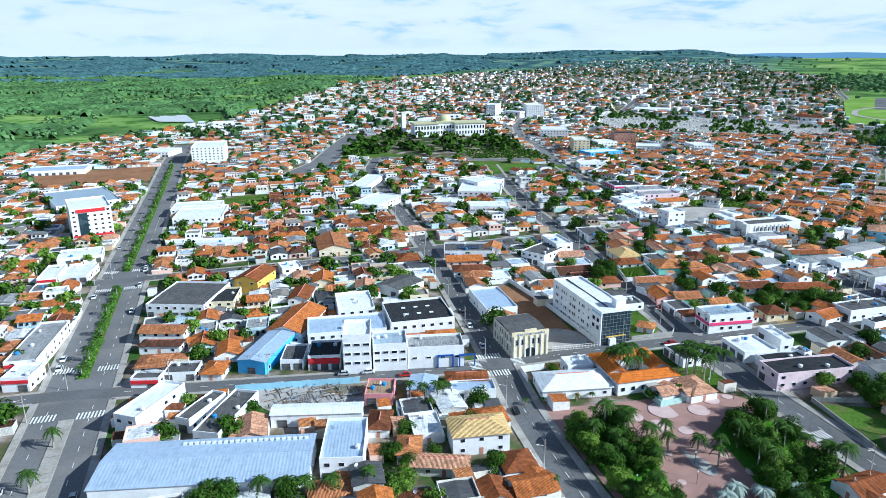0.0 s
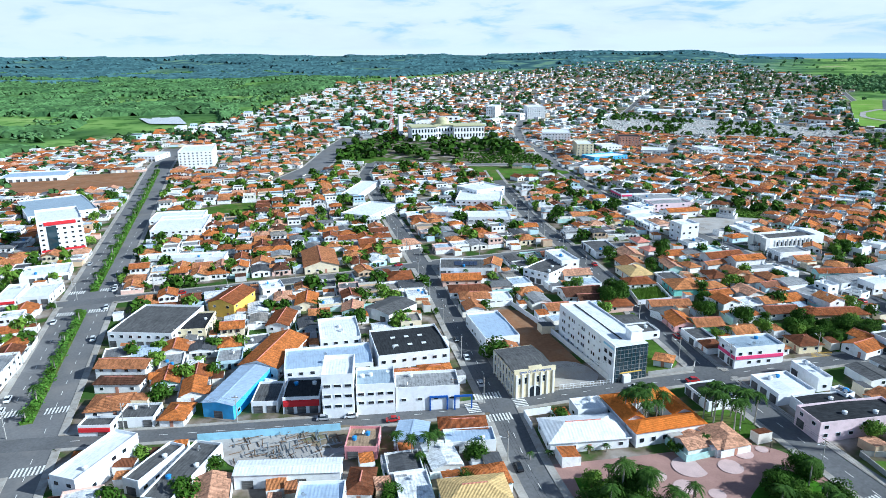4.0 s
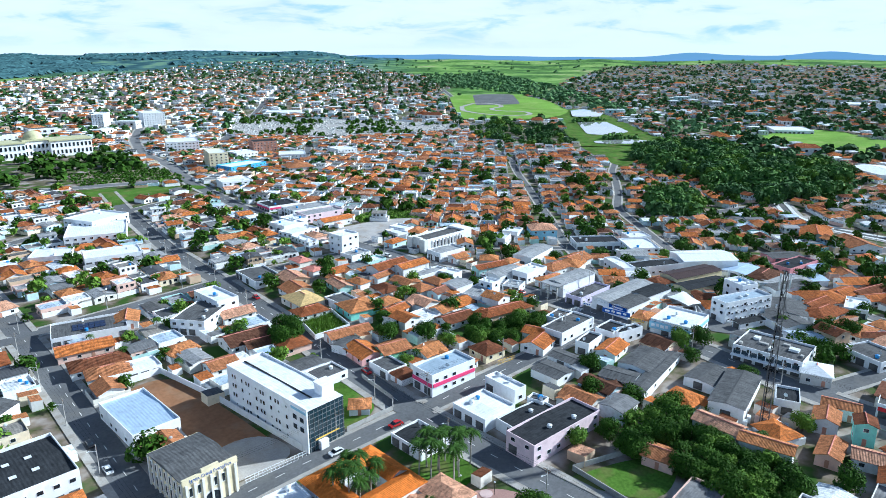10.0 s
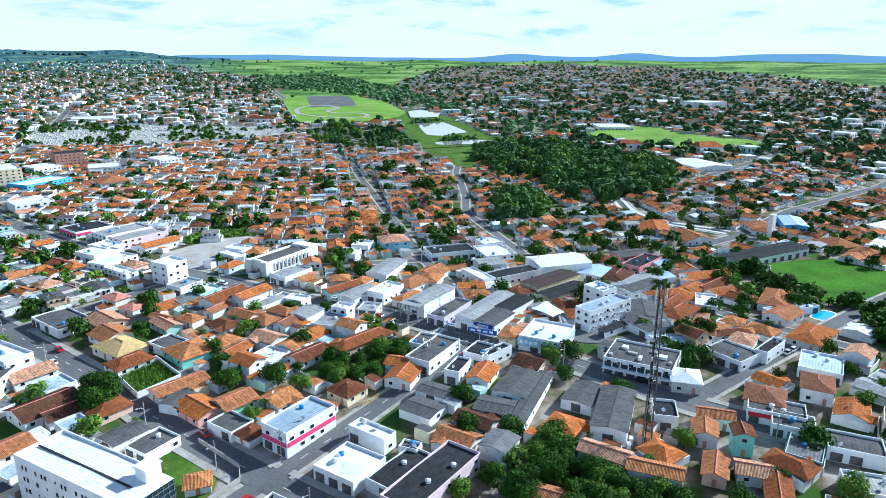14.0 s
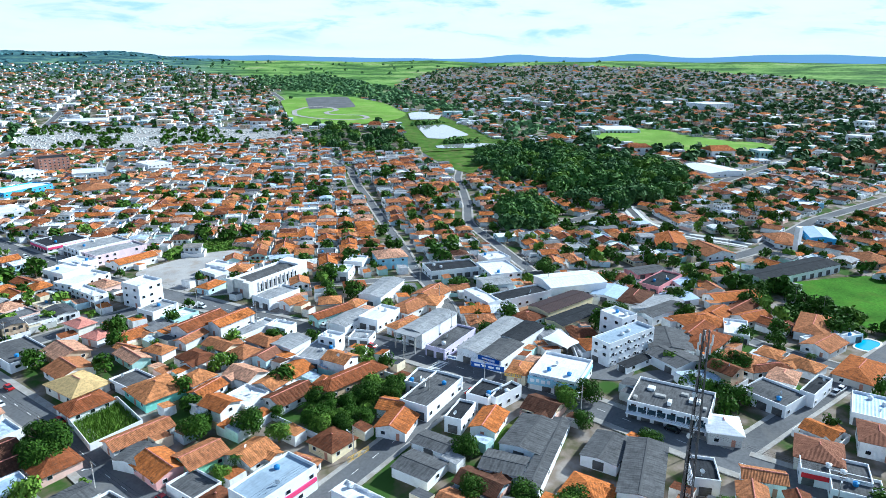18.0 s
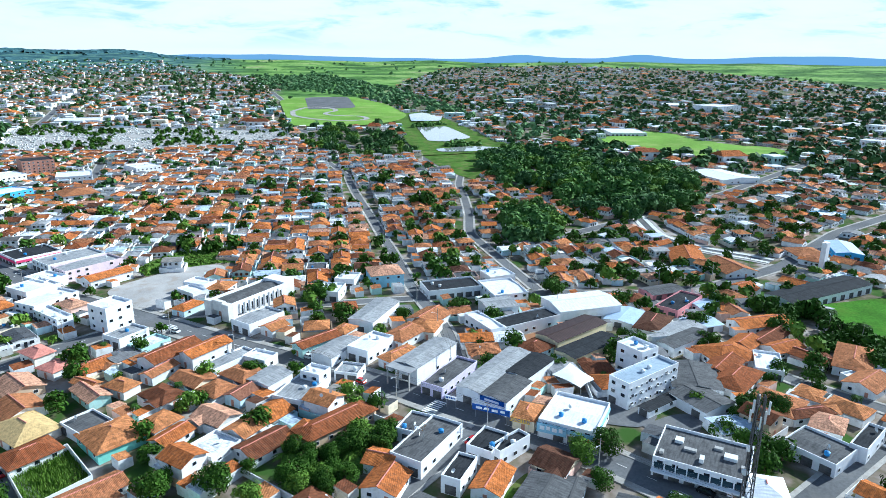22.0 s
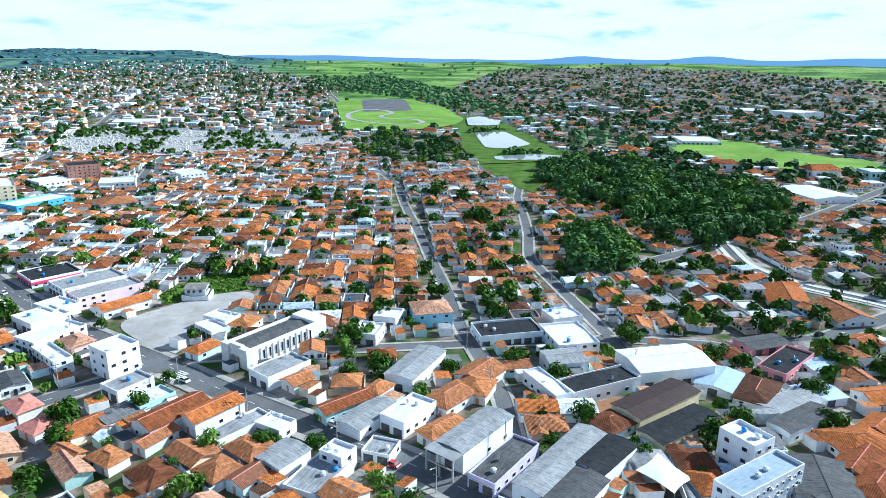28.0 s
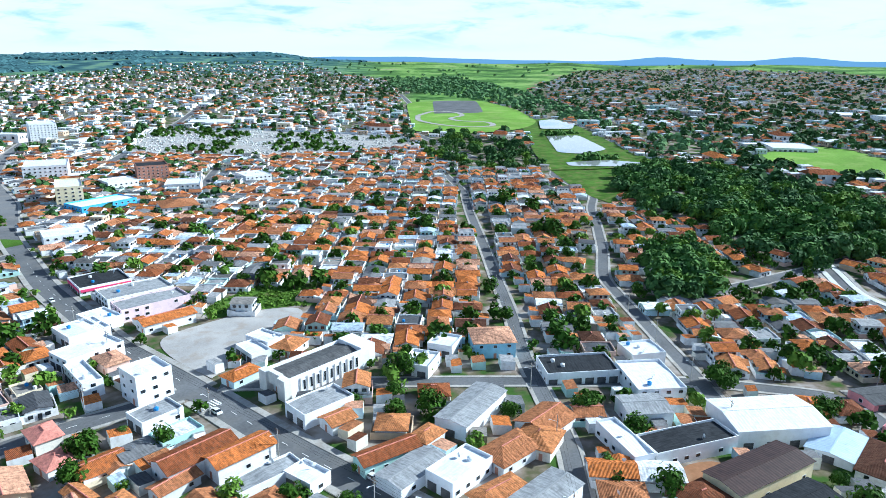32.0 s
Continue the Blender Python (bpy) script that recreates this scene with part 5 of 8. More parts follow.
hip_house(179.4, 259.3, 9.5, 13.1, -101, 2.7)
hip_house(193.9, 246.7, 14.1, 13.6, -105, 3, wall="turquoise")
hip_house(185.6, 271.1, 16.0, 12.1, -97, 3, roof="ochre")
flat_building(194.8, 257.9, 10.5, 9.2, -98, 2.8, roof="grey")
flat_building(192.3, 310.9, 21.3, 13.6, -100, 2.8, roof="grey")
gable_house(191.5, 283.1, 11.9, 11.9, -102, 2.7)
gable_house(206.2, 271.7, 13.2, 6.9, -104, 2.7)
gable_house(160.4, 281.9, 9.2, 13.5, -100, 2.7)
gable_house(132.1, 247.7, 8.9, 10.0, -97, 2.7)
gable_house(149.9, 251.1, 8.1, 11.2, -103, 2.7)
hip_house(157.0, 241.9, 11.1, 11.0, -102, 2.7)
flat_building(146.6, 242.1, 7.3, 7.0, -102, 2.8, roof="bluemetal")
shed(149.2, 224.8, 7.5, 10.6, -98, 2.8, roof="grey")
flat_building(149.7, 214.4, 8.8, 10.8, -95, 2.8, roof="grey")
hip_house(143.3, 191.8, 6.6, 6.4, -45, 2.4, wall="white", label="small open tiled shelter on a lawn")
flat_building(171.5, 182.6, 9.6, 18.0, -99, 6.6, roof="bluegrey",sign="pink",label="white two-storey corner shop with a pink band")
flat_building(163.7, 161.0, 12.9, 12.7, -97, 3.4, roof="white",label="low white building with a rounded front and flat roof")
flat_building(177.3, 163.0, 12.6, 5.0, -99, 4.1, roof="white")
flat_building(166.2, 139.1, 9.8, 27.4, -99, 5.1, wall="palepink",roof="dark",label="pale pink two-storey block with a dark flat roof")
flat_building(168.0, 148.7, 7.9, 17.5, -101, 2.8, roof="dark")
flat_building(141.4, 166.1, 12.1, 10.2, -95, 2.8, roof="dark")
flat_building(177.0, 151.1, 5.2, 3.7, -86, 2.8, roof="grey")
hip_house(194.4, 182.5, 9.3, 9.3, -101, 3, wall="cream")
hip_house(184.6, 184.0, 8.0, 3.9, -88, 2.7)
shed(194.9, 156.8, 10.6, 8.9, -97, 2.8, roof="grey")
shed(205.1, 157.6, 10.5, 6.8, -96, 2.8, roof="grey")
flat_building(234.6, 150.1, 3.9, 11.5, -110, 4.1, roof="dark")
shed(218.4, 136.3, 10.6, 16.5, -92, 3.4, roof="grey")
shed(203.7, 138.0, 10.5, 8.4, -85, 3.4, roof="grey")
shed(213.0, 130.0, 4.3, 32.4, -87, 3.4, roof="grey")
shed(221.5, 116.9, 9.2, 13.4, -95, 2.8, roof="grey")
shed(215.3, 106.7, 9.6, 24.2, -85, 4.1, roof="grey",label="large grey corrugated workshop with white side walls")
flat_building(220.4, 93.8, 6.4, 9.5, -76, 4.1, roof="dark")
gable_house(193.3, 104.2, 12.5, 6.5, -96, 4.6, label="terraced row with a long tiled roof")
gable_house(191.7, 91.6, 13.2, 6.0, -86, 4.6)
gable_house(173.4, 111.6, 8.5, 7.5, -87, 3)
flat_building(250.1, 105.2, 21.4, 16.3, -92, 4.8, roof="grey",band=True,label="two-storey showroom with a long dark window band")
hip_house(243.6, 91.1, 9.0, 10.1, -78, 3.8, roof="white",label="white corner house with a pale hipped roof")
flat_building(269.3, 79.3, 13.5, 12.5, -117, 3.4, roof="grey")
flat_building(278.4, 68.0, 4.1, 14.9, -111, 4.1, roof="dark")
hip_house(303.2, 100.9, 11.3, 19.0, -106, 3)
hip_house(290.6, 89.3, 13.2, 13.4, -107, 3)
hip_house(284.5, 76.5, 8.3, 10.2, -100, 3)
shed(282.4, 108.9, 13.3, 12.1, -125, 3.4, roof="grey")
gable_house(214.7, 73.6, 5.4, 5.8, -76, 6.1, wall="turquoise")
gable_house(224.7, 80.8, 9.9, 5.8, -81, 3.8)
gable_house(215.8, 82.7, 6.7, 8.5, -83, 3.8)
hip_house(241.4, 68.7, 11.0, 11.7, -92, 3.8, roof="brown")
hip_house(254.8, 54.9, 9.0, 12.0, -92, 4.6, roof="brown")
flat_building(234.9, 65.7, 14.9, 8.5, -88, 3.7, roof="grey",sign="red",label="corner market with a red front under tiled roofs")
flat_building(272.8, 53.0, 12.5, 14.8, -95, 3.4, roof="bluemetal")
hip_house(300.9, 54.3, 11.6, 19.9, -110, 3)
gable_house(320.4, 63.7, 10.0, 14.5, -117, 3)
flat_building(229.6, 61.5, 10.7, 8.5, -89, 3.4, roof="grey")
gable_house(201.3, 78.7, 6.1, 10.6, -88, 3)
gable_house(203.7, 70.1, 8.7, 6.8, -81, 3)
gable_house(198.2, 64.7, 6.2, 10.8, -85, 3)
flat_building(224.8, 47.4, 13.1, 9.3, -88, 3.4, roof="grey")
flat_building(207.9, 45.0, 12.1, 8.8, -80, 3.4, roof="lightgrey")
hip_house(224.7, 196.8, 23.1, 8.2, -17, 3.4)
hip_house(217.8, 201.6, 7.0, 8.7, -86, 3)
gable_house(209.1, 171.4, 9.2, 10.1, -83, 3)
gable_house(216.0, 176.9, 7.5, 7.4, -82, 3)
flat_building(226.5, 169.5, 9.1, 20.8, -94, 4.1, roof="grey",label="long low building with a grey roof and brick side")
flat_building(232.6, 176.5, 6.6, 9.8, -87, 3.4, roof="grey")
flat_building(232.7, 155.3, 7.1, 10.2, -94, 4.1, roof="dark")
flat_building(219.4, 157.1, 5.0, 10.6, -88, 4.1, roof="dark")
gable_house(220.5, 148.9, 7.6, 11.6, -87, 3)
shed(269.4, 168.2, 7.8, 33.0, -97, 4.8, roof="lightgrey", label="long grey store with a low gabled sheet roof")
shed(259.4, 160.8, 8.6, 15.5, -98, 4.6, roof="grey", sign="blue", label="grey gabled store with a blue and white sign")
shed(276.6, 159.6, 8.4, 17.0, -101, 4.8, roof="dark", label="store with a dark weathered sheet roof")
hip_house(251.1, 151.1, 6.6, 9.4, -86, 3.8)
flat_building(254.6, 138.8, 15.2, 17.1, -90, 4.8, roof="white",sign="multi",label="white showroom with a pale flat roof and coloured signs")
flat_building(282.6, 125.6, 7.2, 23.5, -117, 8.0, roof="bluegrey", grid=(3, 10, 0.8, 0.9, 1), label="pale four-storey guest house with small square windows")
flat_building(296.6, 130.4, 10.0, 8.0, -118, 9.6, roof="white", label="white stair block of the guest house")
shed(327.0, 119.4, 7.0, 21.6, -117, 4.1, roof="grey")
shed(278.6, 118.2, 3.6, 21.0, -117, 2.5, roof="dark", label="long low carport with a dark roof beside the guest house")
gable_house(311.6, 105.1, 8.9, 15.6, -105, 3)
gable_house(337.4, 99.7, 8.9, 11.6, -109, 3)
gable_house(347.7, 92.2, 8.0, 19.7, -112, 3)
gable_house(339.3, 87.6, 8.1, 13.2, -129, 3)
shed(420.7, 72.9, 55.8, 14.1, -36, 4.1, roof="dark",label="long low warehouse with a dark roof and white walls")
shed(507.4, 57.9, 13.4, 26.2, -80, 4.1, roof="bluemetal",wall="blue")
flat_building(372.3, 126.8, 9.6, 24.5, -106, 3.4, wall="pink",roof="dark")
shed(352.0, 116.0, 11.9, 10.5, -44, 2.8, roof="bluemetal")
flat_building(269.0, 213.6, 8.5, 14.9, -94, 4.4, roof="white",label="white two-storey house with a pale blue front")
flat_building(262.8, 180.6, 7.6, 21.5, -95, 3.4, roof="grey",wall="lilac")
shed(267.6, 191.4, 8.6, 22.5, -97, 6.1, roof="lightgrey",porch=True,label="tall open-fronted depot with a grey sheet roof")
shed(342.6, 161.1, 26.5, 17.3, -46, 6.1, roof="white",label="white warehouse with a broad pale roof")
shed(313.6, 156.4, 10.2, 27.6, -113, 5.0, roof="brownmetal",wall="cream",label="warehouse with a dark brown ribbed roof")
shed(303.4, 147.6, 8.6, 25.0, -114, 4.1, roof="dark",wall="cream")
flat_building(317.6, 175.0, 9.4, 25.4, -123, 4.1, roof="dark")
flat_building(306.4, 187.6, 6.0, 18.4, -34, 4.1, roof="white")
flat_building(341.2, 218.4, 24.0, 13.6, -45, 4.1, roof="dark")
flat_building(347.3, 196.4, 15.3, 19.9, -46, 4.8, roof="white")
flat_building(369.1, 207.4, 12.6, 11.0, -39, 4.1, roof="white")
shed(327.0, 190.4, 12.8, 11.0, -46, 4.8, roof="lightgrey")
hip_house(295.8, 164.2, 9.4, 10.4, -112, 3)
hip_house(267.8, 201.7, 6.6, 13.8, -105, 3.4)
hip_house(284.6, 208.8, 9.7, 16.2, -99, 3.4)
hip_house(293.7, 205.8, 10.7, 11.8, -80, 3.4)
hip_house(339.6, 250.9, 15.1, 14.4, -46, 6.1, wall="lightblue",label="light blue two-storey house with a tiled roof")
flat_building(270.0, 263.6, 10.0, 16.7, -98, 4.1, roof="lightgrey")
gable_house(267.9, 254.2, 7.1, 8.3, -100, 3)
gable_house(263.5, 232.0, 6.5, 16.6, -107, 3.8)
shed(262.7, 223.0, 8.5, 16.7, -93, 3.4, roof="lightgrey")
flat_building(245.4, 241.2, 9.0, 6.7, -88, 3.4, roof="white")
gable_house(240.5, 260.4, 8.0, 16.4, -96, 4.6)
gable_house(233.5, 268.6, 9.4, 19.2, -94, 4.6)
gable_house(224.9, 264.2, 5.6, 11.2, -88, 3)
gable_house(209.2, 277.6, 8.8, 4.4, -88, 3)
hip_house(213.0, 266.7, 9.2, 6.6, -89, 3)
hip_house(214.9, 309.6, 10.0, 7.1, -96, 3.8, roof="salmon")
hip_house(212.0, 296.2, 8.4, 7.8, -88, 3, roof="salmon")
flat_building(239.2, 248.6, 6.5, 17.2, -98, 3.4, roof="lightgrey")
shed(236.0, 229.3, 9.0, 10.5, -93, 3.4, roof="lightgrey")
flat_building(234.5, 216.0, 9.5, 15.7, -84, 3.4, roof="lightgrey")
flat_building(241.9, 216.3, 7.0, 6.0, -89, 5.4, roof="white")
gable_house(225.4, 230.8, 6.7, 8.3, -91, 3, roof="brown")
flat_building(236.2, 332.5, 18.0, 5.9, -98, 4.8, roof="white")
flat_building(245.5, 349.4, 11.3, 19.2, -87, 4.8, roof="white")
hip_house(247.4, 337.7, 11.1, 7.8, -93, 3.8)
flat_building(245.2, 311.8, 10.4, 11.0, -93, 9.0, roof="white", shop=False, label="plain white three-storey block")
flat_building(238.5, 296.0, 9.0, 12.0, -92, 3.6, roof="lightgrey")
flat_building(281.4, 308.9, 11.7, 7.2, -100, 3.4, roof="white")
hip_house(268.3, 297.6, 6.9, 11.3, -88, 3)
hip_house(292.5, 303.8, 9.3, 11.3, -73, 3)
flat_building(251.8, 210.4, 7.7, 7.4, -77, 2.8, roof="lightgrey")
shed(295.0, 228.2, 9.9, 23.8, -84, 4.8, roof="lightgrey")
flat_building(328.2, 263.1, 9.2, 10.3, -74, 4.1, roof="white")
flat_building(310.2, 259.4, 9.5, 11.5, -71, 4.1, roof="white")
hip_house(275.8, 229.0, 6.3, 8.5, -91, 3.8)
flat_building(-101.7, 529.3, 40.8, 61.0, 18, 6.1, roof="bluegrey",label="large supermarket with a blue-grey arched roof")
flat_building(-82.0, 433.0, 21.7, 34.4, 13, 19, roof="white",sign="redtower",label="white office tower with red and black glazed panels")
flat_building(-10.6, 722.9, 31.1, 47.5, -6, 16, roof="white",label="tall white hotel block")
flat_building(-20.9, 470.3, 31.8, 22.8, -8, 5.4, roof="white")
flat_building(-145.9, 690.6, 51.6, 29.1, -3, 4.1, roof="bluemetal")
flat_building(-59.2, 782.4, 26.3, 35.7, -21, 4.8, roof="white")
flat_building(359.2, 614.0, 16.5, 34.6, -23, 15, wall="cream",roof="white")
flat_building(365.7, 583.6, 39.0, 20.9, 5, 6.1, wall="blue",roof="white",label="bright blue apartment block")
flat_building(400.8, 748.6, 33.2, 37.9, -26, 12, roof="white")
flat_building(415.5, 656.9, 23.3, 22.1, -7, 6.8, roof="white")
flat_building(456.6, 679.5, 25.0, 27.2, -24, 13, wall="brick",roof="dark")
flat_building(448.4, 617.6, 26.5, 27.2, -36, 6.1, roof="white")
flat_building(508.7, 608.2, 22.6, 25.4, -16, 6.1, roof="white")
hip_house(398.1, 544.1, 24.3, 25.8, -22, 6.1)
flat_building(310.4, 510.1, 23.3, 18.1, -17, 5.4, roof="white")
flat_building(522.2, 1050.2, 29.7, 46.6, -18, 20, roof="white")
flat_building(471.1, 1104.4, 15.6, 48.2, -35, 18, roof="white")
flat_building(772.2, 1059.6, 61.5, 52.1, -41, 5.4, roof="white")
flat_building(1649.0, 305.7, 50.7, 78.7, -62, 6.1, roof="white")
flat_building(1529.3, 210.8, 69.3, 59.9, -33, 14, roof="white")
flat_building(1054.6, 292.5, 49.6, 58.8, -63, 4.1, roof="white")
flat_building(857.1, 230.3, 32.1, 30.5, -54, 4.1, roof="white")
shed(731.0, 137.4, 48.0, 38.4, -136, 4.1, roof="white")
flat_building(285.8, 393.0, 16.0, 26.5, -100, 4.8, roof="lightgrey")
flat_building(283.0, 376.0, 12.6, 26.5, -99, 4.8, wall="palepink",roof="lightgrey")
gable_house(278.2, 357.0, 8.6, 20.0, -98, 3.8)
flat_building(284.8, 421.2, 19.3, 21.1, -101, 3.4, roof="dark",sign="pink",label="low shop with a dark roof and a pink band")
flat_building(252.9, 369.6, 14.4, 14.4, -92, 4.1, roof="white")
flat_building(262.5, 375.9, 13.5, 10.6, -89, 4.1, roof="white")
flat_building(289.3, 312.6, 11.5, 7.6, -86, 4.1, roof="white")
gable_house(200.9, 232.5, 6.5, 10.3, -91, 2.7)
gable_house(208.7, 207.8, 8.8, 13.8, -103, 2.7)
gable_house(199.3, 295.6, 13.2, 11.2, -102, 2.7)
shed(168.6, 224.6, 8.2, 8.7, -82, 2.8, roof="grey")
gable_house(303.8, 209.4, 11.6, 14.3, -95, 3)
shed(339.0, 122.5, 9.9, 19.6, -116, 2.8, roof="lightgrey")
shed(344.0, 143.7, 11.4, 16.1, -95, 2.8, roof="bluemetal")
hip_house(341.8, 132.2, 10.7, 19.3, -95, 2.9)
flat_building(602.5, 61.3, 17.6, 13.5, -49, 3.4, wall="lightblue",roof="white")
hip_house(338.4, 66.2, 11.4, 22.7, -98, 3.8, wall="white")
flat_building(329.7, 60.9, 23.7, 5.9, -44, 2.8, roof="white")
gable_house(363.4, 96.1, 22.4, 10.4, -48, 3)
hip_house(323.0, 104.8, 17.4, 14.9, -48, 3)
hip_house(288.7, 81.1, 13.7, 5.3, -51, 3)
flat_building(320.3, 92.2, 8.4, 14.8, -84, 3.4, roof="white")
shed(296.6, 112.8, 14.5, 17.7, -74, 3.4, roof="grey")
shed(377.3, 116.0, 13.9, 9.7, -42, 2.8, roof="bluemetal")
shed(387.8, 135.9, 18.0, 10.2, -41, 2.8, roof="grey",wall="pink")
gable_house(442.6, 112.1, 18.3, 21.1, -49, 3)
gable_house(452.5, 133.5, 17.7, 25.0, -75, 3)
hip_house(492.0, 76.8, 17.5, 17.4, -62, 3)
flat_building(530.1, 2.5, 12.7, 35.9, -124, 3.4, roof="white")
hip_house(466.0, 35.8, 17.4, 19.9, -55, 3)
flat_building(476.7, 13.1, 10.5, 23.3, -113, 2.8, roof="white")


# ---- the rest of the blocks: smaller houses on their lots ----


def lot_wall_mesh(k):
    """A yard wall in one piece round the back and side of the plot."""
    def make():
        w, d, t, h = 9.3, 11.0, 0.16, 2.0 + 0.15 * (k % 3)
        line = [(-w / 2, -d / 2), (w / 2, -d / 2), (w / 2, d / 2), (-w / 2, d / 2)]
        ring = lambda q, z: [(x * (1 - 2 * q / w), y * (1 - 2 * q / d), z) for x, y in line]  # noqa: E731
        vs = ring(0, -1.2) + ring(0, h) + ring(t, h) + ring(t, -1.2)
        return Geo().add(vs, [(4 * q + a, 4 * q + (a + 1) % 4, 4 * q + 4 + (a + 1) % 4, 4 * q + 4 + a) for q in range(3) for a in range(4)]).mesh("lot_wall", ["paint_house"])
    return cached(("lot", k % 3), make)


def annex_mesh(k):
    """A lean-to with a sheet roof at one corner of the house, in one piece."""
    def make():
        w, d, h = 3.6 + 0.4 * (k % 3), 3.2 + 0.5 * (k % 2), 2.5
        sx = 1 if k % 2 else -1
        x0, y0 = sx * (4.6 - w / 2), (5.4 - d / 2) * (1 if k % 4 < 2 else -1)
        a, b = w / 2, d / 2
        vs = [(x0 - a, y0 - b, -1.2), (x0 + a, y0 - b, -1.2), (x0 + a, y0 + b, -1.2), (x0 - a, y0 + b, -1.2), (x0 - a, y0 - b, h), (x0 + a, y0 - b, h), (x0 + a, y0 + b, h + 0.5), (x0 - a, y0 + b, h + 0.5)]
        g = Geo().add(vs, BOX_F)
        g.i[1] = 1
        return g.mesh("annex", ["paint_house", "roof_mixed"])
    return cached(("annex", k), make)


SIZES = [(8.4, 11.5, 3.0), (9.0, 9.0, 2.9), (7.5, 11.5, 3.2), (9.5, 9.5, 3.0), (8.0, 9.0, 5.2), (8.6, 11, 2.9), (7, 8.5, 2.8), (9.4, 8.2, 3.1)]


def joined(name, pieces, mat):
    """One mesh out of several turned pieces that share a material."""
    g = Geo()
    for me, m in pieces:
        g.add([tuple(m @ v.co) for v in me.vertices], [tuple(p.vertices) for p in me.polygons])
    return g.mesh(name, [mat])


def house_kit(kind, k):
    """Meshes of one size of house, shared by all of its repeats: walls, roof, turn; the tiled ones have a lower wing across."""
    w, d, h = SIZES[k]
    lw, ld, turn = (d, w, 90) if d > w else (w, d, 0)
    rise = ld * 0.17
    if kind == "flat":
        return parapet_body(w, d, h, 0.5, "paint_house", 0.2, "wall"), slab_roof(w - 0.41, d - 0.41, h - 0.19, "roof_mixed", 0.35), 0
    if kind == "sheet":
        return gabled_body(lw - 0.6, ld - 0.6, h, rise * 0.45, "paint_house", False), tiled_roof(lw - 0.6, ld - 0.6, h, "roof_mixed", False, rise * 0.5, 0.4), turn
    hip = kind == "hip"
    wall, roof = gabled_body(lw - 0.6, ld - 0.6, h, rise * 0.92, "paint_house", hip), tiled_roof(lw - 0.6, ld - 0.6, h, "tile_roof", hip, rise)
    if k % 3 != 1:
        sx, sy = (1 if k % 2 else -1), (1 if k % 4 < 2 else -1)
        wide, deep = lw * 0.42, ld * 0.72
        m = pose(sx * lw * 0.22, sy * ld * 0.30, 0, 0, 0, 90)
        flat = Matrix.Identity(4)
        wall = joined("wall", [(wall, flat), (gabled_body(deep, wide, h - 0.25, wide * 0.16, "paint_house", False), m)], "paint_house")
        roof = joined("roof", [(roof, flat), (tiled_roof(deep, wide, h - 0.25, "tile_roof", False, wide * 0.17, 0.45), m)], "tile_roof")
    return wall, roof, turn


def openings(k):
    """Dark panes and doors of a joined house, each set a little proud of the wall."""
    w, d, h = SIZES[k]
    a, b = w / 2 - 0.2, d / 2 - 0.2
    g = Geo()
    for fl in range(2 if h > 4 else 1):
        z = 0.95 + 2.6 * fl
        for sg in (-1, 1):
            for u, ww, z0, z1 in ((-0.62, 1.3, z, z + 1.15), (0.02, 1.0, 0.0 if fl == 0 else z, z + 1.15), (0.58, 1.4, z, z + 1.15)):
                y = sg * (b + 0.23)
                g.add([(u * a - ww / 2, y, z0), (u * a + ww / 2, y, z0), (u * a + ww / 2, y, z1), (u * a - ww / 2, y, z1)], [(0, 1, 2, 3)])
            for u, ww in ((-0.5, 1.3), (0.1, 0.9), (0.6, 1.3)):
                x = sg * (a + 0.23)
                g.add([(x, u * b - ww / 2, z), (x, u * b + ww / 2, z), (x, u * b + ww / 2, z + 1.15), (x, u * b - ww / 2, z + 1.15)], [(0, 1, 2, 3)])
    return np.array(g.v), g.f


def ridge_strip(k, kind):
    w, d, h = SIZES[k]
    lw, ld = max(w, d), min(w, d)
    a, b = lw / 2 + 0.25, ld / 2 + 0.25
    r = max(0.15, a - b * 0.95) if kind == "hip" else a
    top = h + ld * 0.17 + 0.12
    return np.array(box_geo(-r, -0.16, top, r, 0.16, top + 0.14)), BOX_F


LABELS = {"hip": "small painted house with a terracotta hipped roof", "gable": "small painted house with a terracotta gabled roof", "flat": "small flat-roofed house with a low parapet", "sheet": "small house with a fibre-cement sheet roof"}


def small_house(x, y, rot, kind, k, near):
    w, d, h = SIZES[k]
    wall, roof, turn = cached(("kit", kind, k), lambda: house_kit(kind, k))
    mm = pose(0, 0, 0, 0, 0, turn)
    top = thing("house", x, y, rot, None, LABELS[kind], "house", "houses of the town")
    child("wall", wall, top, mm)
    child("roof", roof, top, mm)
    child("lot_wall", lot_wall_mesh(k), top)
    child("annex", annex_mesh(k), top)
    if near:
        side_windows(top, w - (0 if kind == "flat" else 0.6), d - (0 if kind == "flat" else 0.6), h, "fl", every=4.4, ww=1.3, wh=1.1, shop=False)
    FOOT.append((x, y, w, d, rot))


def clear_of(x, y, r):
    for fx, fy, fw, fd, fr in FOOT_NEAR(x, y):
        c, s = math.cos(radians(fr)), math.sin(radians(fr))
        u, v = (x - fx) * c + (y - fy) * s, -(x - fx) * s + (y - fy) * c
        if abs(u) < fw / 2 + r and abs(v) < fd / 2 + r:
            return False
    return True


BUCKET = {}


def fill_buckets():
    BUCKET.clear()
    for f in FOOT:
        rr = math.hypot(f[2], f[3]) / 2 + 8
        for i in range(int((f[0] - rr) // 25), int((f[0] + rr) // 25) + 1):
            for j in range(int((f[1] - rr) // 25), int((f[1] + rr) // 25) + 1):
                BUCKET.setdefault((i, j), []).append(f)


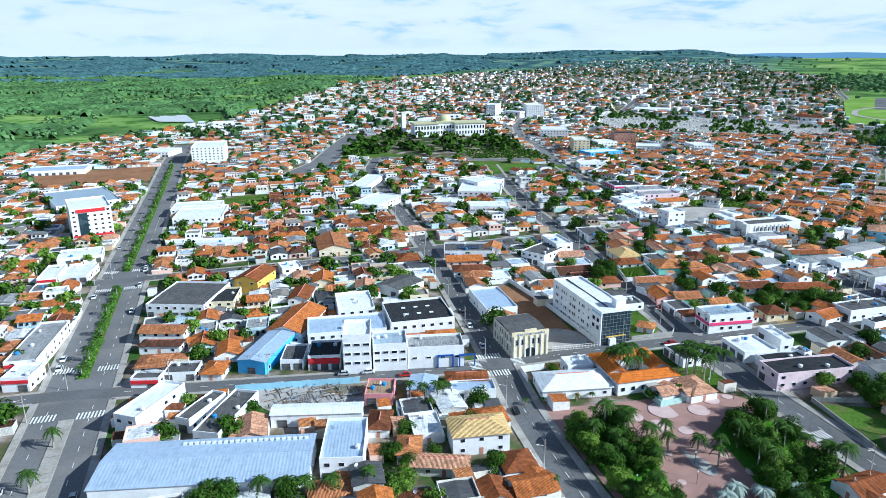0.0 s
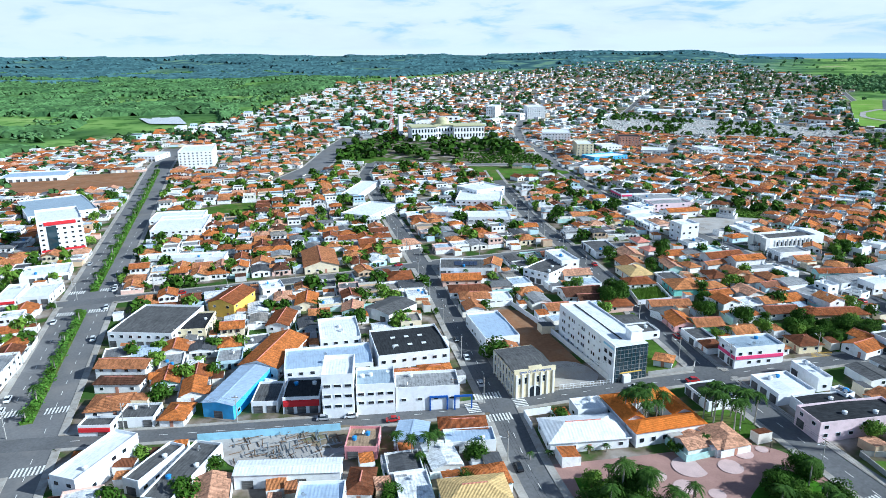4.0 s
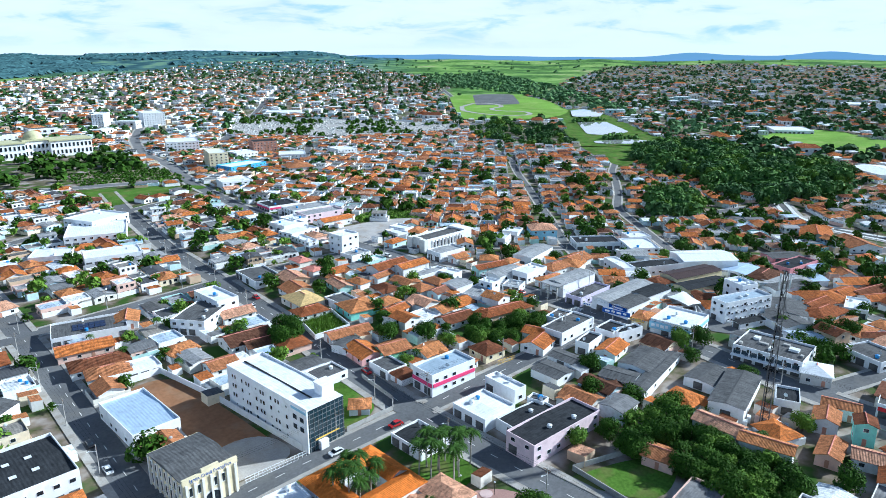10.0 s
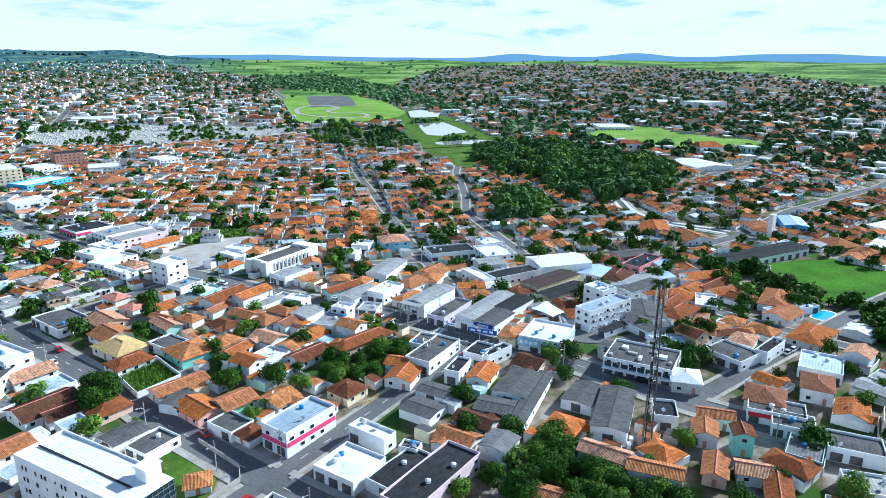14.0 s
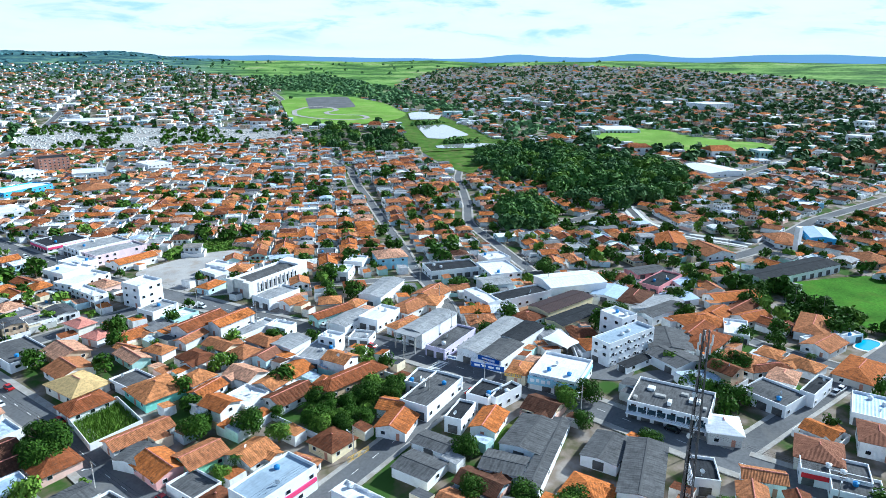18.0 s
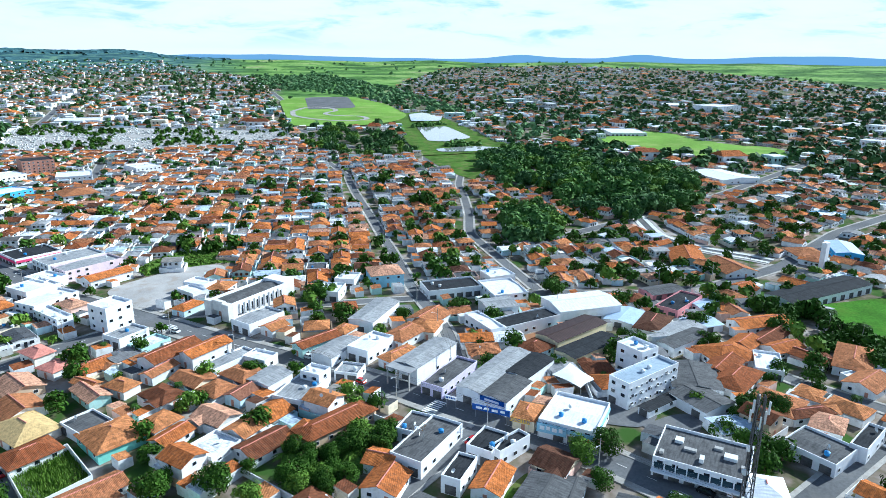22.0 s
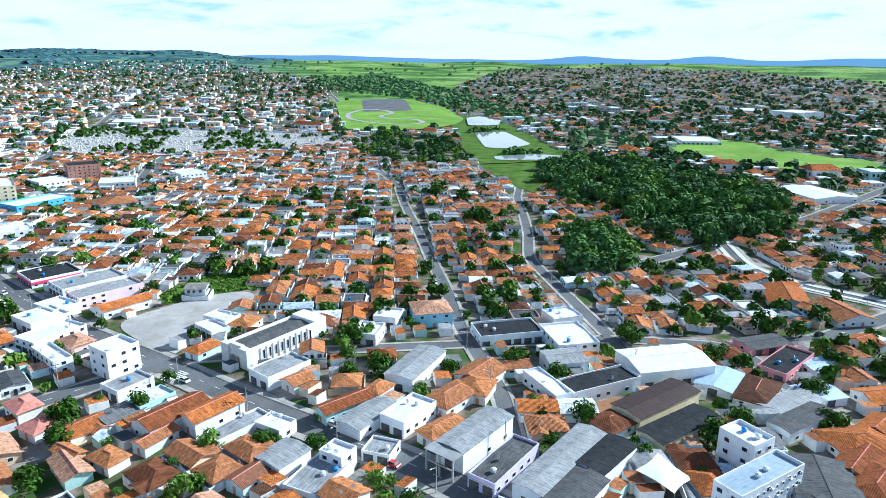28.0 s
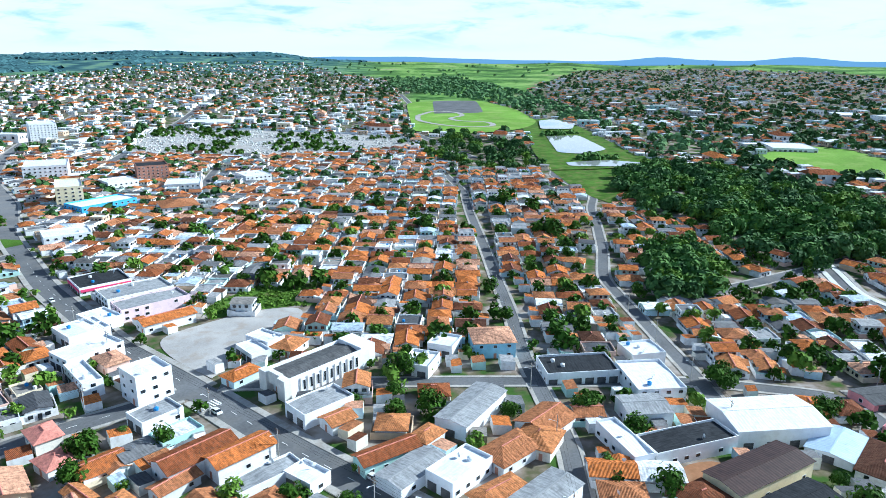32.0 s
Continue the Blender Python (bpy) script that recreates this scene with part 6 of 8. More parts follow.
def FOOT_NEAR(x, y):
    return BUCKET.get((int(x // 25), int(y // 25)), ())


def zone_angle(x, y):
    if y < 95 and x > 200:
        return -25.0
    if x > 258 + max(0, (y - 440) * 0.2):
        return 36.0
    return -5.0


def path_gap(x, y):
    """Rough distance from the flight line."""
    ax, ay, bx, by = 20, 60, 150, 128
    t = max(0, min(1, ((x - ax) * (bx - ax) + (y - ay) * (by - ay)) / ((bx - ax) ** 2 + (by - ay) ** 2)))
    return math.hypot(x - ax - t * (bx - ax), y - ay - t * (by - ay))


fill_buckets()
YARD_TREES, HOUSES = [], []
rng = random.Random(21)
for ang in (-5.0, 36.0, -25.0):
    c, s = math.cos(radians(ang)), math.sin(radians(ang))
    for i in range(-100, 112):
        for j in range(-95, 104):
            u, v = i * 9.6 + rng.uniform(-0.5, 0.5), j * 11.2 + rng.uniform(-0.8, 0.8)
            x, y = u * c - v * s, u * s + v * c
            pick, kk, roll = rng.random(), rng.randrange(len(SIZES)), rng.random()
            if not (-260 < x < 760 and -60 < y < 900) or zone_angle(x, y) != ang:
                continue
            if y < 0.1 * abs(x - 60) - 20 and x < 120:
                continue
            if not inside(x, y, TOWN):
                continue
            az = math.degrees(math.atan2(x + 5, y + 5))
            if az > 112 or az < -32 or (x < 150 and y < 60):
                continue
            gap, head = street_gap(x, y)
            if gap < 5.6:
                continue
            if in_any(x, y, AREAS) or in_any(x, y, WATER) or in_any(x, y, WOODS):
                continue
            if not clear_of(x, y, 4.0):
                if clear_of(x, y, 1.5) and roll < 0.65:
                    YARD_TREES.append((x, y))
                continue
            if pick < (0.36 if x > 300 and y < 300 else 0.17 if x < 260 and y > 280 else 0.15 if x < 260 else 0.14):
                YARD_TREES.append((x, y))
                continue
            far = math.hypot(x - 100, y - 100)
            rot = ang + rng.choice((0, 0, 90)) + rng.uniform(-3, 3)
            if gap < 14:
                rot = head + rng.choice((0, 180)) + rng.uniform(-1, 1)
            tileish = 0.72 if x > 250 and y < 330 else 0.52
            kind = ("hip" if roll < tileish * 0.45 else "gable") if roll < tileish else ("sheet" if roll < tileish + 0.2 else "flat")
            HOUSES.append((path_gap(x, y), x, y, rot, kind, kk))
            if rng.random() < (0.62 if x < 260 and y > 280 else 0.5 if x > 260 and y > 300 else 0.85):
                sg = rng.choice((-1, 1))
                YARD_TREES.append((x + 5.6 * c * sg, y + 5.6 * s * sg))
HOUSES.sort()
for _, x, y, rot, kind, kk in HOUSES[:215]:
    small_house(x, y, rot, kind, kk, True)


def template_of(me, turn=0.0):
    """The points and faces of a mesh, for merging."""
    v = np.empty(len(me.vertices) * 3)
    me.vertices.foreach_get("co", v)
    v = v.reshape(-1, 3)
    cc, ss = math.cos(radians(turn)), math.sin(radians(turn))
    v = np.stack([v[:, 0] * cc - v[:, 1] * ss, v[:, 0] * ss + v[:, 1] * cc, v[:, 2]], 1)
    return v, [tuple(p.vertices) for p in me.polygons]


def merge(name, templates, places, mats, label, category, kind="stuff"):
    """Joins many turned and scaled copies of small templates into one mesh. places: template, x, y, z, turn, sx, sy, sz, material for faces marked -1."""
    vs, loops, starts, mi, base, at = [], [], [], [], 0, 0
    prep = [(tv, np.array([q for f in tf for q in f]), np.array([len(f) for f in tf]), np.array(tm)) for tv, tf, tm in templates]
    for ti, x, y, z, a, sx, sy, sz, shift in places:
        tv, tl, tn, tm = prep[ti]
        cc, ss = math.cos(a), math.sin(a)
        px, py = tv[:, 0] * sx, tv[:, 1] * sy
        vs.append(np.stack([px * cc - py * ss + x, px * ss + py * cc + y, tv[:, 2] * sz + z], 1))
        loops.append(tl + base)
        starts.append(np.concatenate([[0], np.cumsum(tn)[:-1]]) + at)
        mi.append(np.where(tm < 0, shift, tm))
        base += len(tv)
        at += len(tl)
    vs, loops, starts, mi = np.concatenate(vs), np.concatenate(loops), np.concatenate(starts), np.concatenate(mi)
    me = bpy.data.meshes.new(name)
    me.vertices.add(len(vs))
    me.vertices.foreach_set("co", vs.ravel())
    me.loops.add(len(loops))
    me.loops.foreach_set("vertex_index", loops.astype(np.int32))
    me.polygons.add(len(starts))
    me.polygons.foreach_set("loop_start", starts.astype(np.int32))
    for m in mats:
        me.materials.append(MATS[m])
    me.polygons.foreach_set("material_index", mi.astype(np.int32))
    me.polygons.foreach_set("use_smooth", np.zeros(len(starts), bool))
    me.update(calc_edges=True)
    return tagged(new(name, me), label, category, kind=kind)


tpl, index = [], {}
for kind in ("hip", "gable", "flat", "sheet"):
    for kk in range(len(SIZES)):
        wall, roof, turn = cached(("kit", kind, kk), lambda: house_kit(kind, kk))
        index[kind, kk] = len(tpl)
        vv, ff, mm = [], [], []
        for me, turned, marks in ((wall, turn, (0, 0)), (roof, turn, (1 if kind in ("hip", "gable") else 2,) * 2), (lot_wall_mesh(kk), 0, (0, 0)), (annex_mesh(kk), 0, (0, 2))):
            tv, tf = template_of(me, turned)
            base = sum(len(q) for q in vv)
            ff += [tuple(q + base for q in f) for f in tf]
            mm += [marks[p.material_index] for p in me.polygons]
            vv.append(tv)
        extra = [(*openings(kk), 0, 3)]
        if kind in ("hip", "gable"):
            extra.append((*ridge_strip(kk, kind), turn, 4))
        for ev, ef, turned, mark in extra:
            cc, ss = math.cos(radians(turned)), math.sin(radians(turned))
            base = sum(len(q) for q in vv)
            ff += [tuple(q + base for q in f) for f in ef]
            mm += [mark] * len(ef)
            vv.append(np.stack([ev[:, 0] * cc - ev[:, 1] * ss, ev[:, 0] * ss + ev[:, 1] * cc, ev[:, 2]], 1))
        tpl.append((np.concatenate(vv), ff, mm))
rest = HOUSES[215:]
for f in rest:
    FOOT.append((f[1], f[2], SIZES[f[5]][0], SIZES[f[5]][1], f[3]))
merge("town_houses", tpl, [(index[kind, kk], x, y, ground_z(x, y), radians(rot), 1, 1, 1, 0) for _, x, y, rot, kind, kk in rest], ["paint_houses", "tile_roofs", "roofs_mixed", "glass", "tile_salmon"], "crowded small houses with tiled and sheet roofs", "houses")
fill_buckets()

# water tanks and dishes on the roofs
rng = random.Random(44)
cl = []
for q, x, y, rot, kind, kk in HOUSES:
    for _ in range(2):
        if q < 420 and rng.random() < (0.4 if kind == "flat" else 0.12):
            w, d, h = SIZES[kk]
            a, b = rng.uniform(-0.3, 0.3) * w, rng.uniform(-0.3, 0.3) * d
            c, s = math.cos(radians(rot)), math.sin(radians(rot))
            z = ground_z(x, y) + h + (0.0 if kind == "flat" else 0.9)
            pick = rng.random() if kind == "flat" else 0.9
            cl.append((0 if pick < 0.55 else 1, x + a * c - b * s, y + a * s + b * c, z, rng.uniform(0, 6.28), 0.85, 0.85, 0.85, 0 if pick < 0.25 or pick > 0.55 else 1))
kinds = []
for me in (tank_mesh("tank_white"), dish_mesh()):
    tv, tf = template_of(me)
    kinds.append((tv, tf, [-1] * len(tf)))
merge("roof_tanks", kinds, cl, ["tank_white", "tank_blue"], "water tanks and satellite dishes on the small houses", "water tanks")

# low roofs and carports between the houses
LEAN = []
rng = random.Random(33)
for n in range(5200):
    x, y = rng.uniform(-120, 430), rng.uniform(90, 460)
    q, kk = rng.random(), rng.randrange(8)
    if not inside(x, y, TOWN) or in_any(x, y, AREAS) or in_any(x, y, WOODS) or not clear_of(x, y, 1.9):
        continue
    gap, head = street_gap(x, y)
    if gap < 4.6:
        continue
    ang = head if gap < 20 else zone_angle(x, y)
    w, d = rng.uniform(3.2, 6.0), rng.uniform(3.0, 5.5)
    LEAN.append((x, y, w, d, ang + rng.choice((0, 90)), rng.uniform(2.3, 3.0), q))
    FOOT.append((x, y, w * 0.9, d * 0.9, ang))
    rr_ = math.hypot(w, d) / 2 + 8
    for i in range(int((x - rr_) // 25), int((x + rr_) // 25) + 1):
        for j in range(int((y - rr_) // 25), int((y + rr_) // 25) + 1):
            BUCKET.setdefault((i, j), []).append(FOOT[-1])
lean = [((np.array([(-.5, -.5, -.4), (.5, -.5, -.4), (.5, .5, -.4), (-.5, .5, -.4), (-.5, -.5, 1), (.5, -.5, 1), (.5, .5, 1.16), (-.5, .5, 1.16)])), BOX_F, [0, -1, 0, 0, 0, 0])]
merge("yard_roofs", lean, [(0, x, y, ground_z(x, y), radians(r), w, d, h, 1 if q < 0.45 else 2) for x, y, w, d, r, h, q in LEAN], ["paint_houses", "roofs_mixed", "tile_roofs"], "low lean-to roofs and carports filling the yards", "outbuildings")

# ---- far quarters, merged ----


def house_template(rise, over):
    b = [(-.5, -.5, 0), (.5, -.5, 0), (.5, .5, 0), (-.5, .5, 0), (-.5, -.5, 1), (.5, -.5, 1), (.5, .5, 1), (-.5, .5, 1)]
    o = 0.5 + over
    r = [(-o, -o, 0.97), (o, -o, 0.97), (o, o, 0.97), (-o, o, 0.97), (-o * 0.7, 0, 1 + rise), (o * 0.7, 0, 1 + rise)]
    f = [(0, 1, 5, 4), (1, 2, 6, 5), (2, 3, 7, 6), (3, 0, 4, 7)]
    rf = [(8, 9, 13, 12), (10, 11, 12, 13), (9, 10, 13), (11, 8, 12)]
    for sg in (-1, 1):
        for u in (-0.3, 0.04, 0.3):
            i = len(b) + len(r)
            r += [(u - 0.055, sg * 0.506, 0.5), (u + 0.055, sg * 0.506, 0.5), (u + 0.055, sg * 0.506, 0.76), (u - 0.055, sg * 0.506, 0.76)]
            r += [(sg * 0.506, u - 0.055, 0.5), (sg * 0.506, u + 0.055, 0.5), (sg * 0.506, u + 0.055, 0.76), (sg * 0.506, u - 0.055, 0.76)]
            rf += [(i, i + 1, i + 2, i + 3), (i + 4, i + 5, i + 6, i + 7)]
    return np.array(b + r), f + rf, [0] * 4 + [-1] * 4 + [7] * 12


def town_density(x, y):
    return 0.5 + 0.5 * noise.noise((x / 160, y / 160, 8.0))


rng = random.Random(5)
far_places, far_trees = [], []
tpl = [house_template(0.35, 0.05), house_template(0.06, 0.0)]
for n in range(46000):
    r = 560 + 3300 * rng.random() ** 1.5
    az = radians(rng.uniform(-22, 108))
    x, y = 60 + r * math.sin(az), 60 + r * math.cos(az)
    pick, q = rng.random(), rng.random()
    if (x < 760 and y < 900) or not inside(x, y, TOWN):
        continue
    if in_any(x, y, AREAS) or in_any(x, y, WATER) or in_any(x, y, WOODS) or not clear_of(x, y, 6):
        continue
    if street_gap(x, y)[0] < 7:
        continue
    dens = town_density(x, y)
    if q > 0.25 + 0.9 * dens:
        continue
    if pick < (0.24 if x < 1300 and y > 500 else 0.5):
        far_trees.append((x, y))
        continue
    z = land(x, y)
    w, d, h = rng.uniform(8, 14), rng.uniform(8, 13), rng.choice((3.2, 3.4, 3.6, 3.6, 6.0))
    if rng.random() < 0.03:
        w, d, h = rng.uniform(16, 34), rng.uniform(12, 22), rng.uniform(6, 11)
    a = radians(zone_angle(x, y) + rng.choice((0, 90)) + rng.uniform(-4, 4))
    roof = rng.choice((2, 2, 3, 3, 5, 5, 6, 6, 6) if x < 1300 and y > 500 else (2, 2, 2, 3, 3, 4, 4, 5, 5, 6)) if h < 6 else rng.choice((5, 6, 6, 2))
    far_places.append((0 if roof in (2, 3, 4) else 1, x, y, z - 1, a, w, d, h + 1, roof))
merge("far_houses", tpl, far_places, ["paint_houses", "paint_cream", "tile_roofs", "tile_roofs", "tile_brown", "roofs_mixed", "roof_white", "glass"], "far houses with tiled and pale roofs across the town", "houses")

# the cemetery's tombs
rng = random.Random(9)
tomb = [(np.array(box_geo(-.5, -.5, 0, .5, .5, 1)), BOX_F, [0] * 6)]
places = []
for n in range(9000):
    x, y = rng.uniform(513, 860), rng.uniform(545, 1056)
    if inside(x, y, AREAS["cemetery"][0]) and noise.noise((x / 34, y / 34, 7.0)) > -0.32:
        hgt = rng.choice((0.4, 0.5, 0.7, 1.4))
        places.append((0, x, y, 0.2, radians(36 + rng.choice((0, 90))), rng.uniform(1.0, 1.8), rng.uniform(1.6, 2.8), hgt, 0))
merge("cemetery_tombs", tomb, places, ["tomb"], "rows of white and grey tombs", "tombs")
wallline = smooth_line([(520, 850), (664, 1058), (770, 925), (840, 730), (788, 638), (690, 662), (590, 715), (520, 850)], 12)
g = Geo()
for a, b in zip(wallline, wallline[1:]):
    t = (b - a).normalized()
    nv = Vector((-t.y, t.x)) * 0.2
    q = [(p.x, p.y, 0.0) for p in (a - nv, b - nv, b + nv, a + nv)]
    g.add(q + [(v[0], v[1], 2.6) for v in q], BOX_F)
tagged(new("cemetery_wall", g.mesh("cemetery_wall", ["paint_white"])), "long white cemetery wall", "wall", kind="structure")

# ---- trees ----


def crown_mesh(name, mat, seed, radius, height, leaves, leaf, lumps=9):
    """A crown of leaf sprays set round several uneven lumps."""
    r = random.Random(seed)
    cs = []
    for k in range(lumps):
        a, q = r.uniform(0, 6.283), math.sqrt(r.random()) * 0.62
        cs.append((q * math.cos(a) * radius, q * math.sin(a) * radius, height * r.uniform(0.30, 0.68), radius * r.uniform(0.36, 0.56)))
    g = Geo()
    for n in range(leaves):
        cx, cy, cz, cr = cs[r.randrange(lumps)]
        d = Vector((r.gauss(0, 1), r.gauss(0, 1), r.gauss(0.25, 0.9))).normalized()
        p = Vector((cx, cy, cz)) + Vector((d.x, d.y, d.z * 0.82)) * cr * r.uniform(0.72, 1.05)
        up = (d + Vector((r.uniform(-.6, .6), r.uniform(-.6, .6), r.uniform(-.3, .7)))).normalized()
        t = up.orthogonal().normalized()
        t = (Matrix.Rotation(r.uniform(0, 6.283), 3, up) @ t)
        b = up.cross(t)
        s = leaf * r.uniform(0.6, 1.3)
        g.add([tuple(p - t * s), tuple(p - b * s * 0.55 + up * s * 0.1), tuple(p + t * s), tuple(p + b * s * 0.55 + up * s * 0.1)], [(0, 1, 2, 3)])
    return g.mesh(name, [mat])


def trunk_mesh(height, r0, seed):
    r = random.Random(seed)
    g = Geo()
    top = (r.uniform(-.2, .2), r.uniform(-.2, .2), height * 0.42)
    g.tube((0, 0, -0.6), top, r0, r0 * 0.7, 7)
    for k in range(5):
        a = k * 1.26 + r.uniform(-.3, .3)
        g.tube(top, (top[0] + math.cos(a) * height * 0.24, top[1] + math.sin(a) * height * 0.24, height * r.uniform(0.55, 0.72)), r0 * 0.55, r0 * 0.15, 5)
    return g.mesh("trunk", ["bark"])


TREE_KINDS, MID_KINDS, LOW_KINDS = [], [], []
for k, (mat, rad, hgt, n, leaf) in enumerate((("leaf", 3.4, 6.5, 1750, 0.29), ("leaf", 4.4, 7.5, 2600, 0.32), ("leaf_light", 2.6, 5.0, 1200, 0.26), ("leaf", 2.2, 4.6, 1000, 0.25), ("leaf_light", 3.8, 6.6, 2000, 0.31), ("leaf", 5.6, 9.5, 4200, 0.36))):
    trunk = trunk_mesh(hgt, 0.2 + 0.03 * rad, k)
    TREE_KINDS.append((crown_mesh("crown", mat, 40 + k, rad, hgt, n, leaf, 13), trunk))
    MID_KINDS.append((crown_mesh("crown_mid", mat, 40 + k, rad, hgt, n // 4, leaf * 1.8, 13), trunk))
    LOW_KINDS.append((crown_mesh("crown_low", mat, 40 + k, rad, hgt, n // 20, leaf * 3.7, 9), trunk))


TREES = []


def tree(x, y, k, s=1.0, z=None, label="", group="town trees"):
    """Notes a tree; the nearest ones become things, the others are joined."""
    TREES.append((path_gap(x, y) - (60 if label else 0), x, y, k, s, z, label, group, RNG.uniform(0, 360), RNG.uniform(0.9, 1.12)))


def plant_trees():
    TREES.sort(key=lambda q: q[0])
    for _, x, y, k, s, z, label, group, turn, tall in TREES[:290]:
        top = thing("tree", x, y, turn, z, label or "leafy green broad-crowned tree", "tree", group)
        top.scale = (s, s, s * tall)
        child("crown", TREE_KINDS[k][0], top)
        child("trunk", TREE_KINDS[k][1], top)
    tp = []
    for crown, trunk in MID_KINDS + LOW_KINDS:
        cv, cf = template_of(crown)
        tv, tf = template_of(trunk)
        tp.append((np.concatenate([cv, tv]), cf + [tuple(q + len(cv) for q in f) for f in tf], [-1] * len(cf) + [2] * len(tf)))
    merge("yard_trees", tp, [(k + (6 if gap > 190 else 0), x, y, ground_z(x, y) if z is None else z, radians(turn), s, s, s * tall, 1 if k in (2, 4) else 0) for gap, x, y, k, s, z, label, group, turn, tall in TREES[290:]], ["leaf", "leaf_light", "bark"], "leafy trees in yards and streets", "trees")


def frond_geo(g, base, ang, length, droop, width, mat):
    """One feathered palm frond: a bent rib with leaflets on both sides."""
    n = 9
    c, s = math.cos(ang), math.sin(ang)
    pts = []
    for k in range(n + 1):
        t = k / n
        pts.append(Vector((base[0] + c * length * t * (1 - 0.12 * t), base[1] + s * length * t * (1 - 0.12 * t), base[2] + length * (0.42 * t - droop * t * t))))
    side = Vector((-s, c, 0))
    for k in range(n):
        a, b = pts[k], pts[k + 1]
        wv = width * math.sin(math.pi * (0.12 + 0.8 * (k + 0.5) / n))
        for sg in (-1, 1):
            tip = (a + b) / 2 + side * sg * wv + (b - a) * 0.5 - Vector((0, 0, wv * 0.45))
            g.add([tuple(a), tuple(b), tuple(tip)], [(0, 1, 2)], mat)


def palm_meshes(height, length, fronds, seed, mat="leaf_palm"):
    r = random.Random(seed)
    g = Geo()
    g.tube((0, 0, -0.4), (0.15, 0.1, height * 0.5), 0.24, 0.2, 7).tube((0.15, 0.1, height * 0.5), (0.2, 0.05, height), 0.2, 0.17, 7)
    t = g.mesh("trunk", ["palm_bark"])
    g = Geo()
    for k in range(fronds):
        frond_geo(g, (0.2, 0.05, height), k * 2.4, length * r.uniform(0.8, 1.1), r.uniform(0.45, 1.25), length * 0.19, 0)
    return t, g.mesh("crown", [mat])


PALMS = [palm_meshes(9.5, 3.4, 26, 1), palm_meshes(5.0, 2.6, 22, 2), palm_meshes(11.0, 3.4, 28, 3), palm_meshes(3.0, 2.4, 14, 4), palm_meshes(0.8, 2.6, 16, 5, "leaf_light"), palm_meshes(2.2, 2.6, 34, 6, "leaf_silver")]


def palm(x, y, k, s=1.0, label="", z=None):
    top = thing("palm_tree", x, y, RNG.uniform(0, 360), z, label or "feathery palm tree with a slim grey trunk", "palm tree", "palms")
    top.scale = (s, s, s)
    child("trunk", PALMS[k][0], top)
    child("crown", PALMS[k][1], top)


# the avenue's planted median
med = [p for p in LINES["avenue"][0] if 222 < p.y < 700 and not (318 < p.y < 346)]
g = Geo()
for p in med:
    z = ground_z(p.x, p.y)
    g.box(p.x - 1.7, p.y - 2.05, z - 0.2, p.x + 1.7, p.y + 2.05, z + 0.34)
paved = Geo()
for p in LINES["avenue"][0]:
    if 80 < p.y < 196:
        paved.box(p.x - 2.1, p.y - 2.05, -0.2, p.x + 2.1, p.y + 2.05, 0.30)
tagged(new("median_paving", paved.mesh("median_paving", ["pavement"])), "pale paved median of the avenue", "median", kind="structure")
tagged(new("median_strip", g.mesh("median_strip", ["lawn"])), "grassy raised median of the avenue", "median", kind="structure")
rr = random.Random(3)
g = Geo()
for p in med:
    for k in range(70):
        x, y, zz = p.x + rr.gauss(0, 0.9), p.y + rr.uniform(-2, 2), rr.uniform(0.4, 1.8)
        s, a = rr.uniform(0.25, 0.5), rr.uniform(0, 6.28)
        t, b = Vector((math.cos(a), math.sin(a), rr.uniform(-.4, .6))) * s, Vector((-math.sin(a), math.cos(a), rr.uniform(-.4, .6))) * s
        o = Vector((x, y, zz))
        g.add([tuple(o - t), tuple(o - b), tuple(o + t), tuple(o + b)], [(0, 1, 2, 3)])
tagged(new("median_hedge", g.mesh("median_hedge", ["leaf_hedge"])), "bright green clipped shrubs along the median", "shrubs", kind="stuff")
for k, p in enumerate(med):
    if k % 3 == 0:
        palm(p.x + rr.uniform(-.6, .6), p.y, 1 if k % 2 else 3, rr.uniform(0.8, 1.15), z=0.3)
    elif k % 7 == 1:
        tree(p.x, p.y, 3, 0.7, 0.3)

